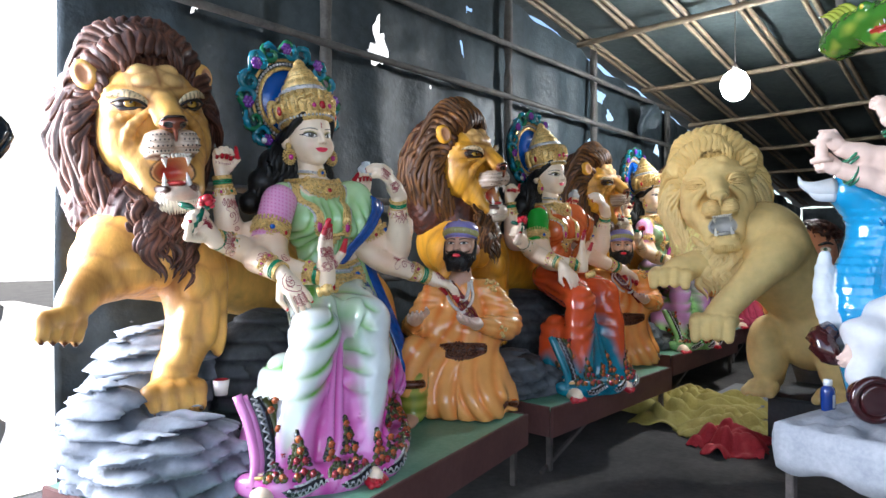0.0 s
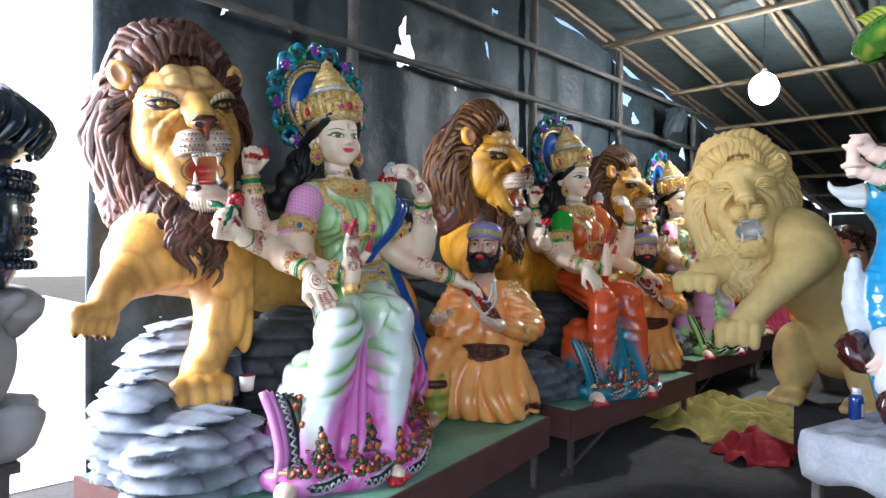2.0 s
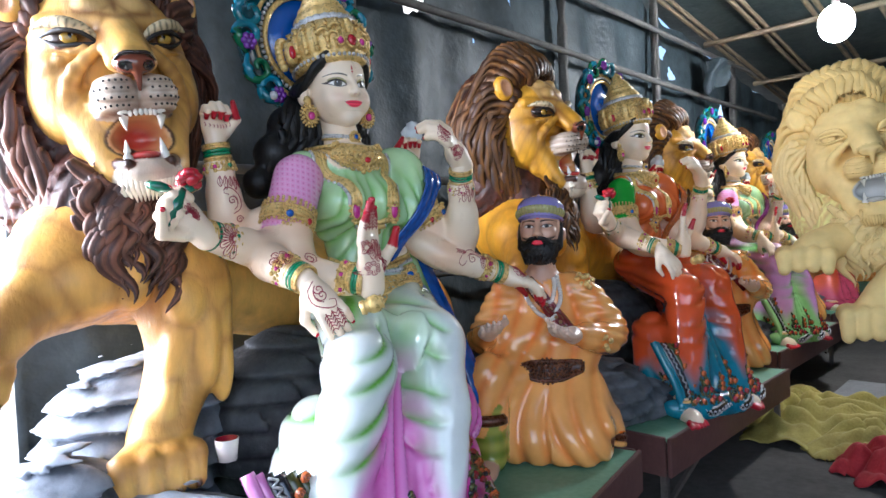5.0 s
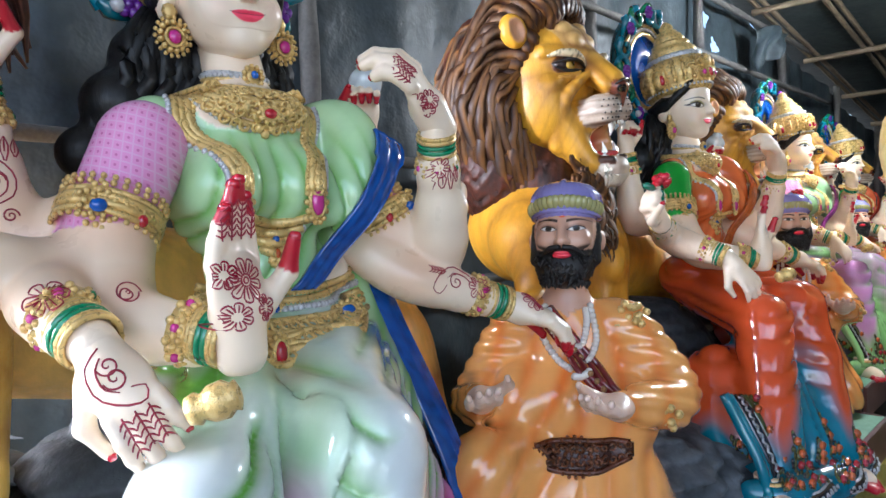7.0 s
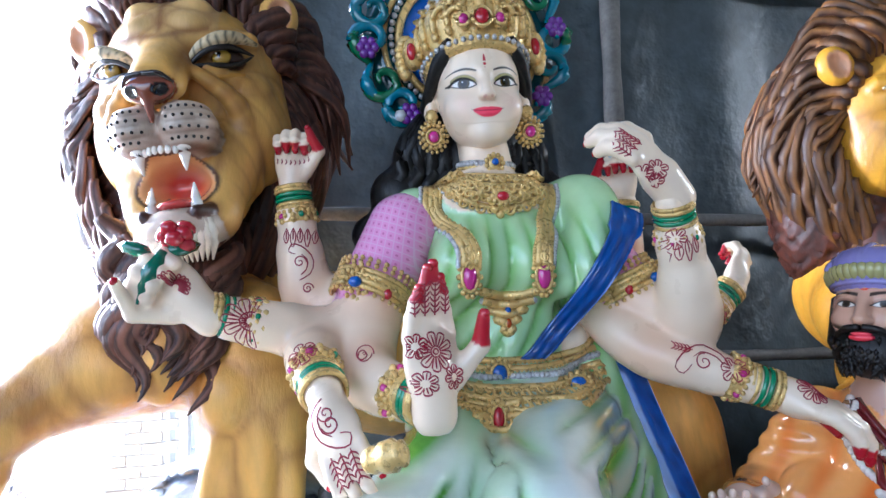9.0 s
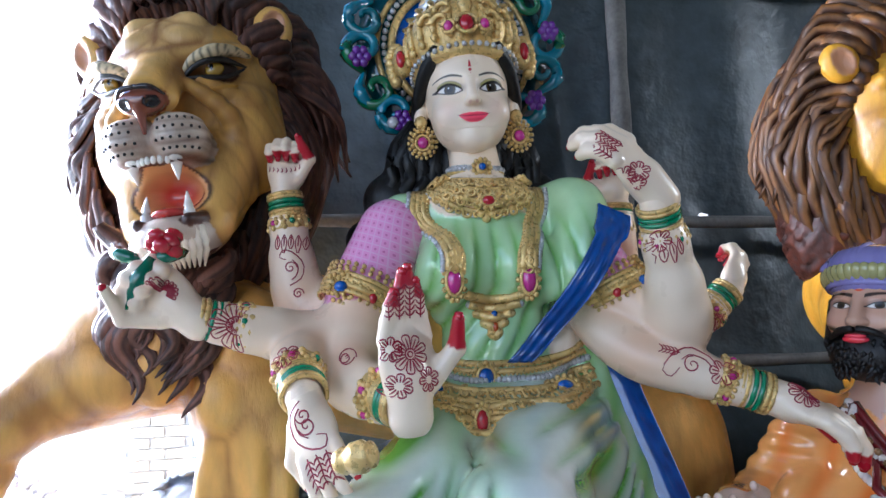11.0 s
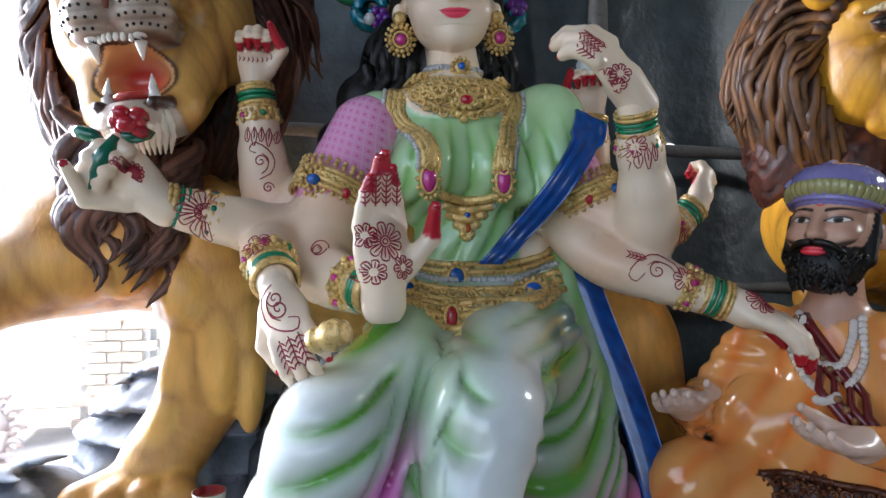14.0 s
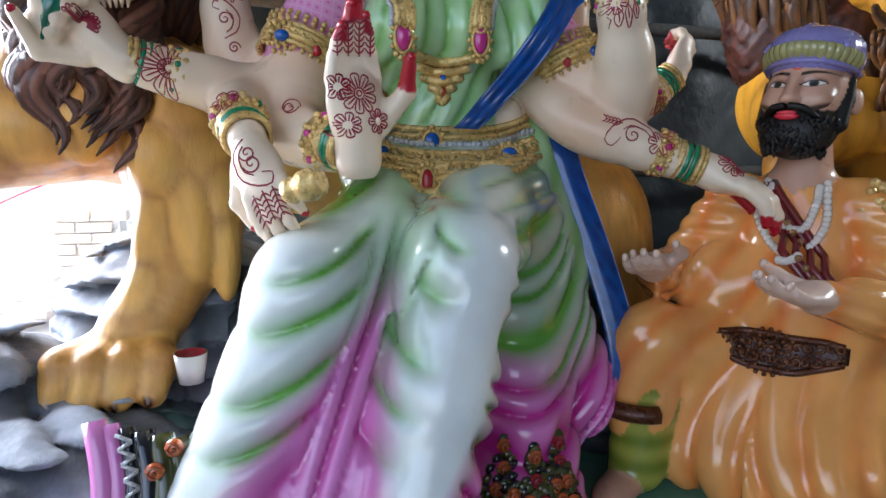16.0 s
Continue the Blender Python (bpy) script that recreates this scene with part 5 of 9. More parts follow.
def hem_border(b, hem, pal, bt):
    """Silver braid along the hem with flowered triangles above it, and the bordered end of the cloth."""
    rng = random.Random(4)
    black, olive, leaf = lin("23242c"), lin("4b4f24"), lin("6a6a34")

    def flower(p):
        col = lin("e0703a") if rng.random() < 0.6 else lin("b8303a")
        b.bead(p, (0.017, 0.011, 0.017), col, 0, 8, 5)
        b.tube([p + (0.011 * math.cos(t), -0.009, 0.011 * math.sin(t)) for t in np.linspace(0, 5.0, 8)], 0.0035, tuple(c * 0.55 for c in col), 0, 5)
        b.bead(p + (0, -0.010, 0), (0.005, 0.005, 0.005), tuple(c * 0.4 for c in col), 0, 6, 4)

    def on(p):
        h = bt.ray_cast(Vector((p[0] - 0.08, p[1] - 0.3, p[2])), Vector((0.25, 1, 0)).normalized(), 0.6)
        return np.array(h[0]) if h[0] is not None else None

    P = curve_points(hem, 80)
    P[:, 2] += 0.012 * np.sin(np.linspace(0, 9 * np.pi, 80)) + 0.004
    P[:, 1] -= 0.058 + 0.012 * np.cos(np.linspace(0, 9 * np.pi, 80))
    b.tube(P, 0.020, black, 0, 8)
    b.tube(P + (0, 0.012, -0.026), 0.013, pal["skirt2"], 0, 8)
    b.tube(P + (0, 0.0, 0.022), 0.006, C_SILVER, 2, 6)
    b.tube(P + (0, -0.006, -0.016), 0.006, C_SILVER, 2, 6)
    for k in range(0, 79):
        z = 0.011 * (-1) ** k
        b.tube([P[k] + (0, -0.018, -z), P[k + 1] + (0, -0.018, z)], 0.0042, C_SILVER, 2, 5)
    for k, size in ((8, 0.7), (17, 1.0), (28, 0.75), (35, 1.15), (45, 0.8), (52, 1.15), (60, 1.0), (67, 0.95), (74, 0.8)):
        c = P[k] + (0, 0, 0.03)
        wide, tall = 0.062 * size, 0.17 * size
        for i in range(70):
            v = rng.random() ** 1.2
            u = rng.uniform(-1, 1) * (1 - v) * wide
            p = on((c[0] + u, c[1], c[2] + v * tall))
            if p is not None:
                b.bead(p, (0.016, 0.006, 0.014), black if i % 3 == 0 else olive, 0, 6, 4, turn=(0, rng.random() * 180, 0))
        for u, v in ((0, 0.16), (-0.55, 0.1), (0.55, 0.1), (-0.28, 0.38), (0.28, 0.36), (0, 0.6), (0.0, 0.85)):
            p = on((c[0] + u * wide, c[1], c[2] + v * tall))
            if p is not None:
                flower(p - (0, 0.006, 0))
        for i in range(14):
            v = rng.random()
            p = on((c[0] + rng.uniform(-1, 1) * (1 - v) * wide, c[1], c[2] + v * tall))
            if p is not None:
                b.bead(p - (0, 0.004, 0), (0.012, 0.005, 0.006), leaf, 0, 6, 4, turn=(0, rng.random() * 180, 0))
    # end of the cloth spread beside the knee: pink roll, braid, flowered band
    for k, (dx, rad, col) in enumerate(((-0.015, 0.020, pal["skirt2"]), (0.012, 0.016, pal["skirt2"]), (0.038, 0.016, black), (0.066, 0.022, black), (0.096, 0.024, olive), (0.128, 0.024, olive), (0.16, 0.022, black), (0.195, 0.03, pal["skirt2"]))):
        b.tube([(-0.665 + dx, -0.25 - 0.2 * dx, 0.81 - 0.25 * dx), (-0.645 + dx * 0.95, -0.30 - 0.2 * dx, 0.70), (-0.655 + dx * 0.9, -0.37 - 0.15 * dx, 0.57), (-0.70 + dx * 0.9, -0.41 - 0.1 * dx, 0.48)], [rad, rad * 1.1, rad * 1.1, rad], col, 0, 8, 14)
    pts = curve_points([(-0.627, -0.278, 0.80), (-0.607, -0.325, 0.70), (-0.62, -0.395, 0.57), (-0.665, -0.435, 0.48)], 26)
    for k in range(25):
        z = 0.012 * (-1) ** k
        b.tube([pts[k] + (-z, -0.006, 0), pts[k + 1] + (z, -0.006, 0)], 0.0042, C_SILVER, 2, 5)
    for k, q in enumerate(curve_points([(-0.56, -0.30, 0.78), (-0.54, -0.345, 0.69), (-0.555, -0.41, 0.56), (-0.60, -0.445, 0.49)], 9)):
        flower(q + (0.02 * (-1) ** k, -0.012, 0))


NECK = Vector((-0.77, 0.50, 1.95))


def lion(gold, mane_c, step=0.010, fine=0.0055, painted_face=True, turn=0.0, lod=1.0, yaw=0.0, tip_c=None):
    """A lion with one paw raised, its mane carved in wavy locks."""
    b = Builder(lod)
    white = lin("f4e8d2") if painted_face else gold
    dark = lin("1c1512") if painted_face else gold

    def coat(P):
        if not painted_face:
            return np.broadcast_to(np.asarray(gold), (len(P), 3))
        f = 0.5 + 0.5 * hash_noise(P[:, 0], P[:, 1], P[:, 2], 7.0, 1.0)
        g = hash_noise(P[:, 0] * 5, P[:, 1] * 5, P[:, 2], 11.0, 4.0)
        return mixc(mixc(gold, lin("d97f26"), 0.45 * f ** 2), lin("8f4c16"), 0.35 * np.clip((g - 0.35) / 0.4, 0, 1) * (0.4 + 0.6 * f))

    fm = 4 if painted_face else 5
    s = Sculpt((-1.45, -0.12, 0.55), (1.05, 1.15, 2.1), step)
    kw = dict(paint=coat, mat=fm)
    s.ball((-0.78, 0.50, 1.43), (0.25, 0.30, 0.24), k=0.06, **kw)
    s.limb((-0.68, 0.62, 1.40), (0.55, 0.66, 1.14), 0.23, 0.25, k=0.08, **kw)
    s.ball((0.62, 0.52, 1.0), (0.26, 0.22, 0.3), k=0.08, **kw)
    s.limb((0.7, 0.45, 0.9), (0.85, 0.4, 0.62), 0.15, 0.09, k=0.06, **kw)
    s.ball((-0.58, 0.34, 1.32), (0.15, 0.16, 0.22), k=0.04, **kw)
    s.chain([(-0.575, 0.32, 1.28), (-0.575, 0.33, 1.08), (-0.655, 0.31, 0.90), (-0.725, 0.255, 0.80)], [0.145, 0.110, 0.080, 0.080], coat, fm, 0.05, 10)
    s.ball((-0.625, 0.205, 1.26), (0.065, 0.06, 0.085), k=0.010, **kw)
    s.ball((-0.485, 0.27, 1.04), (0.04, 0.06, 0.15), k=0.025, **kw)
    for i in range(4):
        x = -0.865 + i * 0.070
        s.chain([(-0.755 + 0.025 * i, 0.25, 0.79), (x + 0.012, 0.155 + 0.012 * abs(i - 1.5), 0.775), (x, 0.105 + 0.016 * abs(i - 1.5), 0.712)], [0.062, 0.049, 0.036], coat, fm, 0.010)
        s.ball((x - 0.002, 0.075 + 0.016 * abs(i - 1.5), 0.700), (0.009, 0.018, 0.014), dark, 0, 0.004)
    for c, r, t in (((-0.65, 0.245, 1.10), (0.042, 0.05, 0.18), (8, 12, 0)), ((-0.56, 0.225, 1.12), (0.040, 0.05, 0.16), (4, -6, 0)), ((-0.70, 0.245, 0.92), (0.032, 0.045, 0.10), (14, 20, 0)), ((-0.50, 0.30, 1.20), (0.05, 0.10, 0.16), (0, -10, 0)),
                    ((-0.90, 0.26, 1.33), (0.11, 0.08, 0.09), (0, 20, 0)), ((-0.78, 0.24, 1.36), (0.07, 0.08, 0.12), (0, 0, 0)), ((0.42, 0.42, 1.12), (0.2, 0.1, 0.13), (0, 20, 0))):
        s.ball(c, r, coat, fm, 0.022, turn=t)
    # raised foreleg
    s.ball((-0.93, 0.38, 1.36), (0.18, 0.17, 0.17), k=0.06, **kw)
    s.chain([(-0.92, 0.36, 1.35), (-1.03, 0.30, 1.29), (-1.10, 0.245, 1.240), (-1.155, 0.215, 1.175)], [0.130, 0.090, 0.058, 0.054], coat, fm, 0.05, 9)
    s.ball((-1.00, 0.25, 1.31), (0.10, 0.05, 0.06), coat, fm, 0.02, turn=(0, 30, 0))
    s.ball((-1.11, 0.190, 1.19), (0.024, 0.03, 0.045), coat, fm, 0.008, turn=(0, 40, 0))
    for i in range(4):
        o = (i - 1.5) * 0.05
        s.chain([(-1.155 + 0.3 * o, 0.215 + 0.4 * o, 1.17 + 0.2 * o), (-1.20 + 0.95 * o, 0.18 + 0.45 * o, 1.13 - 0.2 * o), (-1.212 + 0.95 * o, 0.165 + 0.45 * o, 1.07 - 0.2 * o)], [0.046, 0.035, 0.027], coat, fm, 0.009)
        s.ball((-1.218 + 0.95 * o, 0.150 + 0.45 * o, 1.048 - 0.2 * o), (0.009, 0.012, 0.018), dark, 0, 0.004)
    # rump leg and tail
    s.chain([(0.6, 0.75, 1.1), (0.75, 0.85, 0.85), (0.7, 0.8, 0.62)], [0.17, 0.12, 0.08], coat, fm, 0.06, 8)
    # brown airbrushed shading for the creases of the coat
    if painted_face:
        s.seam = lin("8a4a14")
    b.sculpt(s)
    m = Matrix.Translation(NECK) @ Matrix.Rotation(radians(turn), 4, 'Z') @ Matrix.Translation(-NECK)
    lion_mane(b, mane_c, 3 if painted_face else 5, m, step, tip_c=tip_c)
    lion_head(b, gold, white, dark, mane_c, fine, painted_face, fm, m, yaw, tip_c)
    return b


def lion_mane(b, mane_c, mm, place, step, seed=11, tip_c=None):
    """A thick ruff of wavy locks laid in rows over a rounded mass."""
    def strands(X, Y, Z):
        """Carved strands that run back and down from the face."""
        dx, dz, dy = (X + 0.765) / 0.38, (Z - 1.92) / 0.46, (Y - 0.60) / 0.28
        ph, al = np.arctan2(dx, dz), np.arctan2(np.hypot(dx, dz), -dy)
        q = ph - 0.40 * np.sin(ph) * al + 0.075 * np.sin(10 * al + 3 * ph) + 0.03 * np.sin(23 * al + 7 * ph)
        return np.clip(0.5 + 0.36 * np.cos(52 * q) + 0.22 * np.cos(29 * q + 4 * np.sin(5 * al)), 0, 1)

    s = Sculpt((-1.3, 0.05, 1.2), (-0.2, 1.0, 2.55), 0.0125 if step < 0.012 else 0.0155)
    # strands carry their own shade: grooves darkened, ridges lightened in the paint
    kw = dict(paint=lambda P: mixc([c * (0.5 if mm == 3 else 0.92) for c in mane_c], [min(1.0, c * 1.45) for c in mane_c], strands(P[:, 0], P[:, 1], P[:, 2])), mat=mm, disp=lambda X, Y, Z: 0.020 * (1 - strands(X, Y, Z)))
    s.ball((-0.755, 0.63, 1.98), (0.37, 0.27, 0.435), k=0.05, **kw)
    s.ball((-0.77, 0.60, 1.70), (0.31, 0.25, 0.33), k=0.06, **kw)
    s.ball((-0.77, 0.39, 1.56), (0.19, 0.14, 0.22), k=0.06, **kw)
    s.ball((-0.75, 0.31, 1.46), (0.13, 0.09, 0.16), k=0.06, **kw)
    b.sculpt(s, place)
    rng = random.Random(seed)
    C = np.array((-0.765, 0.60, 1.92))
    fine_ = step < 0.012
    seg = 20 if fine_ else 14
    tint = np.array(tip_c if tip_c is not None else [min(1.0, c * 1.9) for c in mane_c])

    def surf(al, ph, lift):
        """Point on the ruff: al from the face axis backwards, ph round it from the top."""
        dx, dz = math.sin(ph), math.cos(ph)
        rz = 0.44 if dz > 0 else 0.46 + 0.10 * dz * dz
        rx = (0.375 if dx > 0 else 0.365) - 0.05 * max(0.0, -dz)
        r = math.sin(al)
        return C + np.array((dx * rx * r * (1 - 0.12 * max(0.0, -dz)) + 0.01 * max(0.0, -dz) * r, -0.28 * math.cos(al) + 0.02 - 0.09 * max(0.0, -dz) * r, dz * rz * r)) * (1 + lift)

    def lock(points, w, axis):
        tone = rng.uniform(0.8, 1.15)
        tone = tone if mm == 3 else 1.0
        # groove shade and dry-brushed ridge highlights put into the two lock colours
        lo = np.array(mane_c) * tone * (0.45 if mm == 3 else 0.9)
        hi = np.clip(np.array(mane_c) * 0.40 * tone + tint * 0.60 * tone, 0, 1)
        b.tube(points, np.array((0.55, 0.95, 1.0, 1.0, 0.8, 0.45, 0.06)) * w, (lo, hi), mm, 14 if fine_ else 8, flat=0.62, up=axis, place=place, ridge=(4 if fine_ else 3, 0.17))

    rows = ((0.86, 0.60, 36, 0.024), (1.00, 0.68, 36, 0.027), (1.18, 0.72, 34, 0.028), (1.40, 0.75, 32, 0.029), (1.64, 0.75, 28, 0.030), (1.92, 0.75, 22, 0.031), (2.25, 0.6, 14, 0.032))
    for k, (a0, da, count, w) in enumerate(rows):
        for i in range(count):
            ph0 = 2 * math.pi * (i + 0.5 * (k % 2)) / count + rng.uniform(-0.05, 0.05)
            L = da * rng.uniform(0.85, 1.3) * (1 - 0.38 * abs(math.sin(ph0)))
            fall = (1.25 + 0.12 * k) * math.sin(ph0) * (1 - 0.25 * math.cos(ph0))
            p0 = 2.6 * k + 1.9 * math.sin(3 * ph0) + rng.uniform(-0.5, 0.5)
            fr, amp = rng.uniform(11.5, 14.0), rng.uniform(0.060, 0.095)
            pts = []
            for q in np.linspace(0, 1, seg):
                al = a0 - 0.1 - 0.30 * max(0.0, math.cos(ph0)) ** 2 * (1 - q) * (k < 2) + L * q
                ph = ph0 + fall * q * (0.45 + 0.55 * q) + amp * math.sin(p0 + fr * q) * (0.4 + 0.6 * q)
                pts.append(surf(al, ph, -0.045 + 0.06 * math.sin(math.pi * min(1, 0.12 + q * 0.9)) + 0.016 * math.sin(p0 + 1.2 + fr * q) + 0.018 * (i % 2)))
            pts = np.array(pts)
            lock(pts, w, pts[seg // 2] - C)
    # tail of the ruff on the chest
    for i in range(58):
        x = -0.75 + 0.14 * (2 * ((i * 0.618) % 1.0) - 1)
        z = 1.74 - 0.20 * ((i * 0.37) % 1.0) - 0.3 * abs(x + 0.75)
        y = 0.208 + 1.6 * (x + 0.75) ** 2 + rng.uniform(-0.015, 0.03) - 0.12 * (1.66 - z)
        L, p0 = rng.uniform(0.18, 0.30), 9 * x + rng.uniform(-0.4, 0.4)
        lock(np.array([(x + 0.024 * math.sin(p0 + 10 * q) - 0.35 * (x + 0.75) * q, y + 0.012 * math.cos(p0 + 10 * q) - 0.05 * q, z - L * q) for q in np.linspace(0, 1, seg)]), 0.025, (0, -1, 0.01))


def lion_head(b, gold, white, dark, mane_c, step, painted_face, fm, place, yaw=0.0, tip_c=None):
    M = place @ Matrix.Translation((-0.762, 0.25, 2.08)) @ Matrix.Rotation(radians(-7.6), 4, 'Y') @ Matrix.Rotation(radians(yaw), 4, 'Z')
    ochre = lin("b5651d") if painted_face else gold

    def face(P):
        if not painted_face:
            return np.broadcast_to(np.asarray(gold), (len(P), 3))
        f = 0.5 + 0.5 * hash_noise(P[:, 0] * 1.2, P[:, 1], P[:, 2], 16.0, 2.0)
        c = mixc(gold, ochre, 0.22 * f ** 2)
        c = mixc(c, lin("efcf96"), np.clip((P[:, 2] + 0.02) * 4, 0, 0.5) * (np.abs(P[:, 0]) < 0.13))
        ax, y, z = np.abs(P[:, 0]), P[:, 1], P[:, 2]
        c = mixc(c, lin("8a4a1c"), 0.7 * np.exp(-((ax - 0.075) / 0.022) ** 2 - ((z + 0.01) / 0.04) ** 2) * (y < 0.03))
        c = mixc(c, lin("6a3410"), 0.75 * np.exp(-((ax - 0.135) / 0.055) ** 2 - ((z - 0.004) / 0.026) ** 2) * (y < 0.08))
        c = mixc(c, lin("7a4218"), 0.75 * np.exp(-(ax / 0.010) ** 2) * np.clip((z - 0.05) / 0.03, 0, 1))
        c = mixc(c, lin("8a4c1a"), 0.6 * np.exp(-((z - 0.050 - 0.25 * ax) / 0.012) ** 2) * (ax < 0.11))
        fold = np.abs((y + 0.9 * z + 0.6 * ax) / 0.060 + 0.35 * np.sin(14 * z) - np.round((y + 0.9 * z + 0.6 * ax) / 0.060 + 0.35 * np.sin(14 * z)))
        return mixc(c, lin("94521a"), 0.25 * np.clip(1 - fold / 0.2, 0, 1) * np.clip((ax - 0.11) / 0.04, 0, 1) * np.clip((-0.04 - z) / 0.04, 0, 1))

    def lipped(f):
        """Dark painted rim round the open mouth over any paint."""
        def g(P):
            c = f(P) if callable(f) else np.broadcast_to(np.asarray(f), (len(P), 3))
            if not painted_face:
                return c
            k = np.sqrt((P[:, 0] / 0.098) ** 2 + ((P[:, 1] + 0.125) / 0.135) ** 2 + ((P[:, 2] + 0.312) / 0.060) ** 2)
            if not callable(f):
                ax = np.abs(P[:, 0])
                for z0 in (-0.165, -0.192, -0.218):
                    c = mixc(c, lin("2e221c"), 0.5 * np.clip((ax - 0.015) / 0.02, 0, 1) * np.exp(-((P[:, 2] - z0 - 3.5 * (ax - 0.06) ** 2) / 0.004) ** 2) * (P[:, 2] > -0.25))
                c = mixc(c, lin("3a2a22"), 0.85 * np.exp(-((P[:, 2] + 0.246) / 0.008) ** 2))
            return mixc(c, dark, 0.93 * np.clip((1.20 - k) / 0.06, 0, 1) * np.clip((k - 0.985) / 0.03, 0, 1))
        return g

    face, plain_white, white = lipped(face), white, lipped(white)
    s = Sculpt((-0.40, -0.26, -0.54), (0.40, 0.45, 0.32), step)
    kw = dict(paint=face, mat=fm)
    s.ball((0, 0.20, 0.0), (0.238, 0.235, 0.225), k=0.04, **kw)
    s.ball((0, 0.08, 0.085), (0.135, 0.1, 0.085), k=0.05, **kw)
    for d in (-1, 1):
        s.ball((0.155 * d, 0.15, -0.15), (0.098, 0.14, 0.16), k=0.05, **kw)
        s.ball((0.155 * d, 0.075, -0.075), (0.070, 0.060, 0.050), k=0.02, **kw)
        s.limb((0.045 * d, -0.020, 0.034), (0.190 * d, 0.070, 0.062), 0.030, 0.022, k=0.025, **kw)
        s.ball((0.052 * d, 0.012, 0.092), (0.052, 0.045, 0.040), k=0.010, **kw)
        s.ball((0.060 * d, 0.055, 0.150), (0.052, 0.05, 0.038), k=0.011, **kw)
        # cheek rolls round the open mouth
        s.chain([(0.075 * d, -0.055, -0.045), (0.145 * d, 0.0, -0.115), (0.160 * d, 0.045, -0.21), (0.150 * d, 0.07, -0.31)], [0.016, 0.026, 0.027, 0.026], face, fm, 0.008, 9)
        s.chain([(0.100 * d, -0.03, -0.030), (0.190 * d, 0.055, -0.085), (0.210 * d, 0.11, -0.20)], [0.014, 0.025, 0.024], face, fm, 0.008, 8)
        s.ball((0.135 * d, -0.03, 0.004), (0.052, 0.045, 0.027), k=0.014, cut=True, paint=None)
        s.ball((0.135 * d, 0.026, 0.002), (0.045, 0.04, 0.032), dark if painted_face else gold, fm, 0.006)
        s.ball((0.258 * d, 0.155, 0.152), (0.058, 0.040, 0.070), face, fm, 0.03, turn=(0, 18 * d, 30 * d))
        s.ball((0.272 * d, 0.122, 0.150), (0.026, 0.018, 0.042), lin("d89a70") if painted_face else gold, fm, 0.012, turn=(0, 18 * d, 30 * d), cut=True)
    s.ball((0, 0.17, 0.19), (0.17, 0.12, 0.10), [c * 0.6 for c in mane_c] if painted_face else gold, 3 if painted_face else 5, 0.02)
    s.limb((0, 0.02, 0.035), (0, -0.120, -0.085), 0.068, 0.056, k=0.02, **kw)
    for d in (-1, 1):
        s.limb((0.040 * d, -0.035, 0.0), (0.046 * d, -0.12, -0.098), 0.026, 0.026, k=0.014, **kw)
        s.ball((0.054 * d, -0.088, -0.190), (0.066, 0.084, 0.062), white, fm, 0.010)
        for z, rx, ry in ((-0.153, 0.053, 0.072), (-0.179, 0.064, 0.084), (-0.206, 0.065, 0.083), (-0.230, 0.054, 0.070)):
            s.ball((0.056 * d, -0.089, z), (rx, ry, 0.017), white, fm, 0.008)
    s.ball((0, 0.07, -0.29), (0.150, 0.14, 0.155), k=0.05, **kw)
    for d in (-1, 1):
        s.limb((0.130 * d, 0.06, -0.20), (0.085 * d, -0.03, -0.395), 0.060, 0.052, k=0.03, **kw)
    s.ball((0, 0.03, -0.20), (0.115, 0.12, 0.06), k=0.03, **kw)
    # lower jaw and open mouth
    jaw = (lambda P: (lambda f: face(P) * (1 - f) + white(P) * f)(np.clip((0.01 - P[:, 1]) / 0.05, 0, 1)[:, None])) if painted_face else gold
    s.ball((0, -0.030, -0.424), (0.104, 0.125, 0.056), jaw, fm, 0.03)
    s.ball((0, -0.095, -0.434), (0.076, 0.060, 0.048), white, fm, 0.03)
    palate = (lambda P: mixc(lin("eab074"), lin("cf4434"), np.clip(1.7 - 1.3 * np.hypot(P[:, 0] / 0.062, (P[:, 2] + 0.312) / 0.042), 0, 1))) if painted_face else lin("c4c4c0")
    s.ball((0, -0.125, -0.312), (0.098, 0.135, 0.060), palate, 0, 0.012, cut=True, bias=0.004)
    for d in (-1, 1):
        s.limb((0.124 * d, 0.02, -0.22), (0.100 * d, -0.03, -0.395), 0.024, 0.026, face, fm, 0.015)
        s.limb((0.098 * d, -0.03, -0.385), (0.060 * d, -0.125, -0.392), 0.018, 0.015, dark if painted_face else gold, fm, 0.010)
    nosec = lin("8a4a3a") if painted_face else gold
    s.ball((0, -0.155, -0.110), (0.056, 0.036, 0.030), nosec, 0, 0.008, bias=0.005)
    s.limb((0, -0.172, -0.125), (0, -0.160, -0.185), 0.015, 0.006, nosec, 0, 0.008, bias=0.004)
    for d in (-1, 1):
        s.ball((0.036 * d, -0.185, -0.122), (0.016, 0.014, 0.010), lin("150e0c") if painted_face else gold, 0, 0.006, cut=True, bias=0.004)
    # brown shading painted along the creases of the face
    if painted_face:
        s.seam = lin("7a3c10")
    b.sculpt(s, M)
    tooth = lin("f4efe2") if painted_face else lin("e8e4da")
    b.bead((0, -0.055, -0.368), (0.050, 0.075, 0.017), lin("c8423e") if painted_face else lin("cfcdc6"), 0, 14, 8, place=M)
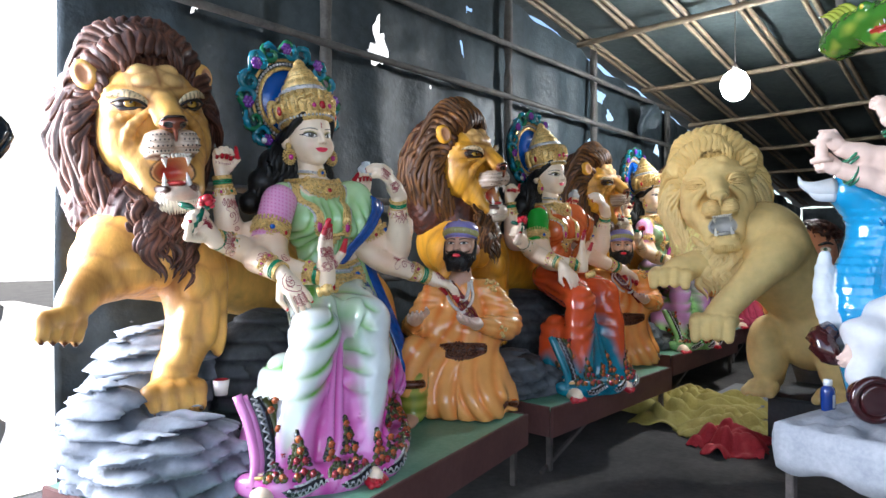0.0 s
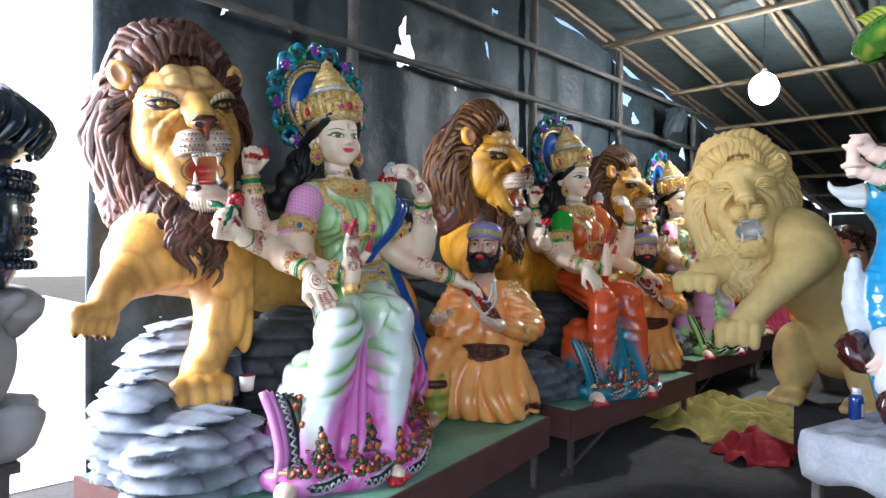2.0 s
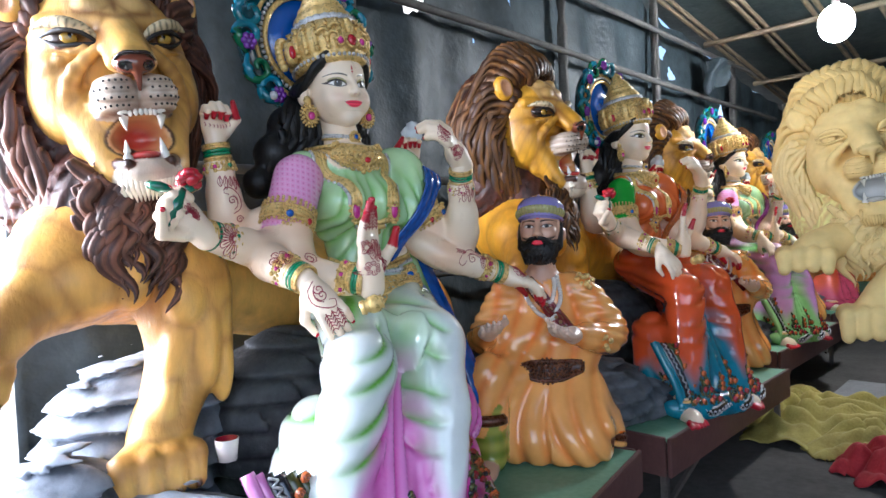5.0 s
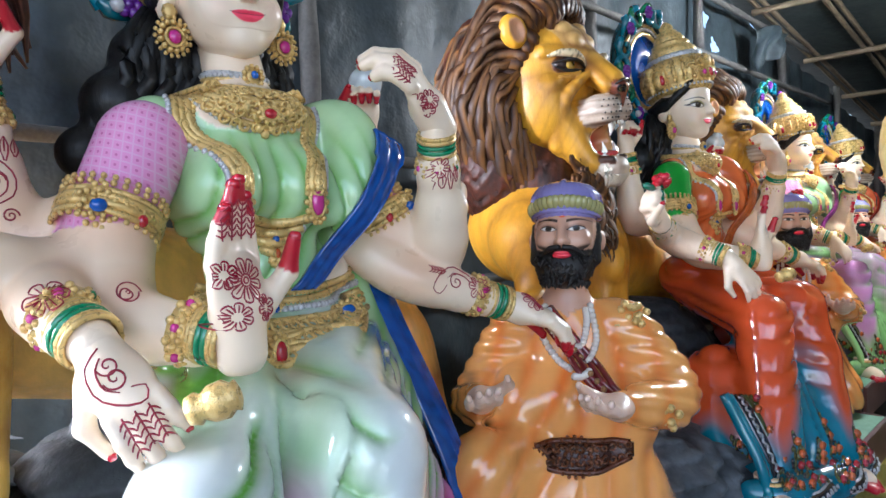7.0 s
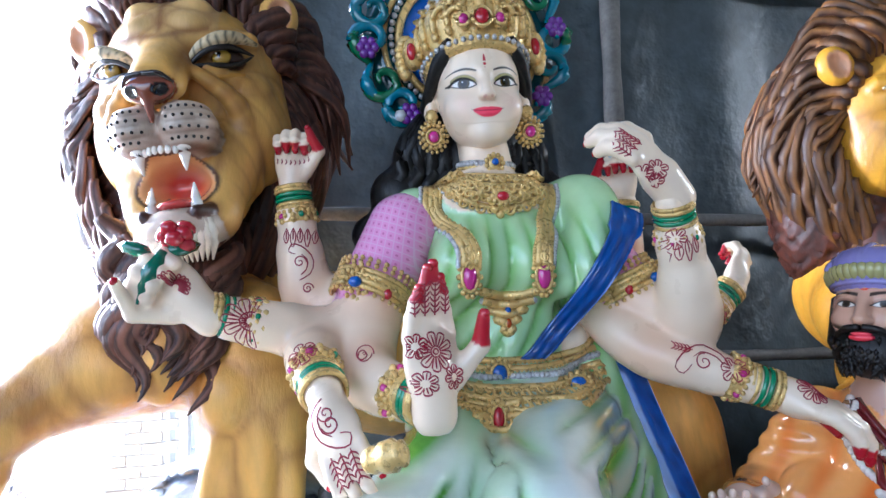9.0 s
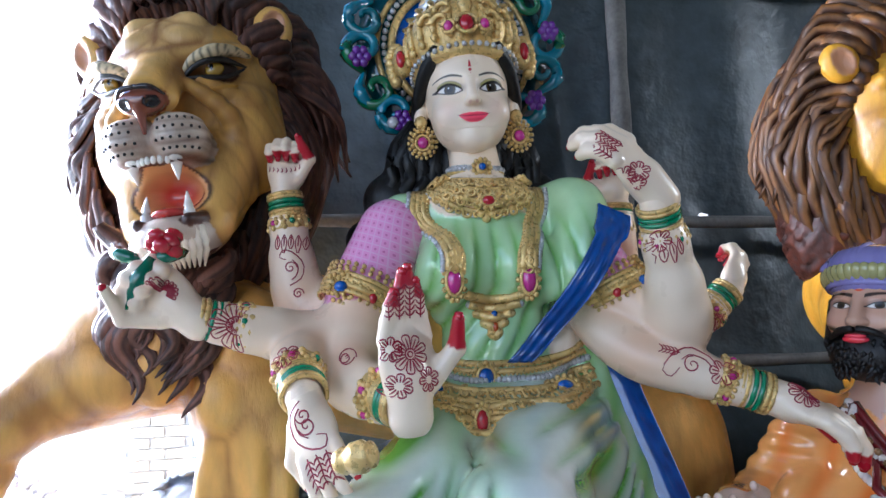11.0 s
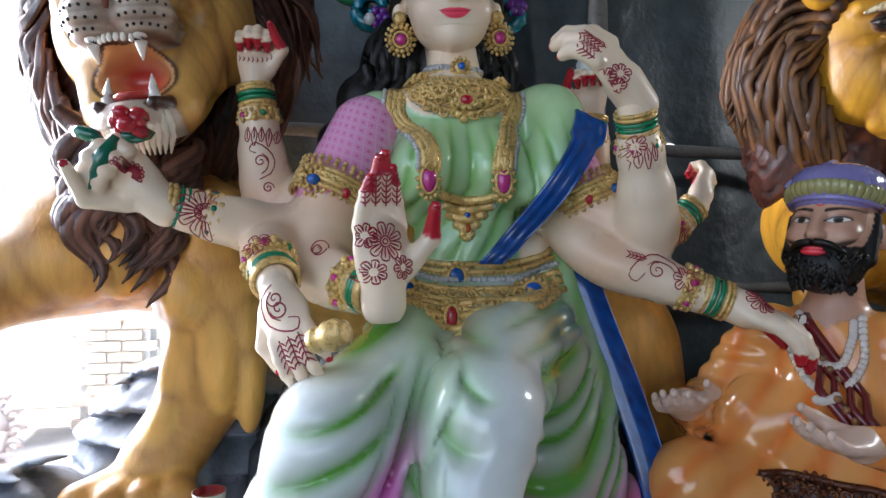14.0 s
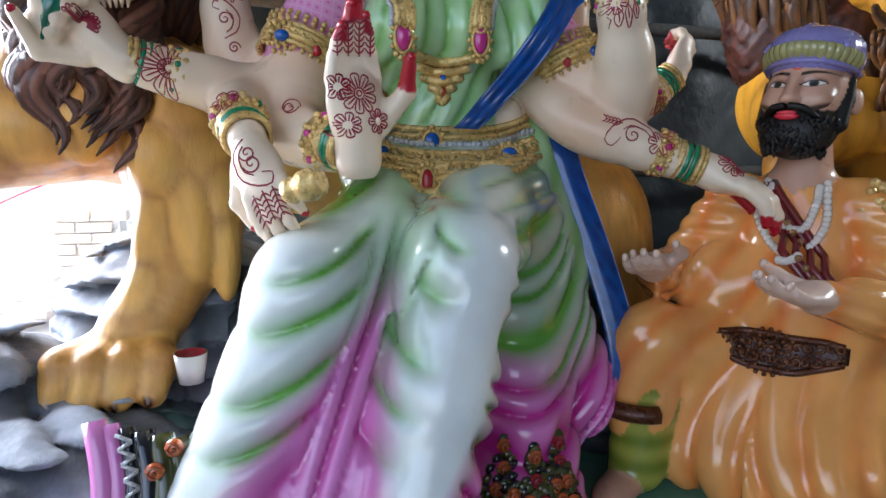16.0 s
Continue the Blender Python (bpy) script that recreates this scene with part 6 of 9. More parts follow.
    for d in (-1, 1):
        b.tube([(0.052 * d, -0.130, -0.228), (0.052 * d, -0.130, -0.262), (0.048 * d, -0.120, -0.296)], [0.017, 0.013, 0.002], tooth, 0, 10, 8, place=M)
        b.tube([(0.052 * d, -0.088, -0.398), (0.052 * d, -0.092, -0.360), (0.049 * d, -0.084, -0.318)], [0.018, 0.013, 0.002], tooth, 0, 10, 8, place=M)
        if painted_face:
            e = lambda x, y, z: (x * 1.12 * d, y + 0.020, z)
            b.bead(e(0.120, -0.0360, -0.004), (0.025, 0.012, 0.0185), lin("b08a34"), 0, 12, 6, turn=(0, -14 * d, 14 * d), place=M)
            b.bead(e(0.116, -0.0440, -0.002), (0.0095, 0.005, 0.012), C_BLACK, 0, 8, 5, place=M)
            # white bead set on the pupil as a catchlight
            b.bead(e(0.112, -0.0490, 0.003), 0.0028, C_WHITE, 0, 6, 4, place=M)
            striped = lambda V: mixc(lin("e6cfa4"), dark, 0.8 * (np.sin(330 * np.abs(V[:, 0])) > 0.72))
            b.tube([e(0.056, -0.064, -0.010), e(0.085, -0.066, 0.018), e(0.125, -0.056, 0.036), e(0.160, -0.022, 0.044), e(0.192, 0.018, 0.036)], [0.006, 0.014, 0.019, 0.016, 0.005], striped, fm, 9, 34, place=M)
            b.tube([e(0.054, -0.064, -0.026), e(0.090, -0.066, 0.004), e(0.125, -0.056, 0.015), e(0.152, -0.028, 0.016), e(0.182, 0.008, 0.006)], [0.005, 0.008, 0.009, 0.008, 0.003], dark, 4, 7, 16, place=M)
            b.tube([e(0.054, -0.064, -0.026), e(0.10, -0.052, -0.026), e(0.145, -0.022, -0.022), e(0.178, 0.006, 0.002)], [0.005, 0.007, 0.007, 0.003], dark, 4, 7, 12, place=M)
            b.tube([e(0.070, -0.046, -0.038), e(0.11, -0.036, -0.050), e(0.16, -0.006, -0.044)], [0.005, 0.011, 0.005], lin("c98f38"), fm, 7, 10, place=M)
            b.tube([(0.0, -0.188, -0.084), (0.034 * d, -0.182, -0.086), (0.058 * d, -0.160, -0.102)], [0.006, 0.007, 0.003], lin("2a1a14"), 0, 7, 10, place=M)
            # whisker dots on the rolls
            for r, z in enumerate((-0.156, -0.180, -0.207, -0.228)):
                for k in range(6):
                    t = -0.5 + k * 0.3 + 0.14 * (r % 2)
                    rx, ry = ((0.053, 0.073), (0.064, 0.086), (0.065, 0.085), (0.054, 0.072))[r]
                    b.bead(((0.056 + rx * math.sin(t)) * d, -0.089 - ry * math.cos(t), z), 0.0042, dark, 4, 6, 4, place=M)
    if not painted_face:
        for d in (-1, 1):
            e = lambda x, y, z: (x * 1.12 * d, y + 0.020, z)
            b.bead(e(0.120, -0.0330, -0.004), (0.024, 0.013, 0.017), gold, 5, 12, 6, place=M)
            for z, w in ((0.014, 0.010), (-0.026, 0.007), (0.034, 0.015)):
                b.tube([e(0.056, -0.062, -0.5 * z - 0.010), e(0.090, -0.062, 0.7 * z), e(0.125, -0.052, z), e(0.155, -0.024, 0.9 * z), e(0.185, 0.010, 0.4 * z)], [0.004, w, w, w * 0.8, 0.003], gold, 5, 7, 14, place=M)
            for z in (-0.165, -0.192, -0.218):
                b.tube([(0.030 * d, -0.172, z - 0.004), (0.075 * d, -0.166, z - 0.006), (0.115 * d, -0.120, z + 0.006)], [0.003, 0.006, 0.003], gold, 5, 6, 10, place=M)
    for k in range(6):
        b.bead((-0.034 + 0.0136 * k, -0.152 + 0.010 * abs(k - 2.5) ** 2 / 4, -0.248), (0.0075, 0.006, 0.011), tooth, 0, 6, 4, place=M)
        b.bead((-0.032 + 0.0128 * k, -0.115 + 0.008 * abs(k - 2.5) ** 2 / 4, -0.386), (0.0068, 0.006, 0.009), tooth, 0, 6, 4, place=M)
    # wavy locks that rise from the brow and fall back round the ears
    rng = random.Random(21)
    tint = np.array(tip_c if tip_c is not None else [min(1.0, c * 1.9) for c in mane_c])
    n_ = 25
    for layer in range(3):
        for k in range(n_):
            ph = -1.7 + 3.4 * (k + 0.5 * (layer % 2)) / n_
            sx, cz = math.sin(ph), max(-0.25, math.cos(ph))
            if layer == 0 and 0.62 < abs(ph) < 1.05:
                continue
            tone, p0 = rng.uniform(0.8, 1.15), 5 * ph + 1.9 * layer
            o = 0.034 * layer
            wv = lambda q, a: a * math.sin(p0 + q)
            back = 0.13 * (1 - cz)
            pts = [(0.195 * sx, 0.055 + back + o, 0.01 + 0.150 * cz), (0.220 * sx + wv(0, 0.014), 0.030 + back + o, 0.02 + 0.225 * cz + o * 0.8), (0.265 * sx + wv(1.9, 0.030), 0.060 + back + o, 0.03 + 0.290 * cz + o * 0.8),
                   (0.31 * sx + wv(3.8, 0.038), 0.14 + back + o, 0.02 + 0.330 * cz + o), (0.35 * sx + wv(5.7, 0.04), 0.26 + o + 0.5 * back, -0.02 + 0.31 * cz - 0.06 * abs(sx)), (0.37 * sx + wv(7.6, 0.03), 0.40 + o, -0.10 + 0.24 * cz - 0.14 * abs(sx))]
            tone = tone if painted_face else 1.0
            # brow locks coloured likewise, with shaded grooves and dry-brushed ridges
            lo = np.array(mane_c) * tone * (0.45 if painted_face else 0.9)
            hi = np.clip(np.array(mane_c) * 0.40 * tone + tint * 0.60 * tone, 0, 1)
            b.tube(pts, np.array((0.4, 0.95, 1.0, 1.0, 0.8, 0.15)) * 0.029, (lo, hi), 3 if painted_face else 5, 14 if step < 0.0075 else 8, 18, flat=0.7, up=(sx, -0.3, cz + 0.01), place=M, ridge=(5 if step < 0.0075 else 3, 0.14))
    # beard tufts under the chin
    for k in range(15):
        x = -0.075 + 0.0107 * k
        b.tube([(x, -0.142 + 7 * x * x, -0.412), (x * 1.15, -0.148 + 7 * x * x, -0.458), (x * 0.95, -0.112 + 4 * x * x, -0.505)], [0.013, 0.012, 0.002], plain_white, fm, 9, 6, place=M)


def devotee(step=0.008, F=0.0055, lod=1.0):
    """A kneeling bearded man in orange with a cap, palms held out; he looks along -y from the middle of his base."""
    b = Builder(lod)
    robe, deep, skin = lin("ffb566"), lin("fb7416"), lin("d8a88e")

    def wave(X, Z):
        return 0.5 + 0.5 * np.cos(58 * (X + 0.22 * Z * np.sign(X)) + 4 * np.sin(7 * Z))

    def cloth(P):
        # fold shading painted in: deeper orange in the carved grooves
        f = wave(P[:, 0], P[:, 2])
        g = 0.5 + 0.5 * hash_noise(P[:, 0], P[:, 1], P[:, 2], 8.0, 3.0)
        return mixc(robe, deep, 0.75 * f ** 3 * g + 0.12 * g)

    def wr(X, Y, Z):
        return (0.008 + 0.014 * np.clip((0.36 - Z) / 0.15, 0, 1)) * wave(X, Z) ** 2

    def sleeve(X, Y, Z):
        return 0.008 * (0.5 + 0.5 * np.cos(Z * 120 + 40 * Y + 8 * X)) ** 2

    s = Sculpt((-0.52, -0.55, 0.0), (0.52, 0.3, 0.95), step)
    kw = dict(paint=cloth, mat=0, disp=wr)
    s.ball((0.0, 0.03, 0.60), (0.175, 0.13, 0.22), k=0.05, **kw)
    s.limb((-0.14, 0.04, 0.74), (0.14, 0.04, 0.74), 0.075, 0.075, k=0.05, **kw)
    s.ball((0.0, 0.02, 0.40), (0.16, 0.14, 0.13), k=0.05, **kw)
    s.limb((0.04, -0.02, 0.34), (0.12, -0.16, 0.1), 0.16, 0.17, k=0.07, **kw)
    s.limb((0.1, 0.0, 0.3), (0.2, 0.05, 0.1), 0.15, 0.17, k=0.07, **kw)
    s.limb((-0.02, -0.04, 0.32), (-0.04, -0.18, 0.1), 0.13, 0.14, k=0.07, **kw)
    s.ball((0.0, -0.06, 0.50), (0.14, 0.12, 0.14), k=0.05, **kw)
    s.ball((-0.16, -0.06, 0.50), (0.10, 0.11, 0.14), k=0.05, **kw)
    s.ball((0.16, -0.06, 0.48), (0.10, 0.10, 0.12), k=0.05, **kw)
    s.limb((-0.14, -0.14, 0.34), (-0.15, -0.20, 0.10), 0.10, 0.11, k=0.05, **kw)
    # raised knee and shin
    s.limb((-0.08, 0.0, 0.34), (-0.26, -0.28, 0.40), 0.115, 0.092, k=0.04, **kw)
    s.limb((-0.26, -0.29, 0.40), (-0.27, -0.31, 0.22), 0.092, 0.090, k=0.04, **kw)
    legc = lin("b3b04e")
    s.limb((-0.26, -0.30, 0.26), (-0.26, -0.31, 0.06), 0.082, 0.075, lambda P: mixc(legc, lin("7d8a2e"), 0.5 + 0.5 * np.sin(P[:, 2] * 90)), 0, 0.02)
    s.ball((-0.27, -0.40, 0.03), (0.05, 0.11, 0.035), skin, 1, 0.02)
    # arms
    s.chain([(-0.17, 0.03, 0.73), (-0.27, 0.0, 0.56), (-0.29, -0.12, 0.53), (-0.25, -0.30, 0.59)], [0.078, 0.068, 0.062, 0.044], cloth, 0, 0.03, 9, disp=sleeve)
    s.chain([(0.17, 0.03, 0.73), (0.29, 0.0, 0.56), (0.26, -0.12, 0.53), (0.12, -0.29, 0.57)], [0.085, 0.08, 0.072, 0.046], cloth, 0, 0.03, 9, disp=sleeve)
    s.limb((0, 0.03, 0.88), (0, 0.03, 0.77), 0.06, 0.075, skin, 1, 0.03)
    b.sculpt(s)
    H = Matrix.Translation((0, -0.02, 0.989)) @ Matrix.Rotation(radians(-9), 4, 'Z') @ Matrix.Rotation(radians(-7), 4, 'X') @ Matrix.Diagonal((1.05, 1.0, 0.88, 1))
    h = Sculpt((-0.16, -0.19, -0.2), (0.16, 0.17, 0.2), F * 0.82)
    hair = lin("1a1412")
    h.ball((0, 0, 0.03), (0.090, 0.112, 0.125), skin, 1, 0.02)
    h.ball((0, -0.045, -0.045), (0.070, 0.068, 0.072), skin, 1, 0.03)
    for d in (-1, 1):
        h.ball((0.042 * d, -0.078, 0.0), (0.032, 0.03, 0.030), skin, 1, 0.025)
        h.ball((0.038 * d, -0.122, 0.040), (0.026, 0.015, 0.013), k=0.018, cut=True, paint=None)
        h.ball((0.096 * d, 0.015, 0.01), (0.014, 0.025, 0.035), skin, 1, 0.012)
    h.limb((0, -0.108, 0.05), (0, -0.134, -0.004), 0.010, 0.0155, skin, 1, 0.015)
    for d in (-1, 1):
        h.ball((0.013 * d, -0.124, -0.006), 0.009, skin, 1, 0.010)
    h.ball((0, -0.045, -0.075), (0.083, 0.078, 0.066), hair, 3, 0.015, bias=0.004)
    h.ball((0, -0.055, -0.105), (0.062, 0.060, 0.050), hair, 3, 0.03, bias=0.004)
    for d in (-1, 1):
        h.limb((0.088 * d, -0.012, 0.06), (0.080 * d, -0.035, -0.06), 0.010, 0.020, hair, 3, 0.012, bias=0.003)
    v, q = b.sculpt(h, H)

    def dev_paint(X, Z):
        soft = lambda d, e=0.0007: np.clip(0.5 - d / (2 * e), 0, 1)
        ax = np.abs(X)
        c = mixc(np.broadcast_to(np.asarray(skin), (len(X), 3)), lin("9c6a54"), 0.6 * np.clip((ax - 0.045) / 0.03, 0, 1) + 0.5 * np.exp(-((ax - 0.016) / 0.008) ** 2 - ((Z - 0.035) / 0.02) ** 2))
        u, zc, zu, zl = almond(X / 0.72, Z)
        zu, zl = 0.038 + (zu - 0.0175) * 0.72, 0.038 + (zl - 0.0175) * 0.72
        inside = soft(np.maximum(Z - zu, zl - Z)) * (np.abs(u) < 1)
        c = mixc(c, lin("8a5a48"), 0.7 * np.exp(-((Z - zu - 0.004) / 0.004) ** 2) * (np.abs(u) < 1))
        c = mixc(c, lin("efe8e0"), inside)
        r = np.hypot(ax - 0.038, Z - 0.0395)
        c = mixc(c, lin("3a2a14"), inside * soft(r - 0.0095))
        c = mixc(c, C_BLACK, inside * soft(r - 0.0050))
        c = mixc(c, C_BLACK, soft(np.abs(Z - zu) - 0.0020) * (np.abs(u) < 1.1))
        c = mixc(c, C_BLACK, 0.8 * soft(np.abs(Z - zl) - 0.0009) * (np.abs(u) < 1.0))
        w = (ax - 0.012) / 0.066
        zb = 0.058 + 0.013 * np.sin(np.pi * np.clip(0.15 + 0.65 * w, 0, 1))
        c = mixc(c, hair, 0.95 * soft(np.abs(Z - zb) - 0.0050 * np.clip(1.15 - w, 0.15, 1), 0.0015) * (w > 0) * (w < 1))
        t = np.hypot(X, Z - 0.0885)
        c = mixc(c, lin("f0501e"), soft(np.abs(t - 0.0100) - 0.0024) * (Z < 0.0885))
        return mixc(c, hair, 0.9 * np.clip((-0.022 - Z + 0.35 * np.clip(ax - 0.03, 0, 1)) / 0.008, 0, 1))

    face_sheet(b, v, q, H, 110 if F < 0.008 else 60, 0.080, -0.035, 0.115, dev_paint, lambda X, Z: 0 * X)
    rng = random.Random(5)
    for i in range(170):
        t, w = rng.uniform(-1.5, 1.5), rng.random()
        r = 0.086 - 0.026 * w
        o = np.array((r * math.sin(t), -0.045 - 0.080 * math.cos(t) * (1 - 0.15 * w), -0.045 - 0.095 * w))
        if abs(o[0]) < 0.03 and o[2] > -0.07:
            continue
        b.tube([o, o + (0.005 * math.sin(9 * t), -0.005, -0.010), o + (-0.004 * math.sin(7 * t), -0.001, -0.022)], [0.0040, 0.0052, 0.001], hair, 3, 5, place=H)
    b.bead((0, -0.1295, -0.051), (0.027, 0.013, 0.0105), lin("fa3c50"), 0, 10, 6, place=H)
    b.bead((0, -0.1320, -0.042), (0.022, 0.011, 0.0065), lin("f84858"), 0, 10, 6, place=H)
    for d in (-1, 1):
        b.tube([(0.003 * d, -0.136, -0.024), (0.032 * d, -0.128, -0.030), (0.058 * d, -0.104, -0.050)], [0.009, 0.010, 0.004], hair, 3, 7, 8, place=H)
    # cap: lavender cloth in folds over a twisted olive band
    lavender, olive = lin("948cc8"), lin("b0ab72")
    lathe(b, [(0.086, 0.080), (0.097, 0.10), (0.103, 0.13), (0.098, 0.165), (0.080, 0.192), (0.048, 0.208), (0.0, 0.213)], lavender, 0, 72, 30, 0.022, 1.18, H)
    for k in range(7):
        o = (k - 3) * 0.026
        b.tube([(o * 1.1, -0.118 + 0.5 * abs(o), 0.135), (o, -0.09 + 0.3 * abs(o), 0.185 - 0.4 * abs(o)), (o * 0.8, -0.03, 0.212 - 0.5 * abs(o)), (o * 0.9, 0.05, 0.200 - 0.5 * abs(o))], [0.006, 0.010, 0.010, 0.006], lavender, 0, 7, 12, place=H)
    for i in range(19):
        t = -math.pi / 2 + (i - 9) * 0.155
        b.bead((0.098 * math.cos(t), 1.18 * 0.098 * math.sin(t), 0.106 + 0.022 * math.cos((i - 9) * 0.155)), (0.012, 0.015, 0.024), olive, 0, 8, 6, turn=(0, 14, math.degrees(t)), place=H)
    b.tube([(0.093 * math.cos(t), 1.18 * 0.093 * math.sin(t), 0.086 + 0.014 * max(0.0, -math.sin(t))) for t in np.linspace(0, 2 * np.pi, 33)], 0.008, lavender, 0, 8, place=H)
    # open palms
    pal = lin("efcdb8")
    hand(b, (-0.25, -0.30, 0.59), (0.15, -0.9, 0.12), (0.1, 0.25, -1), F, 1.05, 0.13, 0.0, thumb=1, nails=pal, paint=pal)
    hand(b, (0.12, -0.29, 0.57), (-0.45, -0.85, 0.12), (0.1, 0.3, -1), F, 1.05, 0.13, 0.0, thumb=-1, nails=pal, paint=pal)
    bt = b.tree()

    def on(x, z, lift=0.004):
        q = bt.ray_cast(Vector((x, -0.9, z)), Vector((0, 1, 0)))
        return np.array((x, max(q[0].y, -0.2) - lift, z)) if q[0] else np.array((x, -0.1, z))

    for pts, n in (([(-0.07, 0.80), (-0.085, 0.73), (-0.03, 0.645), (0.03, 0.63), (0.075, 0.70), (0.065, 0.80)], 38), ([(-0.055, 0.79), (-0.06, 0.75), (-0.02, 0.70), (0.03, 0.69), (0.05, 0.75), (0.05, 0.79)], 30)):
        for p in curve_points([(x, 0, z) for x, z in pts], n):
            b.bead(on(p[0], p[2], 0.006), 0.0112, lin("f2e8dd"), 0, 7, 5)
    maroon, bronze = lin("7d2226"), lin("5e3019")
    for o in (-0.02, -0.007, 0.007, 0.02):
        b.tube([on(p[0] + o, p[2] + 0.5 * o) for p in curve_points([(-0.075, 0, 0.79), (0.02, 0, 0.67), (0.12, 0, 0.55)], 12)], 0.010, maroon, 0, 6, up=(0, 1, 0))
    for k in range(12):
        q = k / 11
        b.bead(on(-0.075 + 0.19 * q, 0.79 - 0.24 * q, 0.012), 0.0095, lin("b98a5a"), 2, 6, 4)
    for z, w in ((0.436, 0.155), (0.360, 0.155)):
        b.tube([on(p[0], p[2], 0.006) for p in curve_points([(-0.112, 0, 0.410 + 0.55 * (z - 0.398)), (-0.05, 0, z), (0.06, 0, z), (w, 0, 0.410 + 0.55 * (z - 0.398))], 22)], 0.009, bronze, 2, 7, up=(0, 1, 0))
    mid = curve_points([(-0.112, 0, 0.408), (-0.05, 0, 0.398), (0.06, 0, 0.398), (0.165, 0, 0.410)], 30)
    b.ribbon([[on(p[0], p[2] + o * math.sin(math.pi * (0.10 + 0.80 * k / (len(mid) - 1))) ** 0.6, 0.007) for k, p in enumerate(mid)] for o in np.linspace(-0.040, 0.040, 7)], 0.010, lin("43200f"), 2)
    for k in range(28):
        q = -0.14 + 0.29 * (k // 2) / 13
        zc = 0.398 + 0.5 * q * q + (0.016 if k % 2 else -0.016)
        b.tube([on(q + 0.012 * (1 - t / 8) * math.cos(t + k), zc + 0.012 * (1 - t / 8) * math.sin(t + k), 0.012) for t in np.linspace(0, 5.5, 9)], 0.0038, lin("7a4524"), 2, 5, up=(0, 1, 0))
    for rr, n in ((0.062, 20), (0.045, 15), (0.028, 10), (0.012, 5)):
        for k in range(n):
            t = 2 * math.pi * k / n
            b.bead(on(rr * math.cos(t), 0.398 + 0.85 * rr * math.sin(t), 0.012), 0.0062, lin("7a4524"), 2, 6, 4)
    # patterned hems
    b.tube([on(x, 0.235 + 0.01 * math.sin(40 * x), 0.002) if x > -0.18 else np.array((x, -0.31 - math.sqrt(max(0, 0.011 - (x + 0.27) ** 2)), 0.24)) for x in np.linspace(-0.365, -0.19, 12)], 0.024, bronze, 2, 7, up=(0, 1, 0))
    P = [on(x, 0.065 + 0.012 * math.sin(30 * x), 0.004) for x in np.linspace(-0.15, 0.34, 30)]
    b.tube(P, 0.020, bronze, 2, 7, up=(0, 1, 0))
    b.tube([p - (0, 0.008, 0.03) for p in P], 0.014, robe, 0, 7, up=(0, 1, 0))
    b.tube([p - (0, 0.004, -0.024) for p in P], 0.006, deep, 0, 6, up=(0, 1, 0))
    for k in range(22):
        b.bead(P[k + 4] - (0, 0.02, 0), 0.009, lin("c49a4a"), 2, 6, 4)
    # gilt cuff and shoulder
    for c, n in (((0.23, -0.21, 0.53), 16), ((0.19, -0.03, 0.78), 16)):
        for k in range(n):
            b.bead(np.array(c) + (rng.uniform(-0.05, 0.05), rng.uniform(-0.03, 0.0), rng.uniform(-0.04, 0.03)), 0.013, C_GOLD, 2, 6, 4)
    return b


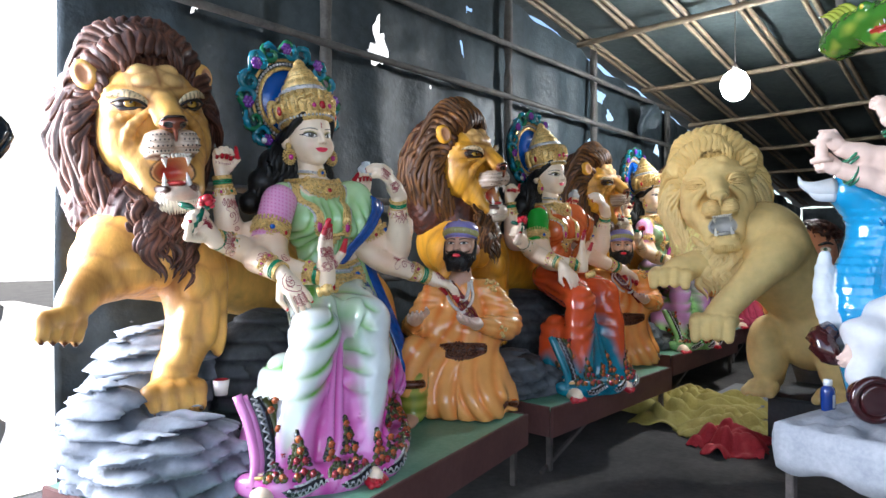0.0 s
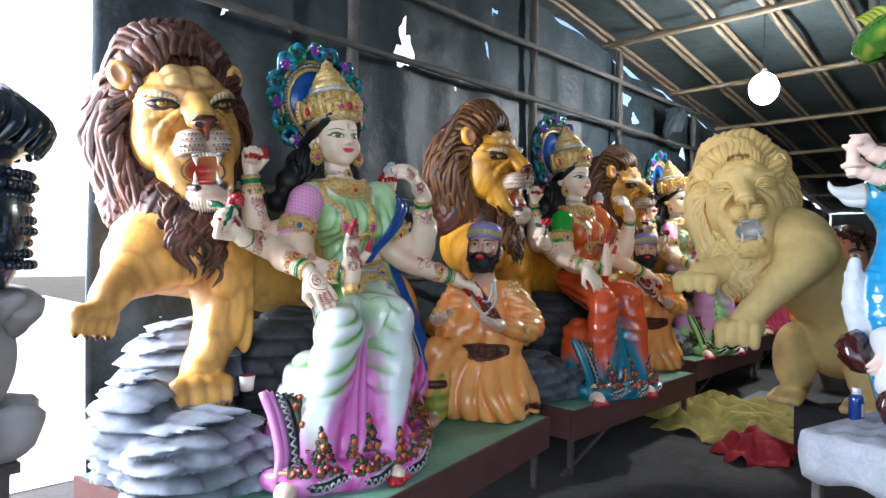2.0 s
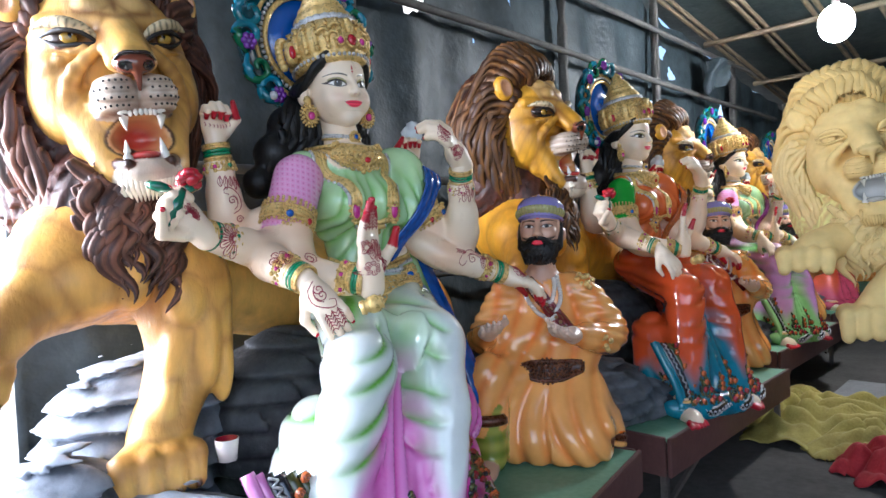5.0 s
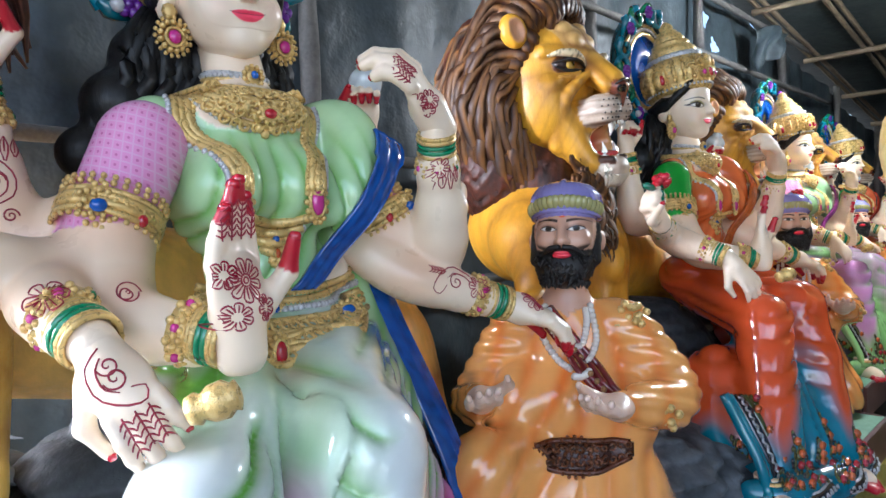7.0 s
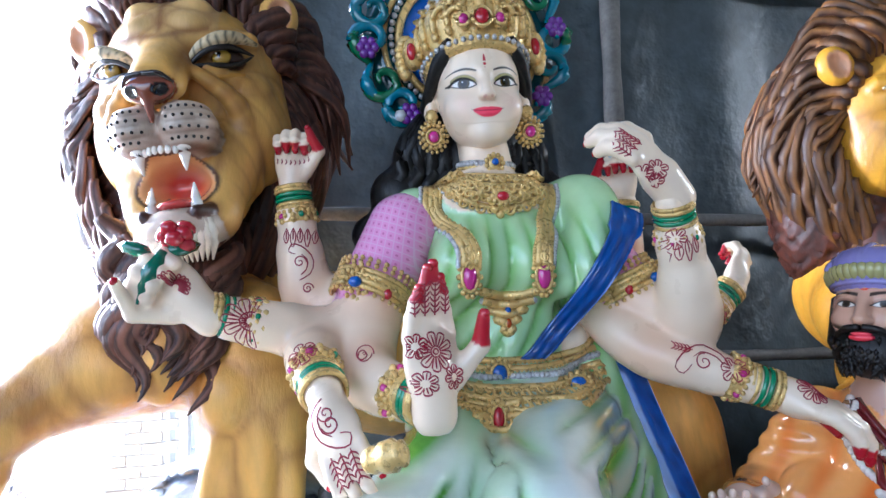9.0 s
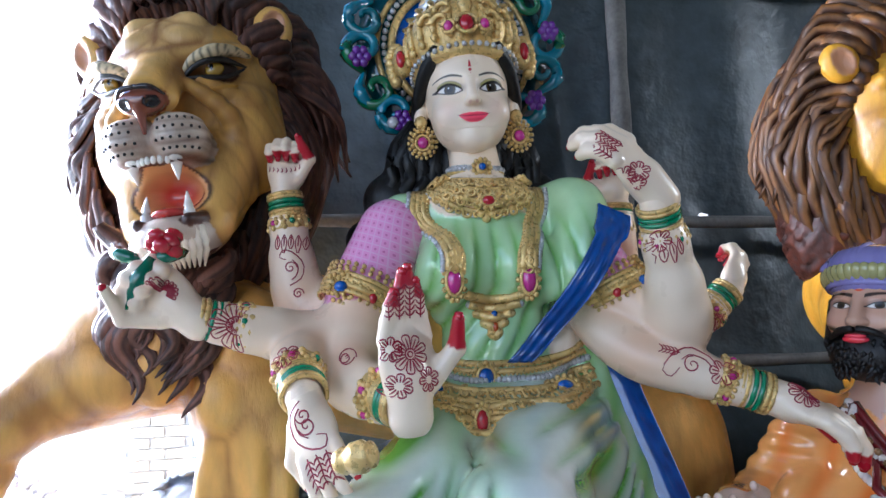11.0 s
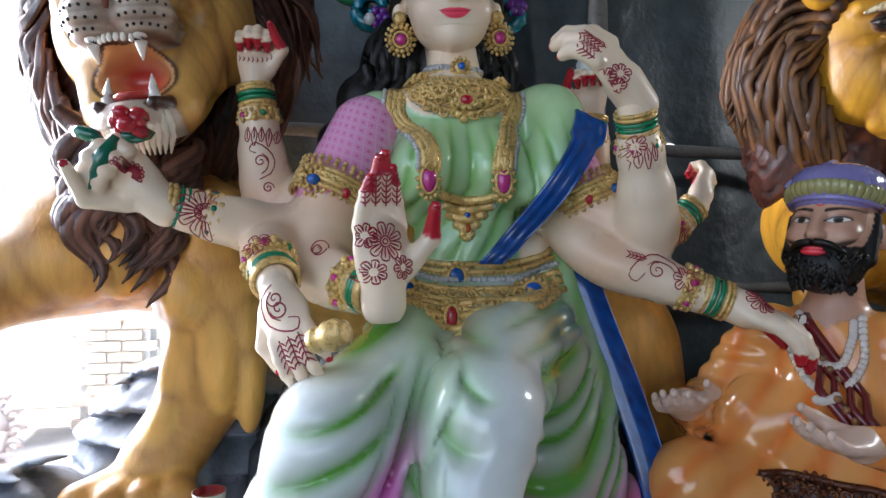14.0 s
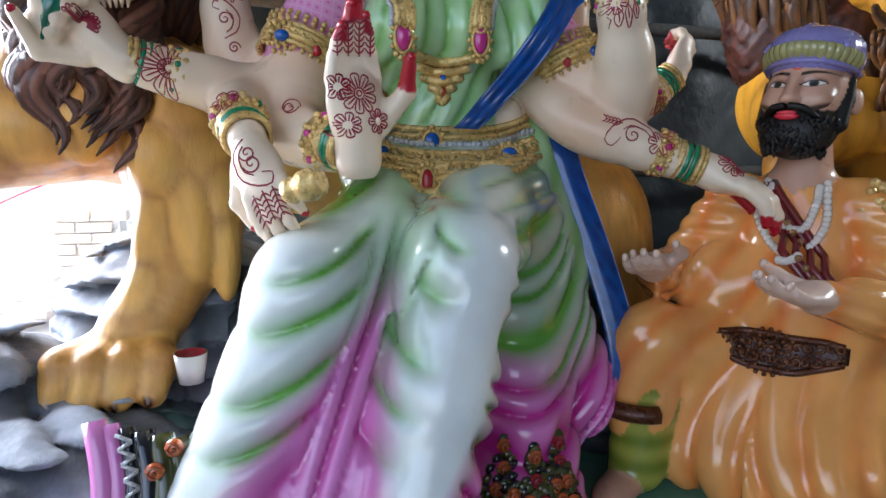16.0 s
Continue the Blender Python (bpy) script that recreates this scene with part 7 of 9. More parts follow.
def rock(step=0.0125, dim=False):
    """Painted rock in overlapping flakes under lion and goddess."""
    b = Builder()
    s = Sculpt((-1.42, -0.55, 0.40), (1.0, 1.0, 1.15), step)
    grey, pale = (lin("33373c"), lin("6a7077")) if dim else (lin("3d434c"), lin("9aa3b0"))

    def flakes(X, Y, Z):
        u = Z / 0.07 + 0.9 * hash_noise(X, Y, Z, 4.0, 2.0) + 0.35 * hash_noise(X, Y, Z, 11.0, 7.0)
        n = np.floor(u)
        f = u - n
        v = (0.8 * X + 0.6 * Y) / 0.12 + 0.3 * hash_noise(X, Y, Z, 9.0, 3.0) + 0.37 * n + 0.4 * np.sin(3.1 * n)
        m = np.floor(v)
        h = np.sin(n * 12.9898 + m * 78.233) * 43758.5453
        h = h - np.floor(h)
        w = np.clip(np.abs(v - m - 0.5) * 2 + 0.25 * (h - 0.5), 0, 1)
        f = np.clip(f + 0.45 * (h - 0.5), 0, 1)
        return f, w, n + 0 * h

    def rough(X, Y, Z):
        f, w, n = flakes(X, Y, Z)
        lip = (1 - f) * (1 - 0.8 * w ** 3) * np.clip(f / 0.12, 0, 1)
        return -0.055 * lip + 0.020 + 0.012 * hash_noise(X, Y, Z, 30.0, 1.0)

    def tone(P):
        # crevice shade painted in: pale on the flake lips, darker in the recesses
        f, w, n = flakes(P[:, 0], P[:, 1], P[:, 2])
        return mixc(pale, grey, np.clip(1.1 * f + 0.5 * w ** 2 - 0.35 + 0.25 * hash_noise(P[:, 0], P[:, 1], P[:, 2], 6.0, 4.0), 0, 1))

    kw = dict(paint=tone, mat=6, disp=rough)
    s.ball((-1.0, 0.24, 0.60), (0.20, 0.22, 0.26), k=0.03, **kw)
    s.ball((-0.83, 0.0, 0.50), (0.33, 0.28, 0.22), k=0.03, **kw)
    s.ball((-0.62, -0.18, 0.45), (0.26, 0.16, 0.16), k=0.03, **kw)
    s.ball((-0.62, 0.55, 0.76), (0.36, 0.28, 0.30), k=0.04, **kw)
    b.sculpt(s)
    # the seat behind: coursed dark blocks
    s = Sculpt((-0.5, -0.1, 0.40), (1.0, 0.95, 1.15), step)
    dark, darker = lin("3f4347"), lin("24272a")

    def course(X, Y, Z):
        u = Z / 0.085 + 0.15 * np.sin(5 * X)
        n = np.floor(u)
        v = (X + 0.5 * Y) / 0.2 + 0.5 * (n % 2)
        return np.minimum(np.abs(u - n - 0.5) * -2 + 1, 2.3 * (np.abs(v - np.floor(v) - 0.5) * -2 + 1))

    def joints(X, Y, Z):
        return 0.02 * np.clip(1 - course(X, Y, Z) / 0.35, 0, 1) + 0.010 * hash_noise(X, Y, Z, 18.0, 2.0)

    kw = dict(paint=lambda P: mixc(dark, darker, np.clip(1.2 - course(P[:, 0], P[:, 1], P[:, 2]) / 0.3, 0, 1)), mat=6, disp=joints)
    s.ball((-0.1, 0.38, 0.74), (0.42, 0.34, 0.36), k=0.05, **kw)
    s.ball((0.35, 0.40, 0.66), (0.42, 0.36, 0.34), k=0.05, **kw)
    s.ball((0.65, 0.30, 0.52), (0.26, 0.28, 0.2), k=0.05, **kw)
    b.sculpt(s)
    return b


# ---- the place ----
ground = part("ground", box((2, 0, -0.05), (400, 400, 0.1)), DIRT)
tagged(ground, "grey trodden dirt floor of the workshop shed", "floor", kind="structure")


# torn holes: along the wall, height, half width, half height
HOLES = [(2.39, 3.14, 0.10, 0.19), (3.53, 3.33, 0.02, 0.17), (3.67, 3.80, 0.05, 0.04), (6.32, 3.41, 0.16, 0.08), (6.57, 3.19, 0.09, 0.08), (6.11, 2.80, 0.05, 0.04), (8.09, 2.92, 0.09, 0.10),
         (3.07, 2.92, 0.02, 0.02), (0.79, 3.0, 0.025, 0.03), (1.64, 1.98, 0.03, 0.04), (1.73, 1.99, 0.02, 0.03), (2.25, 1.86, 0.06, 0.012), (2.45, 1.84, 0.05, 0.012), (1.9, 1.05, 0.02, 0.03), (1.92, 0.94, 0.02, 0.02), (9.2, 2.7, 0.12, 0.06)]


def tarp_wall(name, a, c, z0, z1, thick=0.012, label="dark grey tarpaulin wall with folds", holes=()):
    """A hanging tarpaulin from a to c in plan, rippled."""
    a, c = Vector((*a, 0)), Vector((*c, 0))
    L = (c - a).length
    u = (c - a) / L
    nrm = Vector((-u.y, u.x, 0))
    nx, nz = (int(L / 0.042), 90) if holes else (max(8, int(L / 0.12)), 26)
    z1f = z1 if callable(z1) else (lambda s: z1)
    bm = bmesh.new()
    rows = []
    for side in (0, 1):
        for i in range(nx + 1):
            s = L * i / nx
            col = []
            for j in range(nz + 1):
                v = j / nz
                w = 0.03 * math.sin(s * 4.1 + 1.7 * math.sin(v * 3)) + 0.018 * math.sin(s * 11 + v * 5) + 0.02 * math.sin(v * 9 + s * 1.5)
                ss, zz = s, z0 + (z1f(s) - z0) * v
                for hx, hz, rx, rz in holes:
                    du, dv = (s - hx) / rx, (zz - hz) / rz
                    q = math.hypot(du, dv)
                    t = math.atan2(dv, du)
                    edge = 1 + 0.28 * math.sin(3 * t + hx * 9) + 0.16 * math.sin(7 * t + hz * 5)
                    if 0.5 * edge < q < edge + 0.024 / min(rx, rz):
                        ss, zz = hx + du / q * edge * rx, hz + dv / q * edge * rz
                col.append(bm.verts.new(a + u * ss + nrm * (w + side * thick) + Vector((0, 0, zz))))
            rows.append(col)
    for side in (0, 1):
        o = side * (nx + 1)
        for i in range(nx):
            for j in range(nz):
                q = (rows[o + i][j], rows[o + i + 1][j], rows[o + i + 1][j + 1], rows[o + i][j + 1])
                mid = (q[0].co + q[1].co + q[2].co + q[3].co) / 4 - a
                sx, sz = mid.dot(u), mid.z
                torn = False
                for hx, hz, rx, rz in holes:
                    du, dv = (sx - hx) / rx, (sz - hz) / rz
                    t = math.atan2(dv, du)
                    torn |= math.hypot(du, dv) < 0.97 * (1 + 0.28 * math.sin(3 * t + hx * 9) + 0.16 * math.sin(7 * t + hz * 5))
                if torn:
                    continue
                bm.faces.new(q if side == 0 else q[::-1])
    for j in range(nz):
        bm.faces.new((rows[0][j], rows[0][j + 1], rows[nx + 1][j + 1], rows[nx + 1][j]))
        bm.faces.new((rows[nx][j + 1], rows[nx][j], rows[2 * nx + 1][j], rows[2 * nx + 1][j + 1]))
    ob = smooth_all(part(name, bm, TARP))
    return tagged(ob, label, "wall", kind="structure")


roof_z = lambda x: 4.09 - 0.134 * (x - 3.7)
tarp_wall("wall_back", (-0.85, 1.38), (16, 1.38), 0.0, lambda s: roof_z(s - 0.85) - 0.05 - 0.05 * max(0.0, math.sin(s * 2.3)), holes=HOLES)
tarp_wall("wall_right", (16, 1.38), (16, -6.0), 0.0, lambda s: roof_z(16))
# unseen wall, run on leftwards to keep front sky light off the right side
tarp_wall("wall_front", (16, -6.0), (-0.6, -6.0), 0.0, lambda s: roof_z(16 - s))

bm = bmesh.new()
nx, ny = 60, 24
for top in (0, 1):
    grid = []
    for i in range(nx + 1):
        col = []
        for j in range(ny + 1):
            x, y = -5.5 + 21.8 * i / nx, 1.55 - 7.75 * j / ny
            sag = 0.035 * math.sin(x * 5.2) * math.sin(y * 3.1) + 0.02 * math.sin(x * 2.3 + y * 7)
            col.append(bm.verts.new((x, y, roof_z(x) + 0.09 + sag + 0.02 * top)))
        grid.append(col)
    for i in range(nx):
        for j in range(ny):
            q = (grid[i][j], grid[i + 1][j], grid[i + 1][j + 1], grid[i][j + 1])
            bm.faces.new(q if top else q[::-1])
tagged(smooth_all(part("ceiling", bm, ROOFTARP)), "dark tarpaulin roof sheet over bamboo", "roof", kind="structure")


def pole(name, a, c, r, material, label, category="pole", group=""):
    b = Builder()
    a, c = np.array(a, dtype=float), np.array(c, dtype=float)
    n = max(6, int(np.linalg.norm(c - a) / 0.18))
    t = np.linspace(0, 1, n)
    P = a + (c - a) * t[:, None] + 0.008 * np.stack([np.sin(t * 9 + a[0] * 5), np.cos(t * 7 + a[1] * 3), np.sin(t * 11 + a[2])], 1)
    b.tube(P, r * (1 + 0.10 * np.cos(np.arange(n) * 2.1 + a[0])), (0.3, 0.3, 0.3), 0, 9)
    me = b.mesh(name)
    me.materials.clear()
    me.materials.append(material)
    ob = new(name, me)
    return tagged(ob, label, category, group)


for x in (0.93, 3.27, 5.05, 7.3, 9.6, 12):
    pole("post", (x, 1.27, 0), (x + 0.02, 1.27, roof_z(x)), 0.045, POLE, "weathered grey wooden post against the tarpaulin wall", "post", "posts along the wall")
for z, x0, x1 in ((2.98, -0.85, 9), (1.82, -0.85, 9), (1.19, -0.85, 9), (3.52, 1.5, 9)):
    pole("wall_rail", (x0, 1.21, z), (x1, 1.21, z - 0.02), 0.028, POLE, "grey bamboo rail lashed across the tarpaulin wall", "rail", "rails along the wall")
for i in range(13):
    y = 1.2 - 0.58 * i
    for o in (-0.035, 0.035):
        pole("roof_purlin", (-5, y + o, roof_z(-5)), (15.5, y + o * 1.4, roof_z(15.5)), 0.026, BAMBOO, "long split bamboo roof purlin under the tarpaulin", "bamboo pole", "bamboo roof poles")
for i in range(11):
    x = -4 + 1.75 * i
    pole("roof_beam", (x, 1.3, roof_z(x) - 0.06), (x + 0.1, -5.9, roof_z(x) - 0.06), 0.034, BAMBOO, "bamboo roof beam across the shed", "bamboo pole", "bamboo roof beams")


def platform(name_label, x0, x1, y0, y1, m):
    root = tagged(new("display_platform"), name_label, "platform", "statue platforms")
    root.matrix_world = m
    part("top_board", box(((x0 + x1) / 2, (y0 + y1) / 2, 0.41), (x1 - x0, y1 - y0, 0.02), bevel=0.004), GREEN, root, "green painted top")
    part("front_board", box(((x0 + x1) / 2, y0 - 0.008, 0.33), (x1 - x0 + 0.016, 0.02, 0.19), bevel=0.004), BROWN, root)
    for x in (x0, x1):
        part("side_board", box((x, (y0 + y1) / 2 + 0.005, 0.33), (0.02, y1 - y0 - 0.012, 0.19), bevel=0.004), BROWN, root)
    for x in (x0 + 0.06, x1 - 0.06):
        for y in (y0 + 0.05, y1 - 0.05):
            part("leg", box((x, y, 0.17), (0.035, 0.035, 0.34), bevel=0.004), STEEL, root)
    b = box((0, 0, 0), (0.9, 0.02, 0.025))
    bmesh.ops.transform(b, matrix=Matrix.Translation((x0 + 0.4, y0 + 0.06, 0.16)) @ Matrix.Rotation(radians(-20), 4, 'Y'), verts=b.verts)
    part("brace", b, STEEL, root)
    return root


LION_GOLD, MANE = lin("fac468"), lin("5a2c20")
PAL1 = dict(blouse=lin("c3e8b2"), crease=lin("74bb4a"), skirt=lin("eef4f2"), skirt2=lin("ee8fd4"), low=lin("d6309f"), sleeve=lin("ee9fcf"), border=C_BLUE)
PAL2 = dict(blouse=lin("e8743a"), crease=lin("c44a1c"), skirt=lin("e2582c"), skirt2=lin("0f7f96"), low=lin("0a5a70"), sleeve_mat=0, sleeve=lin("22a636"), border=lin("d96a2c"))
PAL3 = dict(blouse=lin("a9cf9c"), crease=lin("6fa35a"), skirt=lin("c98cc6"), skirt2=lin("8fc27a"), low=lin("5c8f4c"), sleeve=lin("d58cc0"), border=lin("b04a9a"))
PAL4 = dict(blouse=lin("d8683c"), crease=lin("b0481e"), skirt=lin("d8583a"), skirt2=lin("c8506a"), low=lin("a0304a"), sleeve_mat=0, sleeve=lin("3fae58"), border=lin("c8402c"))
BASE = Vector((-0.1, -0.1, 0.42))


def goddess_at(dx, dy, pal, label, **kw):
    ob = goddess(pal, **kw).finish("goddess_statue", tuple(BASE), label, "statue", "goddess statues")
    ob.location = BASE + Vector((dx, dy, 0))
    return ob


goddess_at(0, 0, PAL1, "seated goddess statue in green and pink sari, hennaed arms, gold crown", step=0.0080, fine=0.0042, lod=0.8)
goddess_at(2.38, 0.0, PAL2, "seated goddess statue in orange and teal sari, green sleeves", step=0.014, fine=0.0065, henna=False, lod=0.6)
goddess_at(4.80, 0.22, PAL3, "seated goddess statue in pink and green sari, gold crown", step=0.020, fine=0.010, henna=False, lod=0.5)
goddess_at(7.2, 0.4, PAL4, "seated goddess statue in red sari with green sleeves", step=0.026, fine=0.013, henna=False, lod=0.42)
LION_BASE = Vector((-0.7, 0.3, 0.7))
l1 = lion(LION_GOLD, MANE, 0.011, 0.0055, turn=-3, yaw=-6, tip_c=lin("a06a52")).finish("lion_statue", tuple(LION_BASE), "golden roaring lion statue with brown mane, one paw raised", "lion statue", "lion statues")
l2 = lion(lin("f0b034"), lin("5a2a18"), 0.020, 0.0075, turn=6, lod=0.7, tip_c=lin("ac7430")).finish("lion_statue", tuple(LION_BASE), "golden lion statue, head turned aside, dark brown mane", "lion statue", "lion statues")
l2.location = LION_BASE + Vector((2.33, 0.01, 0.04))
d1 = devotee(0.009, 0.006, 0.9).finish("devotee_statue", (0, 0, 0), "kneeling bearded man statue in orange robe and lavender cap", "statue", "devotee statues")
d1.matrix_world = pose(0.945, -0.08, 0.42, 0, 0, -53)
d2 = devotee(0.015, 0.010, 0.6).finish("devotee_statue", (0, 0, 0), "kneeling bearded man statue in orange robe and lavender cap", "statue", "devotee statues")
r1 = rock().finish("rock_base", (-0.3, 0.2, 0.42), "grey painted plaster rock in layered flakes", "rock base", "rock bases")
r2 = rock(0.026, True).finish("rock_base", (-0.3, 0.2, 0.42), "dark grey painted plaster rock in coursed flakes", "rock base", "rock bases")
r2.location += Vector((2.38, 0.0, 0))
platform("brown and green wooden platform carrying painted statues", -1.10, 1.03, -0.635, 0.62, pose(0, 0, 0, 0, 0, 10.7))
d2.matrix_world = pose(0.82 + 2.38, -0.02, 0.42, 0, 0, -45)
SPOTS = ((2.38, 0.0), (4.80, 0.22), (7.2, 0.4), (9.6, 0.6))
for k, (dx, dy) in enumerate(SPOTS):
    if k:
        copy_thing(l2, Matrix.Translation(l2.location + Vector((dx - 2.38, dy, 0))))
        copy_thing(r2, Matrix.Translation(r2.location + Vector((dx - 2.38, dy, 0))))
        copy_thing(d2, pose(0.82 + dx, dy - 0.02, 0.42, 0, 0, -45))
    platform("brown and green wooden platform carrying painted statues", -1.02, 0.82, -0.47, 0.85, pose(dx, dy, 0, 0, 0, 0))


# ---- across the aisle: cream lion, table, white statue with a peacock ----
CREAM = lin("f4d38c")


def rearing_lion():
    """An unpainted cream lion rising on its hind legs."""
    b = Builder()
    s = Sculpt((2.1, -2.0, 0.3), (3.9, -0.6, 1.95), 0.013)
    kw = dict(paint=CREAM, mat=5)
    s.ball((2.98, -1.20, 1.42), (0.28, 0.31, 0.34), k=0.08, **kw)
    s.limb((2.98, -1.26, 1.44), (3.30, -1.48, 0.98), 0.30, 0.22, k=0.1, **kw)
    s.ball((3.34, -1.50, 0.78), (0.27, 0.25, 0.27), k=0.07, **kw)
    for y in (-1.24, -1.70):
        s.ball((3.20, y, 0.72), (0.22, 0.14, 0.20), k=0.04, **kw)
        s.chain([(3.22, y, 0.68), (3.10, y - 0.02, 0.56), (3.26, y, 0.45), (3.06, y, 0.40)], [0.16, 0.12, 0.085, 0.075], CREAM, 5, 0.03, 9)
        for i in range(4):
            o = (i - 1.5) * 0.046
            s.limb((3.06, y + o, 0.40), (2.92, y + o * 1.2, 0.375), 0.045, 0.034, CREAM, 5, 0.010)
    # forelegs: upper arm, forearm, wrist, spread toes
    s.chain([(2.84, -1.00, 1.40), (2.68, -0.98, 1.33), (2.52, -0.90, 1.30), (2.40, -0.83, 1.26)], [0.17, 0.115, 0.085, 0.085], CREAM, 5, 0.04, 8)
    s.chain([(2.84, -1.42, 1.44), (2.66, -1.36, 1.30), (2.50, -1.24, 1.12), (2.40, -1.13, 0.97)], [0.18, 0.125, 0.088, 0.085], CREAM, 5, 0.04, 8)
    s.ball((2.74, -1.45, 1.38), (0.11, 0.09, 0.15), CREAM, 5, 0.015, turn=(0, 35, 0))
    for c, dn in (((2.38, -0.82, 1.25), -0.065), ((2.38, -1.11, 0.94), -0.10)):
        for i in range(4):
            o = (i - 1.5) * 0.070
            x, y, z = c[0] + 0.42 * o, c[1] - 0.9 * o, c[2] - 0.012 * abs(i - 1.5)
            s.chain([(x + 0.02, y, z + 0.01), (x - 0.075, y - 0.02, z + 0.005), (x - 0.095, y - 0.025, z + dn)], [0.056, 0.044, 0.032], CREAM, 5, 0.003)
    for c, r, t in (((3.00, -1.53, 1.30), (0.13, 0.05, 0.055), (0, 35, 0)), ((3.04, -1.55, 1.20), (0.12, 0.05, 0.05), (0, 35, 0)), ((3.10, -1.56, 1.10), (0.11, 0.05, 0.045), (0, 35, 0)), ((3.16, -1.74, 0.76), (0.13, 0.05, 0.17), (0, 20, 0)), ((2.58, -1.33, 1.20), (0.05, 0.04, 0.13), (0, 40, 0))):
        s.ball(c, r, CREAM, 5, 0.014, turn=t)
    b.sculpt(s)
    m = Matrix.Translation((2.62, -1.03, 1.90)) @ Matrix.Rotation(radians(-68), 4, 'Z') @ Matrix.Scale(1.02, 4) @ Matrix.Translation((0.775, -0.25, -2.08))
    lion_mane(b, CREAM, 5, m, 0.013, seed=3, tip_c=lin("f6dfa4"))
    lion_head(b, CREAM, CREAM, CREAM, CREAM, 0.007, False, 5, m, 0.0, lin("e8c070"))
    return b


rearing_lion().finish("lion_statue", (3.15, -1.4, 0.34), "unpainted cream plaster lion statue rearing with both paws raised", "lion statue")
# added plinth for the lion, coloured as dark as the gloom behind it
DARKPLINTH = plain("gloom_dark_plinth", (0.02, 0.02, 0.022), (0.05, 0.05, 0.052), 5, 0.7, 0.4, 15)
tagged(part("low_plinth", box((3.42, -1.62, 0.165), (0.75, 0.7, 0.33), bevel=0.02), DARKPLINTH), "added low block under the cream lion, dark to match the gloom", "plinth")

WHITECLOTH = plain("white_plaster_cloth", (0.26, 0.29, 0.33), (0.46, 0.48, 0.52), 5, 0.8, 0.5, 18)
table = tagged(new("work_table"), "white plaster-smeared work table with steel legs", "table")
TM = pose(1.256, -1.79, 0, 0, 0, -14)
table.matrix_world = TM
bm = bmesh.new()
nx, ny = 40, 36
grid = [[bm.verts.new((1.5 * i / nx, -1.3 * j / ny, 0.585 + (0.012 * math.sin(i * 1.1 + 2 * math.sin(j * 0.7)) + 0.012 * math.sin(j * 1.7 + i * 0.5)) * min(1, i / 2, j / 2))) for j in range(ny + 1)] for i in range(nx + 1)]
for i in range(nx):
    for j in range(ny):
        bm.faces.new((grid[i][j], grid[i][j + 1], grid[i + 1][j + 1], grid[i + 1][j]))
edge = [grid[i][0] for i in range(nx + 1)], [grid[0][j] for j in range(ny + 1)]
for e, out in zip(edge, (Vector((0, 1, 0)), Vector((-1, 0, 0)))):
    prev = e
    for k in range(1, 5):
        cur = [bm.verts.new((v.co.x + out.x * 0.012 * math.sin(k), v.co.y + out.y * 0.012 * math.sin(k), 0.585 - k * 0.05 - (0.02 * math.sin(7 * n_) if k == 4 else 0))) for n_, v in enumerate(e)]
        for n_ in range(len(e) - 1):
            bm.faces.new((prev[n_], prev[n_ + 1], cur[n_ + 1], cur[n_]))
        prev = cur
bmesh.ops.recalc_face_normals(bm, faces=bm.faces)
cloth = smooth_all(part("cover", bm, WHITECLOTH, table, "white smeared cloth cover"))
sol = cloth.modifiers.new("thick", 'SOLIDIFY')
sol.thickness = 0.012
part("board", box((0.75, -0.65, 0.545), (1.44, 1.24, 0.03)), BROWN, table)
for x in (0.04, 1.42):
    for y in (-0.05, -1.24):
        part("leg", box((x, y, 0.265), (0.04, 0.04, 0.53), bevel=0.004), STEEL, table)

b = Builder()
lathe(b, [(0.0, 0.0), (0.03, 0.0), (0.034, 0.006), (0.034, 0.10), (0.031, 0.115), (0.018, 0.128), (0.018, 0.13)], lin("12357e"), 0, 24)
bottle = tagged(new("paint_bottle"), "small blue plastic paint bottle with white cap on table", "bottle")
bottle.location = (1.64, -1.93, 0.60)
body = new("body", b.mesh("bottle_body"))
body.parent = bottle
b = Builder()
lathe(b, [(0.0, 0.16), (0.018, 0.16), (0.021, 0.156), (0.021, 0.128), (0.0, 0.128)], C_WHITE, 0, 24, 12, 0.02)
cap = tagged(new("cap", b.mesh("bottle_cap")), "white screw cap")
cap.parent = bottle
b = Builder()
th = np.linspace(-2.3, -0.9, 8)
v = np.vstack([np.stack([0.0348 * np.cos(th), 0.0348 * np.sin(th), np.full(8, z)], 1) for z in (0.02, 0.085)])
b.add(v, lin("c9d3df"), [(i, i + 1, i + 9, i + 8) for i in range(7)], 0)
lab = new("label", b.mesh("bottle_label"))
lab.parent = bottle


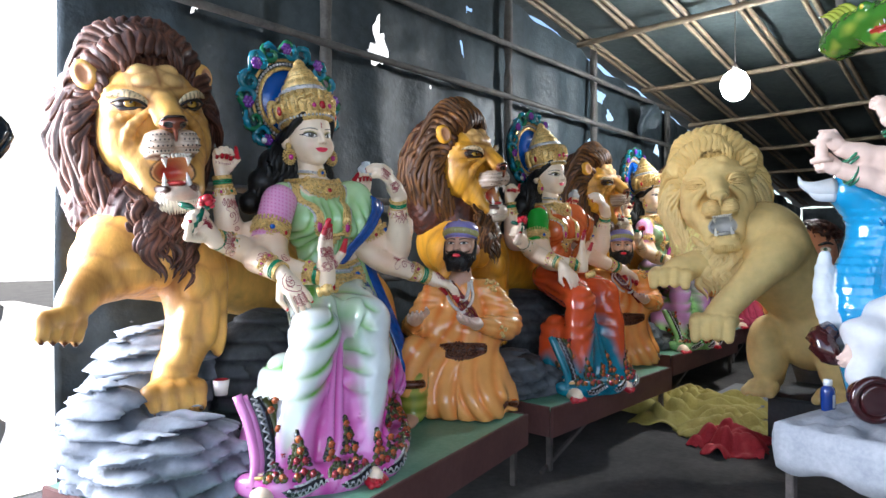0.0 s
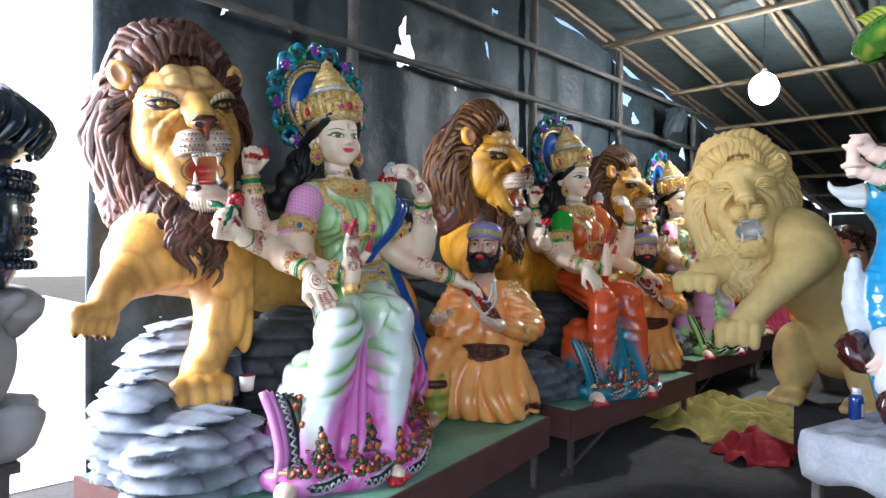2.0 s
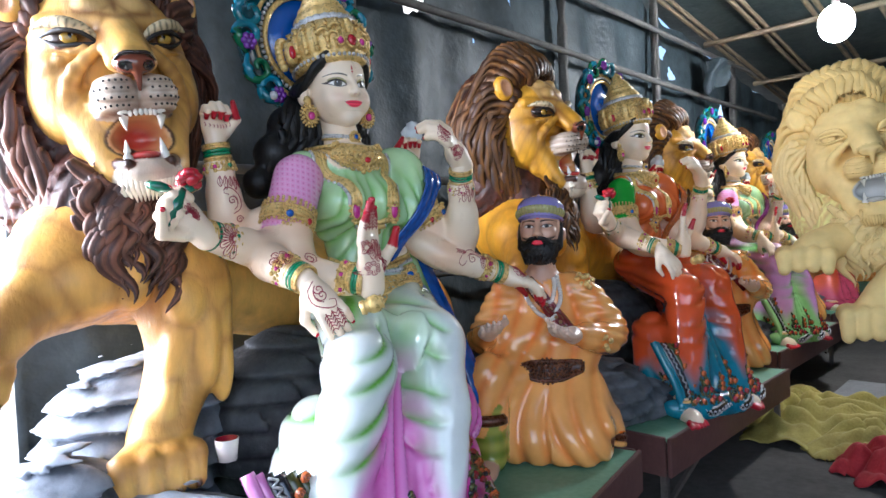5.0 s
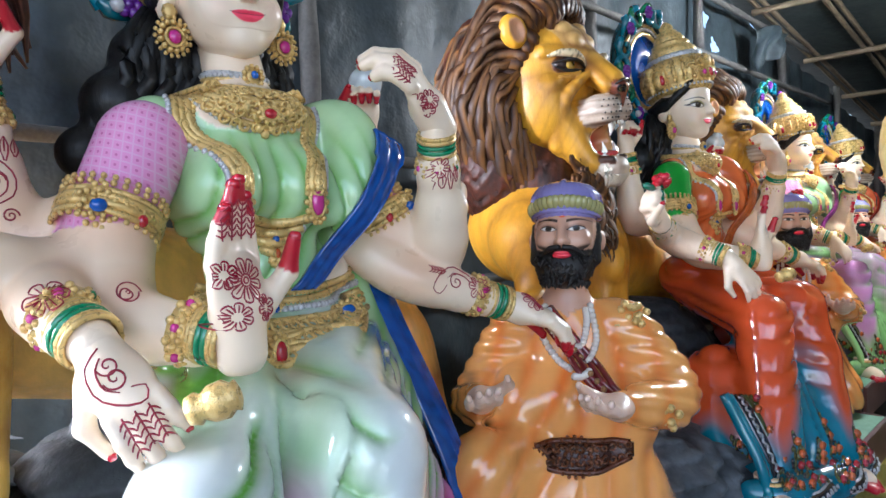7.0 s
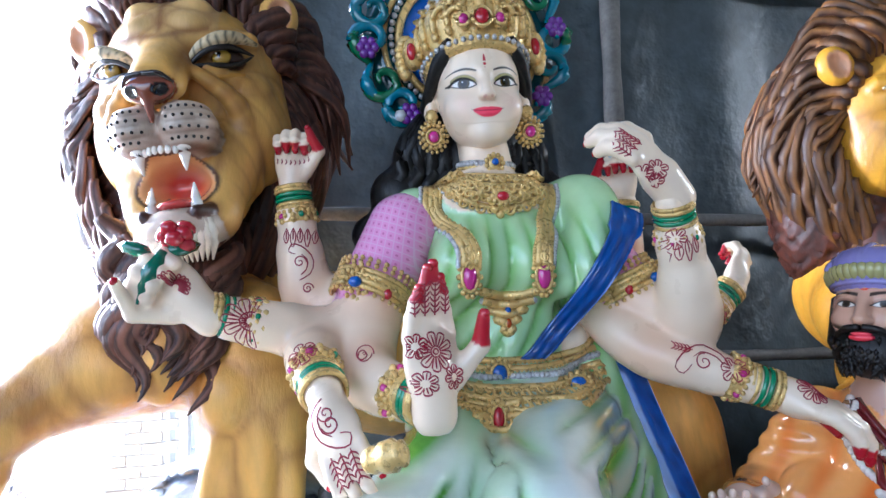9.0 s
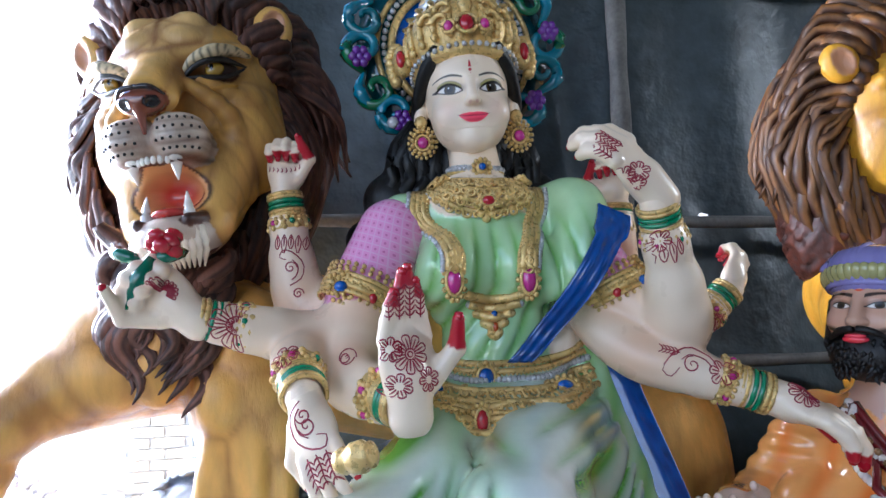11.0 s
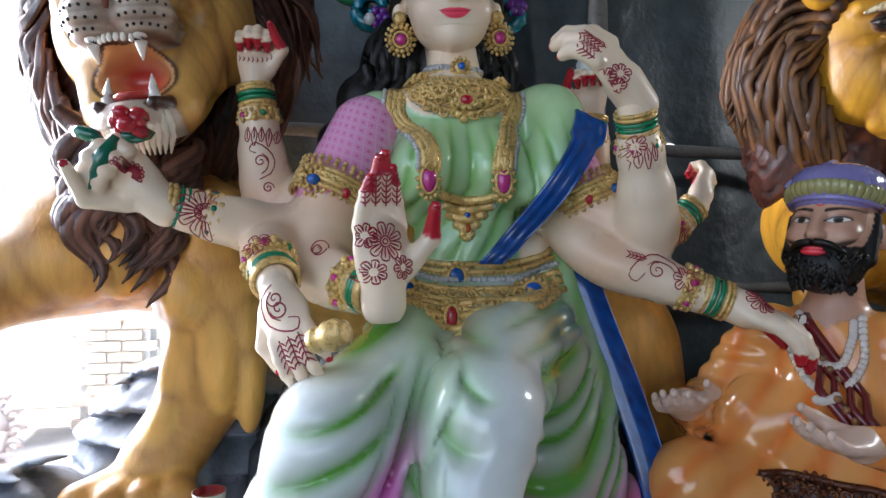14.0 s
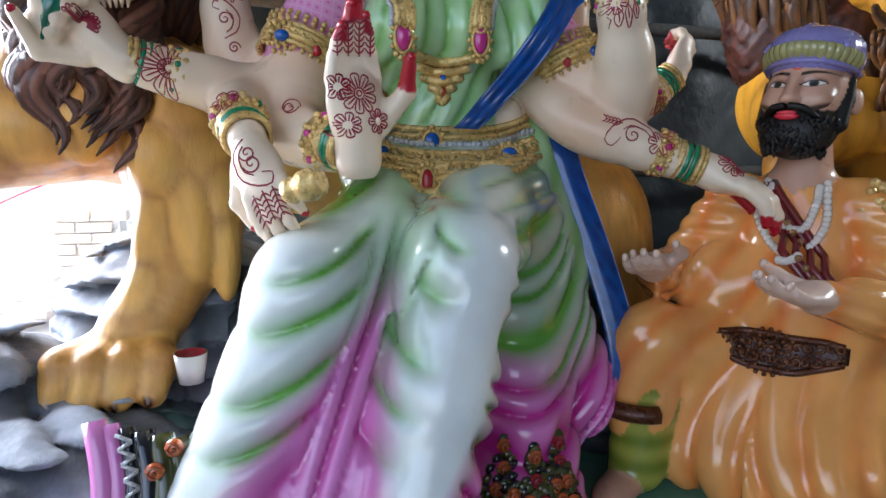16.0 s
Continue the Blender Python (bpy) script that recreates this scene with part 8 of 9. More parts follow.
def peacock():
    """Blue plaster peacock with a scaled neck and a pale beak."""
    b = Builder()
    blue, pale = lin("1f9fd8"), lin("dfe6ec")
    s = Sculpt((1.5, -2.35, 0.62), (2.3, -1.6, 2.0), 0.010)

    def scales(X, Y, Z):
        u, w = Z / 0.05, (X - Y) / 0.05
        f = u - np.floor(u)
        g = w + 0.5 * (np.floor(u) % 2)
        return -0.006 * f * (1 - (2 * np.abs(g - np.floor(g) - 0.5)) ** 2)

    s.chain([(1.88, -1.93, 1.74), (1.97, -2.02, 1.62), (1.93, -1.98, 1.42), (1.88, -1.94, 1.20), (1.95, -2.0, 0.98)], [0.115, 0.125, 0.10, 0.13, 0.2], blue, 0, 0.06, 12, disp=scales)
    s.ball((1.86, -1.91, 1.76), (0.115, 0.105, 0.10), blue, 0, 0.04)
    s.chain([(1.80, -1.80, 1.40), (1.77, -1.80, 1.18), (1.80, -1.86, 0.95)], [0.03, 0.045, 0.05], pale, 5, 0.03, 7, disp=scales)
    s.chain([(1.95, -2.0, 0.98), (1.95, -2.05, 0.66)], [0.2, 0.17], blue, 0, 0.05)
    b.sculpt(s)
    b.tube([(1.79, -1.84, 1.77), (1.735, -1.77, 1.765), (1.69, -1.715, 1.79), (1.675, -1.70, 1.83)], [0.055, 0.04, 0.018, 0.004], pale, 5, 10, 12)
    b.tube([(1.79, -1.84, 1.73), (1.745, -1.78, 1.725), (1.71, -1.745, 1.74)], [0.04, 0.028, 0.006], pale, 5, 10, 10)
    for r, k in ((0.042, 0.009), (0.026, 0.008)):
        b.tube(ring((1.785, -1.945, 1.785), r, (-0.85, -0.5, 0.15), 18), k, lin("1a88c4"), 0, 6)
    b.bead((1.782, -1.947, 1.785), 0.018, lin("1573ad"), 0)
    for k in range(7):
        b.tube([(1.84 + 0.01 * k, -1.86 - 0.03 * k, 1.72 - 0.012 * k), (1.82, -1.90 - 0.03 * k, 1.66 - 0.015 * k), (1.85, -1.95 - 0.02 * k, 1.60 - 0.01 * k)], [0.012, 0.010, 0.004], lin("1a8cca"), 0, 6, 8)
    return b


peacock().finish("peacock_statue", (1.9, -1.95, 0.62), "bright blue plaster peacock with white beak on table", "peacock statue").location = (1.98, -2.02, 0.60)


def white_statue():
    """Unfinished seated figure: white draped body, raised pale arms with fists."""
    b = Builder()
    white, flesh = lin("e3e6ea"), lin("efd2c4")
    s = Sculpt((1.45, -2.75, 0.6), (2.45, -1.85, 2.4), 0.012)

    def fold(X, Y, Z):
        return 0.014 * np.sin(26 * (Z + 0.6 * X) + 4 * np.sin(5 * Y))

    s.ball((2.05, -2.35, 1.45), (0.2, 0.18, 0.3), white, 5, 0.06, disp=fold)
    s.ball((1.98, -2.30, 1.05), (0.28, 0.28, 0.2), white, 5, 0.06, disp=fold)
    s.limb((1.92, -2.22, 1.05), (1.72, -2.10, 0.98), 0.14, 0.12, white, 5, 0.05, disp=fold)
    s.limb((1.72, -2.10, 0.98), (1.68, -2.08, 0.78), 0.10, 0.07, white, 5, 0.04, disp=fold)
    s.ball((2.08, -2.38, 1.92), (0.12, 0.13, 0.16), flesh, 5, 0.05)
    s.limb((2.07, -2.38, 1.8), (2.06, -2.36, 1.6), 0.07, 0.09, flesh, 5, 0.04)
    for p in ([(2.0, -2.25, 1.62), (1.86, -2.22, 1.72), (1.70, -1.98, 1.82)], [(2.02, -2.25, 1.66), (1.86, -2.20, 1.84), (1.70, -1.98, 1.93)], [(2.05, -2.3, 1.7), (1.88, -2.36, 1.90), (1.72, -2.18, 2.06)]):
        s.chain(p, [0.08, 0.065, 0.042], flesh, 5, 0.03, 7)
    s.limb((2.0, -2.3, 0.85), (2.0, -2.3, 0.62), 0.3, 0.3, white, 5, 0.05, disp=fold)
    b.sculpt(s)
    for w, d in (((1.70, -1.98, 1.82), (-0.5, 0.6, 0.35)), ((1.70, -1.98, 1.93), (-0.5, 0.5, 0.6)), ((1.72, -2.18, 2.06), (-0.3, 0.3, 0.9))):
        hand(b, w, d, (-0.7, -0.6, 0.2), 0.006, 0.95, 0.8, 0.1, thumb=1, nails=flesh, paint=flesh, mat=5)
        ww, dd = np.array(w), np.array(Vector(d).normalized())
        for f in (-0.05, -0.07):
            b.tube(ring(ww + dd * f, 0.05, d, 16), 0.008, lin("2a7a5a"), 0, 6)
    hand(b, (1.70, -2.06, 0.98), (-0.3, 0.3, -0.9), (-0.7, -0.6, 0.1), 0.006, 1.0, 0.3, 0.2, thumb=-1, nails=flesh, paint=flesh, mat=5)
    b.tube([(1.78, -1.92, 1.0), (1.72, -1.88, 0.95), (1.70, -1.93, 0.88), (1.74, -2.0, 0.84)], [0.05, 0.07, 0.06, 0.02], lin("3d1416"), 0, 8, 10)
    lathe(b, [(0.0, 0.0), (0.05, 0.0), (0.055, 0.02), (0.03, 0.03), (0.028, 0.09), (0.05, 0.11), (0.05, 0.12), (0.0, 0.12)], flesh, 5, 20, place=Matrix.Translation((1.655, -1.90, 1.86)))
    return b


white_statue().finish("deity_statue", (2.0, -2.3, 0.6), "half-finished white deity statue with raised pale fists on table", "statue")


def dragon_head():
    """Green painted dragon head with open jaws, a crest and scales, seen in profile; the snout points along -x."""
    b = Builder()
    g, pale, red = lin("3f7d2a"), lin("a9b84a"), lin("a8322a")
    s = Sculpt((-0.36, -0.14, -0.2), (0.4, 0.14, 0.22), 0.011)

    def skin(P):
        return mixc(g, pale, 0.8 * np.clip(hash_noise(P[:, 0], P[:, 1], P[:, 2], 34.0, 2.0), 0, 1))

    bump = lambda X, Y, Z: 0.006 * hash_noise(X, Y, Z, 60.0, 1.0)
    s.chain([(0.36, 0, 0.02), (0.16, 0, 0.05), (0.0, 0, 0.05)], [0.11, 0.115, 0.095], skin, 0, 0.04, 8, disp=bump)
    s.chain([(0.0, 0, 0.06), (-0.16, 0, 0.055), (-0.29, 0, 0.075)], [0.085, 0.055, 0.045], skin, 0, 0.03, 8, disp=bump)
    s.chain([(0.05, 0, -0.02), (-0.10, 0, -0.10), (-0.22, 0, -0.135)], [0.065, 0.042, 0.03], skin, 0, 0.02, 7, disp=bump)
    s.ball((-0.06, 0, -0.045), (0.10, 0.05, 0.022), red, 0, 0.012)
    for d in (-1, 1):
        s.ball((-0.02, 0.075 * d, 0.12), (0.05, 0.035, 0.035), skin, 0, 0.015)
        s.ball((-0.29, 0.028 * d, 0.115), (0.025, 0.018, 0.02), skin, 0, 0.01)
    b.sculpt(s)
    for d in (-1, 1):
        b.bead((-0.035, 0.098 * d, 0.118), (0.02, 0.012, 0.018), lin("e0c040"), 0)
        for k in range(5):
            b.tube([(-0.10 - 0.04 * k, 0.035 * d, 0.02), (-0.105 - 0.04 * k, 0.035 * d, -0.02)], [0.010, 0.002], C_WHITE, 0, 6)
            b.tube([(0.06 + 0.05 * k, 0.06 * d, 0.12), (0.10 + 0.05 * k, 0.10 * d, 0.18), (0.17 + 0.05 * k, 0.12 * d, 0.20)], [0.022, 0.014, 0.002], pale, 0, 7, 8)
    return b


dragon_head().finish("dragon_statue", (0, 0, 0), "green painted dragon head with open jaws under the roof", "dragon head").matrix_world = pose(2.62, -1.99, 2.78, 0, 0, 42)
pole("dragon_prop", (2.86, -1.78, 2.80), (2.95, -1.7, roof_z(2.95)), 0.03, POLE, "wooden prop holding the dragon head to the roof", "prop")


def curly_bust():
    """Back row statue: brown curled hair over a painted face with wide open eyes."""
    b = Builder()
    skin, hair = lin("c98a6a"), lin("4a2416")
    s = Sculpt((-0.4, -0.36, -0.75), (0.4, 0.36, 0.4), 0.014)
    s.ball((0, 0, 0), (0.17, 0.19, 0.23), skin, 1, 0.04)
    s.limb((0, 0.03, -0.18), (0, 0.04, -0.35), 0.10, 0.13, skin, 1, 0.05)
    s.ball((0, 0.06, -0.55), (0.33, 0.22, 0.24), lin("7a2a30"), 0, 0.06)
    s.limb((0, -0.17, 0.03), (0, -0.21, -0.06), 0.02, 0.032, skin, 1, 0.02)
    b.sculpt(s)
    for d in (-1, 1):
        b.bead((0.07 * d, -0.172, 0.04), (0.045, 0.02, 0.026), lin("eee6dc"), 0, 10, 6)
        b.bead((0.07 * d, -0.19, 0.04), (0.016, 0.008, 0.018), lin("3a6a4a"), 0, 8, 5)
        b.tube([(0.02 * d, -0.19, 0.075), (0.08 * d, -0.185, 0.095), (0.13 * d, -0.14, 0.08)], [0.008, 0.014, 0.004], C_BLACK, 0, 7, 8)
    b.tube([(-0.055, -0.185, -0.115), (0, -0.20, -0.11), (0.055, -0.185, -0.115)], [0.006, 0.016, 0.006], lin("b8302e"), 0, 8, 8)
    rng = random.Random(17)
    for k in range(90):
        t, u = rng.uniform(0, 6.28), rng.uniform(0.05, 1.25)
        p = np.array((0.20 * math.sin(u) * math.cos(t), 0.05 + 0.21 * math.sin(u) * math.sin(t), 0.06 + 0.20 * math.cos(u)))
        if p[1] < -0.10 and p[2] < 0.14:
            continue
        b.tube([p + (0.03 * math.cos(q + t), 0.02 * math.sin(2 * q), 0.03 * math.sin(q + t)) for q in np.linspace(0, 5.2, 12)], [0.018, 0.016, 0.006], hair, 3, 6)
    return b


curly_bust().finish("bust_statue", (0, 0, -0.79), "brown-haired painted bust statue standing behind the cream lion", "statue").matrix_world = pose(4.0, -1.38, 0.585, 0, 0, -76)
b = Builder()
lathe(b, [(0.0, 0.0), (0.17, 0.0), (0.19, 0.03), (0.17, 0.06), (0.10, 0.08), (0.11, 0.3), (0.17, 0.5), (0.2, 0.62), (0.0, 0.63)], lin("4a4644"), 5, 28)
b.finish("plaster_pedestal", (0, 0, 0), "round grey plaster pedestal under the painted bust", "pedestal").matrix_world = pose(4.0, -1.36, 0)


def throne_scroll():
    """Glossy maroon carved end of a throne: a coiled scroll with a beaded rim."""
    b = Builder()
    m = lin("3a1416")
    for r, rad in ((0.15, 0.034), (0.10, 0.022), (0.055, 0.020)):
        b.tube([(r * math.cos(t), 0.012 * (0.15 - r) / 0.1, r * math.sin(t)) for t in np.linspace(0, 6.3, 36)], rad, m, 0, 10, up=(0, 1, 0))
    s = Sculpt((-0.2, -0.05, -0.2), (0.2, 0.2, 0.2), 0.012)
    s.limb((0, 0.03, 0), (0, 0.12, 0), 0.13, 0.13, m, 0)
    b.sculpt(s)
    for k in range(30):
        t = 2 * math.pi * k / 30
        b.bead((0.125 * math.cos(t), -0.014, 0.125 * math.sin(t)), 0.009, m, 0, 6, 4)
    return b


throne_scroll().finish("throne_ornament", (0, 0, -0.18), "glossy maroon carved ornament coiled in a scroll on the table", "ornament").matrix_world = pose(1.50, -2.15, 0.602, 0, 0, -52) @ Matrix.Scale(0.62, 4)

bm = bmesh.new()
rows_ = []
for i in range(9):
    u = i / 8
    rows_.append([bm.verts.new((0.34 * u * (1 - 0.35 * v) + 0.03 * math.sin(6 * v + 3 * u), 0.05 * math.sin(9 * u + 4 * v), -0.42 * v * (1 - 0.45 * u) + 0.04 * math.sin(5 * u))) for v in np.linspace(0, 1, 13)])
for i in range(8):
    for j in range(12):
        bm.faces.new((rows_[i][j], rows_[i + 1][j], rows_[i + 1][j + 1], rows_[i][j + 1]))
flap = smooth_all(part("tarpaulin_flap", bm, TARP))
flap.modifiers.new("thick", 'SOLIDIFY').thickness = 0.006
flap.matrix_world = pose(5.98, 1.08, 3.32, 0, 0, -40)
tagged(flap, "torn dark tarpaulin corner hanging from the roof edge", "tarpaulin flap")


# ---- cloths on the floor ----
def cloth_heap(name, c, r, h, colours, seed, label):
    rng = random.Random(seed)
    bm = bmesh.new()
    n = 70
    g = []
    for i in range(n + 1):
        row = []
        for j in range(n + 1):
            u, v = 2 * i / n - 1, 2 * j / n - 1
            d = math.sqrt(u * u + v * v) + 0.16 * math.sin(5 * math.atan2(v, u) + seed) + 0.08 * math.sin(11 * math.atan2(v, u))
            d = max(0.0, d)
            x, y = u * r[0], v * r[1]
            fold = abs(math.sin(3.1 * x / 0.2 + 2.2 * math.sin(y / 0.13 + seed) + seed)) + 0.6 * abs(math.sin(y / 0.07 + 2 * math.sin(x / 0.17)))
            z = max(0.004, h * max(0.0, 1 - d ** 2.2) * (0.35 + 0.5 * fold) + 0.012 * fold * max(0, 1.05 - d) ** 0.3 if d < 1.05 else 0.0)
            row.append((bm.verts.new((x, y, z)), d))
        g.append(row)
    for i in range(n):
        for j in range(n):
            q = [g[i][j], g[i + 1][j], g[i + 1][j + 1], g[i][j + 1]]
            if max(p[1] for p in q) < 1.02:
                bm.faces.new([p[0] for p in q])
    for v in [v for v in bm.verts if not v.link_faces]:
        bm.verts.remove(v)
    ob = smooth_all(part(name, bm, plain(name + "_cloth", *colours, 8, 0.75, 0.4, 40)))
    sol = ob.modifiers.new("thick", 'SOLIDIFY')
    sol.thickness = 0.006
    ob.location = c
    return tagged(ob, label, "cloth")


cloth_heap("yellow_cloth", (3.55, -0.55, 0.0), (0.75, 0.62, 1), 0.15, ((0.30, 0.24, 0.05), (0.50, 0.42, 0.12)), 2, "crumpled dusty yellow cloth lying on the dirt floor")
cloth_heap("yellow_cloth", (3.15, -0.95, 0.0), (0.45, 0.35, 1), 0.12, ((0.30, 0.24, 0.05), (0.50, 0.42, 0.12)), 5, "crumpled dusty yellow cloth lying on the dirt floor")
cloth_heap("red_cloth", (2.72, -1.12, 0.0), (0.34, 0.26, 1), 0.15, ((0.30, 0.010, 0.018), (0.52, 0.03, 0.04)), 8, "crumpled bright red cloth lying on the dirt floor")
slab = part("grey_board", box((4.3, -0.75, 0.03), (1.0, 0.5, 0.03), bevel=0.006), plain("grey_board", (0.16, 0.16, 0.17), (0.26, 0.26, 0.27), 3))
tagged(slab, "flat grey board lying on the dirt floor", "board")

# ---- the lamp under the roof ----
GLOW = Nodes("lit_bulb")
GLOW.set(Base_Color=(1, 1, 1), Emission_Color=(0.93, 0.97, 1.0), Emission_Strength=60.0)
bulb = tagged(new("hanging_bulb"), "lit white bulb hanging from a bamboo beam", "lamp")
bulb.location = (4.88, -0.47, 3.12)
bm = bmesh.new()
# globe made larger than the bulb, so its glare is part of the shape
bmesh.ops.create_uvsphere(bm, u_segments=20, v_segments=12, radius=0.14)
bmesh.ops.transform(bm, matrix=Matrix.Diagonal((1, 1, 1.15, 1)), verts=bm.verts)
g_ = smooth_all(part("glass", bm, GLOW.mat, bulb, "glowing white glass, enlarged to include its glare"))
g_.visible_shadow = False
bm = bmesh.new()
bmesh.ops.create_cone(bm, cap_ends=True, segments=16, radius1=0.035, radius2=0.03, depth=0.09)
bmesh.ops.translate(bm, vec=(0, 0, 0.155), verts=bm.verts)
part("holder", bm, STEEL, bulb)
bm = bmesh.new()
bmesh.ops.create_cone(bm, cap_ends=True, segments=8, radius1=0.006, radius2=0.006, depth=0.62)
bmesh.ops.translate(bm, vec=(0, 0, 0.5), verts=bm.verts)
part("cord", bm, STEEL, bulb)


# ---- behind the open corner: yard in the sun ----
yard = part("yard_wall", box((-5.6, 4.2, 0.72), (8.4, 0.25, 1.45), bevel=0.02), WHITEWASH)
tagged(yard, "sunlit whitewashed yard wall outside the shed", "wall", kind="structure")
YARD = plain("pale_dust", (0.42, 0.39, 0.35), (0.62, 0.59, 0.54), 1.5, 0.95, 0.5, 20)
tagged(part("yard_ground", box((-7.0, 9.6, 0.004), (20, 16, 0.01)), YARD), "pale sunlit dust of the yard", "ground", kind="structure")
BRICK = Nodes("pale_brick")
rnd = BRICK.add("ShaderNodeObjectInfo").outputs["Random"]
BRICK.bump(BRICK.noise(40, 4), 0.4, 0.01)
BRICK.set(Base_Color=BRICK.mix(0.3, BRICK.ramp(rnd, (0.0, (0.66, 0.56, 0.46)), (1.0, (0.82, 0.74, 0.64))), BRICK.ramp(BRICK.noise(12), (0.3, (0.6, 0.52, 0.44)), (0.7, (0.85, 0.78, 0.7)))), Roughness=0.9)
block = part("concrete_block", box((-3.55, 3.9, 0.4), (0.30, 0.26, 0.80), bevel=0.015), plain("grey_concrete", (0.10, 0.10, 0.105), (0.2, 0.2, 0.21), 5))
tagged(block, "upright grey concrete block against the yard wall", "concrete block")
pier = tagged(new("brick_pier"), "pale brick pier in the sunlit yard", "brick pier")
pier.location = (-1.665, 3.6, 0)
part("core", box((0, 0, 0.37), (0.46, 0.21, 0.74)), WHITEWASH, pier)
bm = box((0, 0, 0), (0.225, 0.11, 0.068), bevel=0.006)
bme = bpy.data.meshes.new("brick")
bm.to_mesh(bme)
bm.free()
bme.materials.append(BRICK.mat)
for r in range(10):
    for k in range(2):
        o = new("brick", bme)
        o.parent = pier
        o.location = (-0.12 + 0.24 * k + (0.05 if r % 2 else -0.05), -0.075, 0.04 + 0.078 * r)


def plaster_piece():
    """Unpainted plaster throne back: oval woven panel in a scrolled rim."""
    b = Builder()
    w = lin("e8dcd8")
    for k in range(9):
        x = -0.22 + 0.055 * k
        h = 0.17 * math.sqrt(max(0.0, 1 - (x / 0.26) ** 2))
        if h > 0.02:
            b.tube([(x + 0.02 * math.sin(q * 3), 0.012 * math.sin(q * 14 + k * math.pi), q * h) for q in np.linspace(-1, 1, 16)], 0.018, w, 5, 6)
    for k in range(7):
        z = -0.15 + 0.05 * k
        h = 0.24 * math.sqrt(max(0.0, 1 - (z / 0.18) ** 2))
        if h > 0.02:
            b.tube([(q * h, 0.012 * math.sin(q * 14 + k * math.pi + 1.5), z) for q in np.linspace(-1, 1, 16)], 0.016, w, 5, 6)
    b.tube([(0.29 * math.cos(t), 0, 0.21 * math.sin(t)) for t in np.linspace(0, 2 * np.pi, 40)], 0.032, w, 5, 8, up=(0, 1, 0))
    for k in range(22):
        t = 2 * math.pi * k / 22
        pts = [(0.335 * math.cos(t) + 0.04 * (1 - q / 7) * math.cos(q + t), -0.01, 0.255 * math.sin(t) + 0.04 * (1 - q / 7) * math.sin(q + t)) for q in np.linspace(0, 5.5, 12)]
        b.tube(pts, [0.02, 0.012], w, 5, 6)
    s = Sculpt((-0.5, -0.15, -0.5), (0.5, 0.3, 0.3), 0.02)
    s.ball((0, 0.06, 0), (0.33, 0.05, 0.25), w, 5)
    s.ball((0, 0.05, -0.25), (0.4, 0.12, 0.2), w, 5, 0.08, disp=lambda X, Y, Z: 0.02 * hash_noise(X, Y, Z, 18.0, 1.0))
    b.sculpt(s)
    return b


pp = plaster_piece().finish("plaster_throne_back", (0, 0, -0.44), "unpainted white plaster throne back with woven oval panel", "plaster piece", "unpainted plaster pieces")
pp.matrix_world = pose(-1.98, 1.75, 0.02, -22, 0, 20)
for x, y, z, a, k in ((-2.55, 1.55, 0.0, 50, 1.1), (-2.15, 0.75, -0.05, -30, 1.2), (-1.75, 1.15, -0.12, 10, 0.8)):
    q = copy_thing(pp, pose(x, y, z, -25, 8, a))
    q.scale = (k, k, k)


def scroll_throne():
    """Grey carved scroll lump and a dark glossy statue above it, unpainted work by the entrance."""
    b = Builder()
    g = lin("b5b0ac")
    s = Sculpt((-0.35, -0.35, -0.35), (0.35, 0.35, 0.35), 0.014)
    s.ball((0, 0, 0), (0.22, 0.2, 0.2), g, 5, 0.05)
    b.sculpt(s)
    for k in range(3):
        for sgn in (-1, 1):
            b.tube([(0.2 * math.cos(0.7 * k - 1.2) + 0.03 * math.cos(q), 0.2 * math.sin(0.7 * k - 1.2) * 1.0 + sgn * 0.03 * math.sin(q), 0.12 * sgn - 0.08 * math.sin(q * 0.6) * (1 - q / 8)) for q in np.linspace(0, 6, 20)], [0.05, 0.03, 0.012], g, 5, 8)
    return b


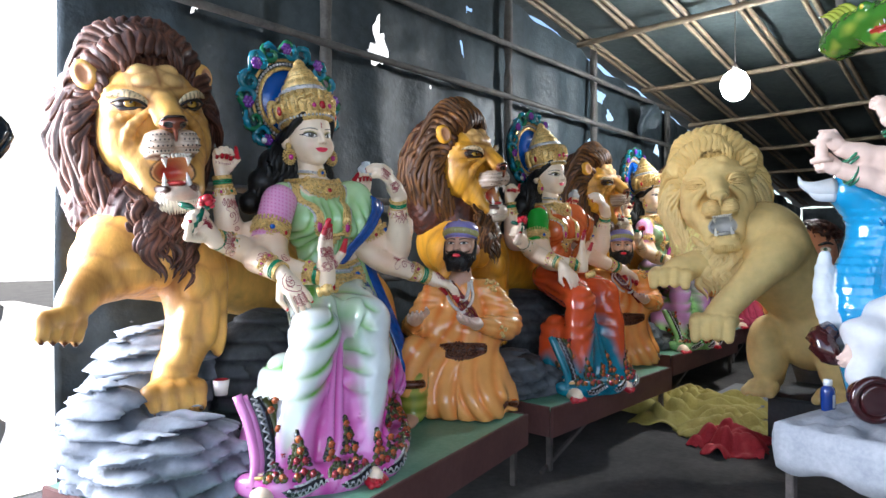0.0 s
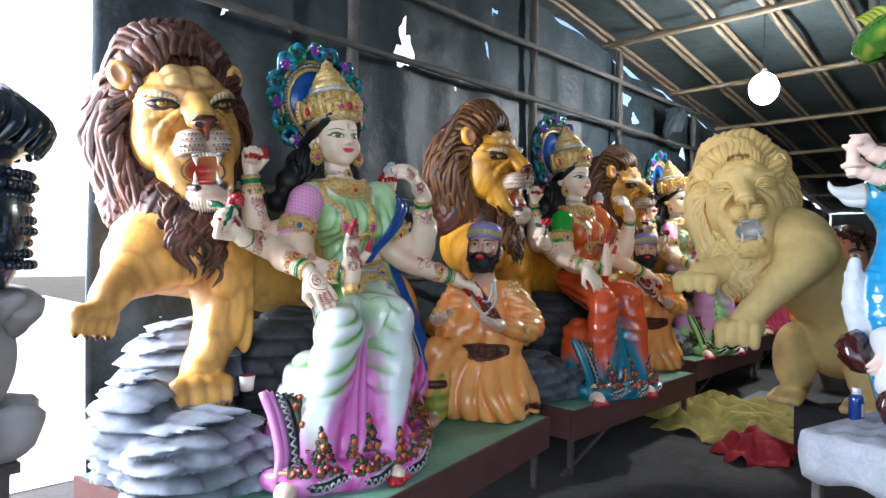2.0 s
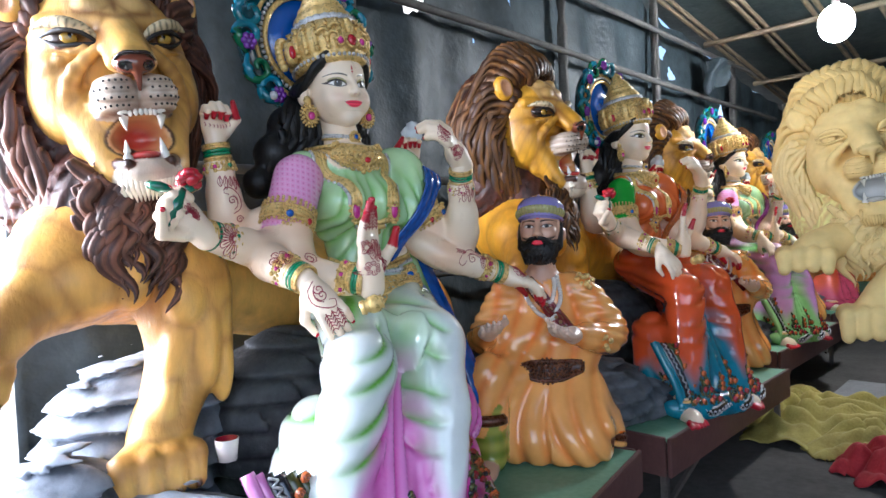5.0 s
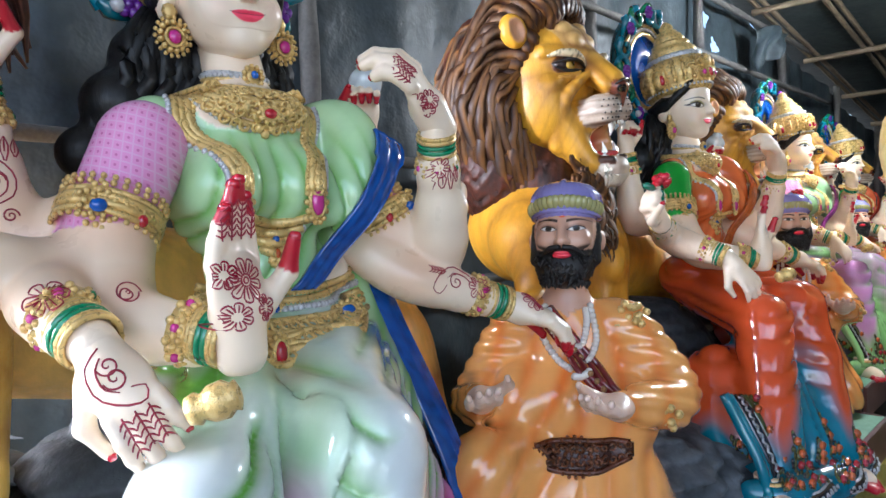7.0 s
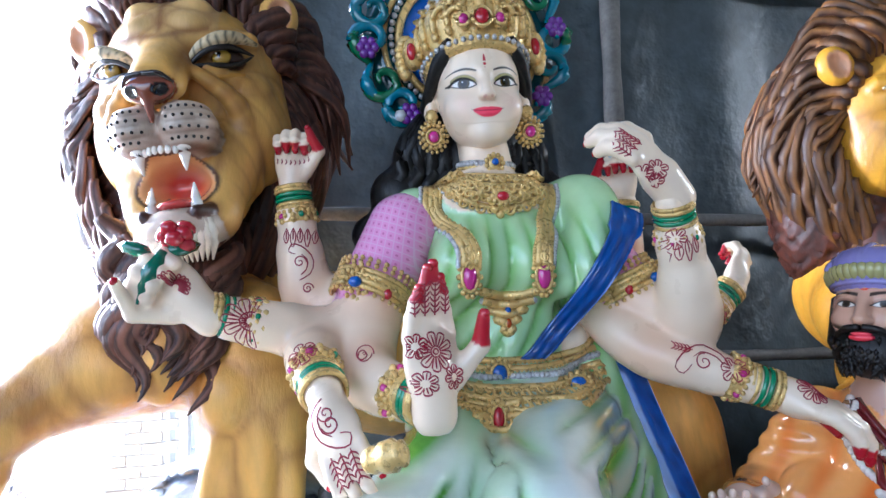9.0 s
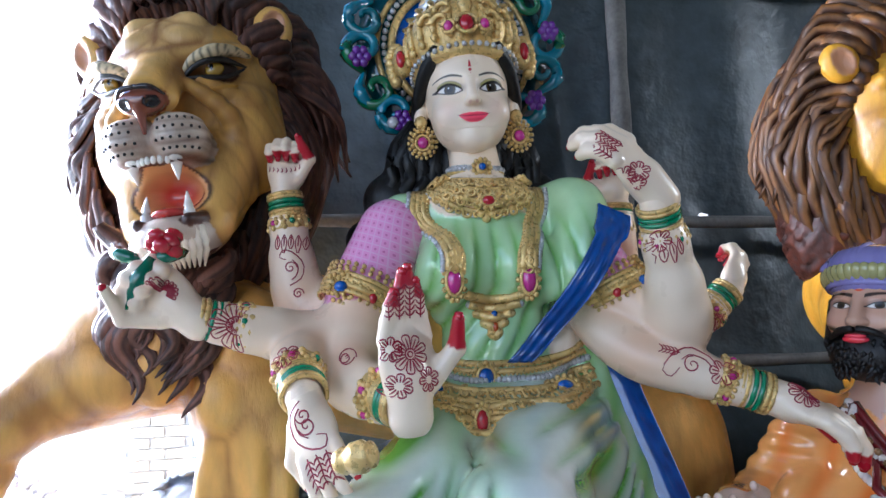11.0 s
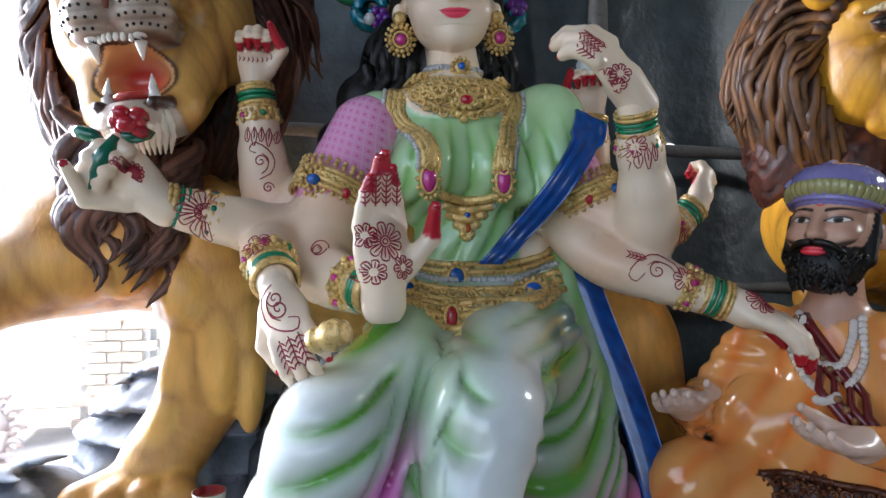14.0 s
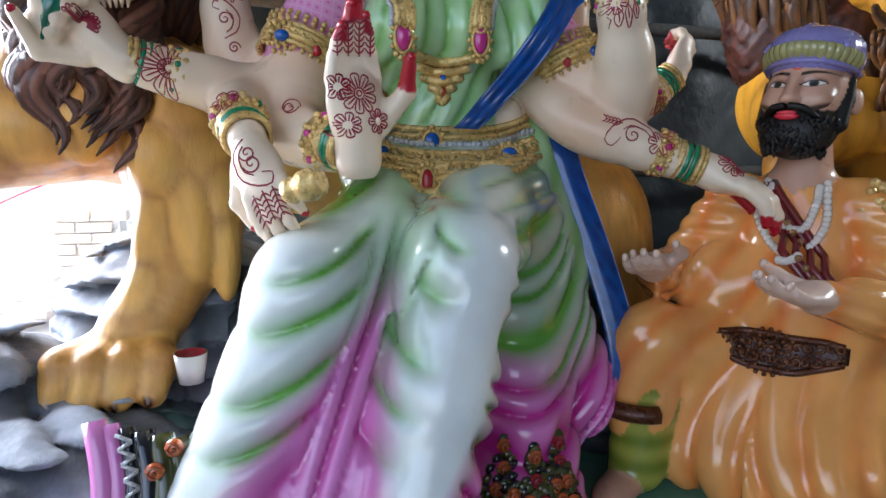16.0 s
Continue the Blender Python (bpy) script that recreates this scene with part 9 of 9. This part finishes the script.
def dark_statue():
    """Dark enamelled figure seen from behind, with a bun and strings of beads."""
    b = Builder()
    d = lin("1c2a38")
    s = Sculpt((-0.3, -0.3, -0.05), (0.3, 0.3, 0.5), 0.012)
    s.ball((0, 0, 0.31), (0.19, 0.19, 0.095), d, 0, 0.03)
    s.ball((0.02, 0, 0.10), (0.145, 0.16, 0.17), d, 0, 0.03)
    s.limb((0.0, 0, 0.10), (0.0, 0, 0.0), 0.13, 0.12, d, 0, 0.03)
    b.sculpt(s)
    for k in range(9):
        for q in ring((0.02, 0, 0.205 - 0.024 * k), 0.142 + 0.006 * math.sin(k * 1.7), (0, 0, 1), 40)[:-1]:
            b.bead(q, 0.011, d, 0, 6, 4)
    for k in range(26):
        t = 2 * math.pi * k / 26
        b.tube([(0.175 * math.cos(t), 0.175 * math.sin(t), 0.25), (0.19 * math.cos(t + 0.2), 0.19 * math.sin(t + 0.2), 0.31), (0.12 * math.cos(t + 0.5), 0.12 * math.sin(t + 0.5), 0.385)], [0.008, 0.02, 0.010], d, 0, 6, 8)
    return b


dark_statue().finish("dark_statue", (0, 0, 0), "dark glossy enamelled statue back with rows of beads", "statue").location = (-1.865, -0.98, 1.36)
scroll_throne().finish("carved_scroll_base", (0, 0, -0.2), "grey unpainted carved plaster scroll base", "plaster piece").location = (-1.945, -0.98, 0.98)
stand = tagged(new("steel_stand"), "rough steel stand holding unpainted plaster work", "stand")
part("plate", box((-1.90, -1.0, 0.97), (0.3, 0.3, 0.02)), STEEL, stand)
for x in (-2.02, -1.78):
    for y in (-1.12, -0.88):
        part("leg", box((x, y, 0.48), (0.03, 0.03, 0.96)), STEEL, stand)

# small pot of red paint by the paw
b = Builder()
lathe(b, [(0.0, 0.0), (0.03, 0.0), (0.038, 0.07), (0.035, 0.07), (0.03, 0.055), (0.0, 0.055)], lambda v: np.where((v[:, 2:] > 0.05) & (np.hypot(v[:, 0], v[:, 1]) < 0.0355)[:, None], np.array(lin("8a1428")), np.array(lin("d8cfc8"))), 0, 20)
b.finish("paint_cup", (0, 0, 0), "small white cup of red paint on the rock", "cup").location = (-0.56, 0.10, 0.745)

# added glowing panel beyond the yard, stands in for the overbright distance
BACKGLOW = Nodes("backdrop_glow")
BACKGLOW.set(Base_Color=(0.03, 0.03, 0.03), Emission_Color=BACKGLOW.ramp(BACKGLOW.noise(0.35, 8, 0.7), (0.36, (0.26, 0.26, 0.27)), (0.54, (0.75, 0.75, 0.74))), Emission_Strength=1.7)
tagged(part("backdrop", box((-25, 30, 12), (120, 0.2, 24)), BACKGLOW.mat), "glowing panel standing in for the bright white distance", "backdrop", kind="structure")

b = Builder()
b.tube([(-3.0, 3.9, 0.9), (-2.4, 3.6, 0.78), (-1.9, 3.3, 0.95), (-1.5, 3.2, 1.1)], 0.006, lin("d83a5a"), 0, 6, 16)
b.finish("red_string", (-2.2, 3.5, 0.9), "thin red string stretched across the yard", "string")
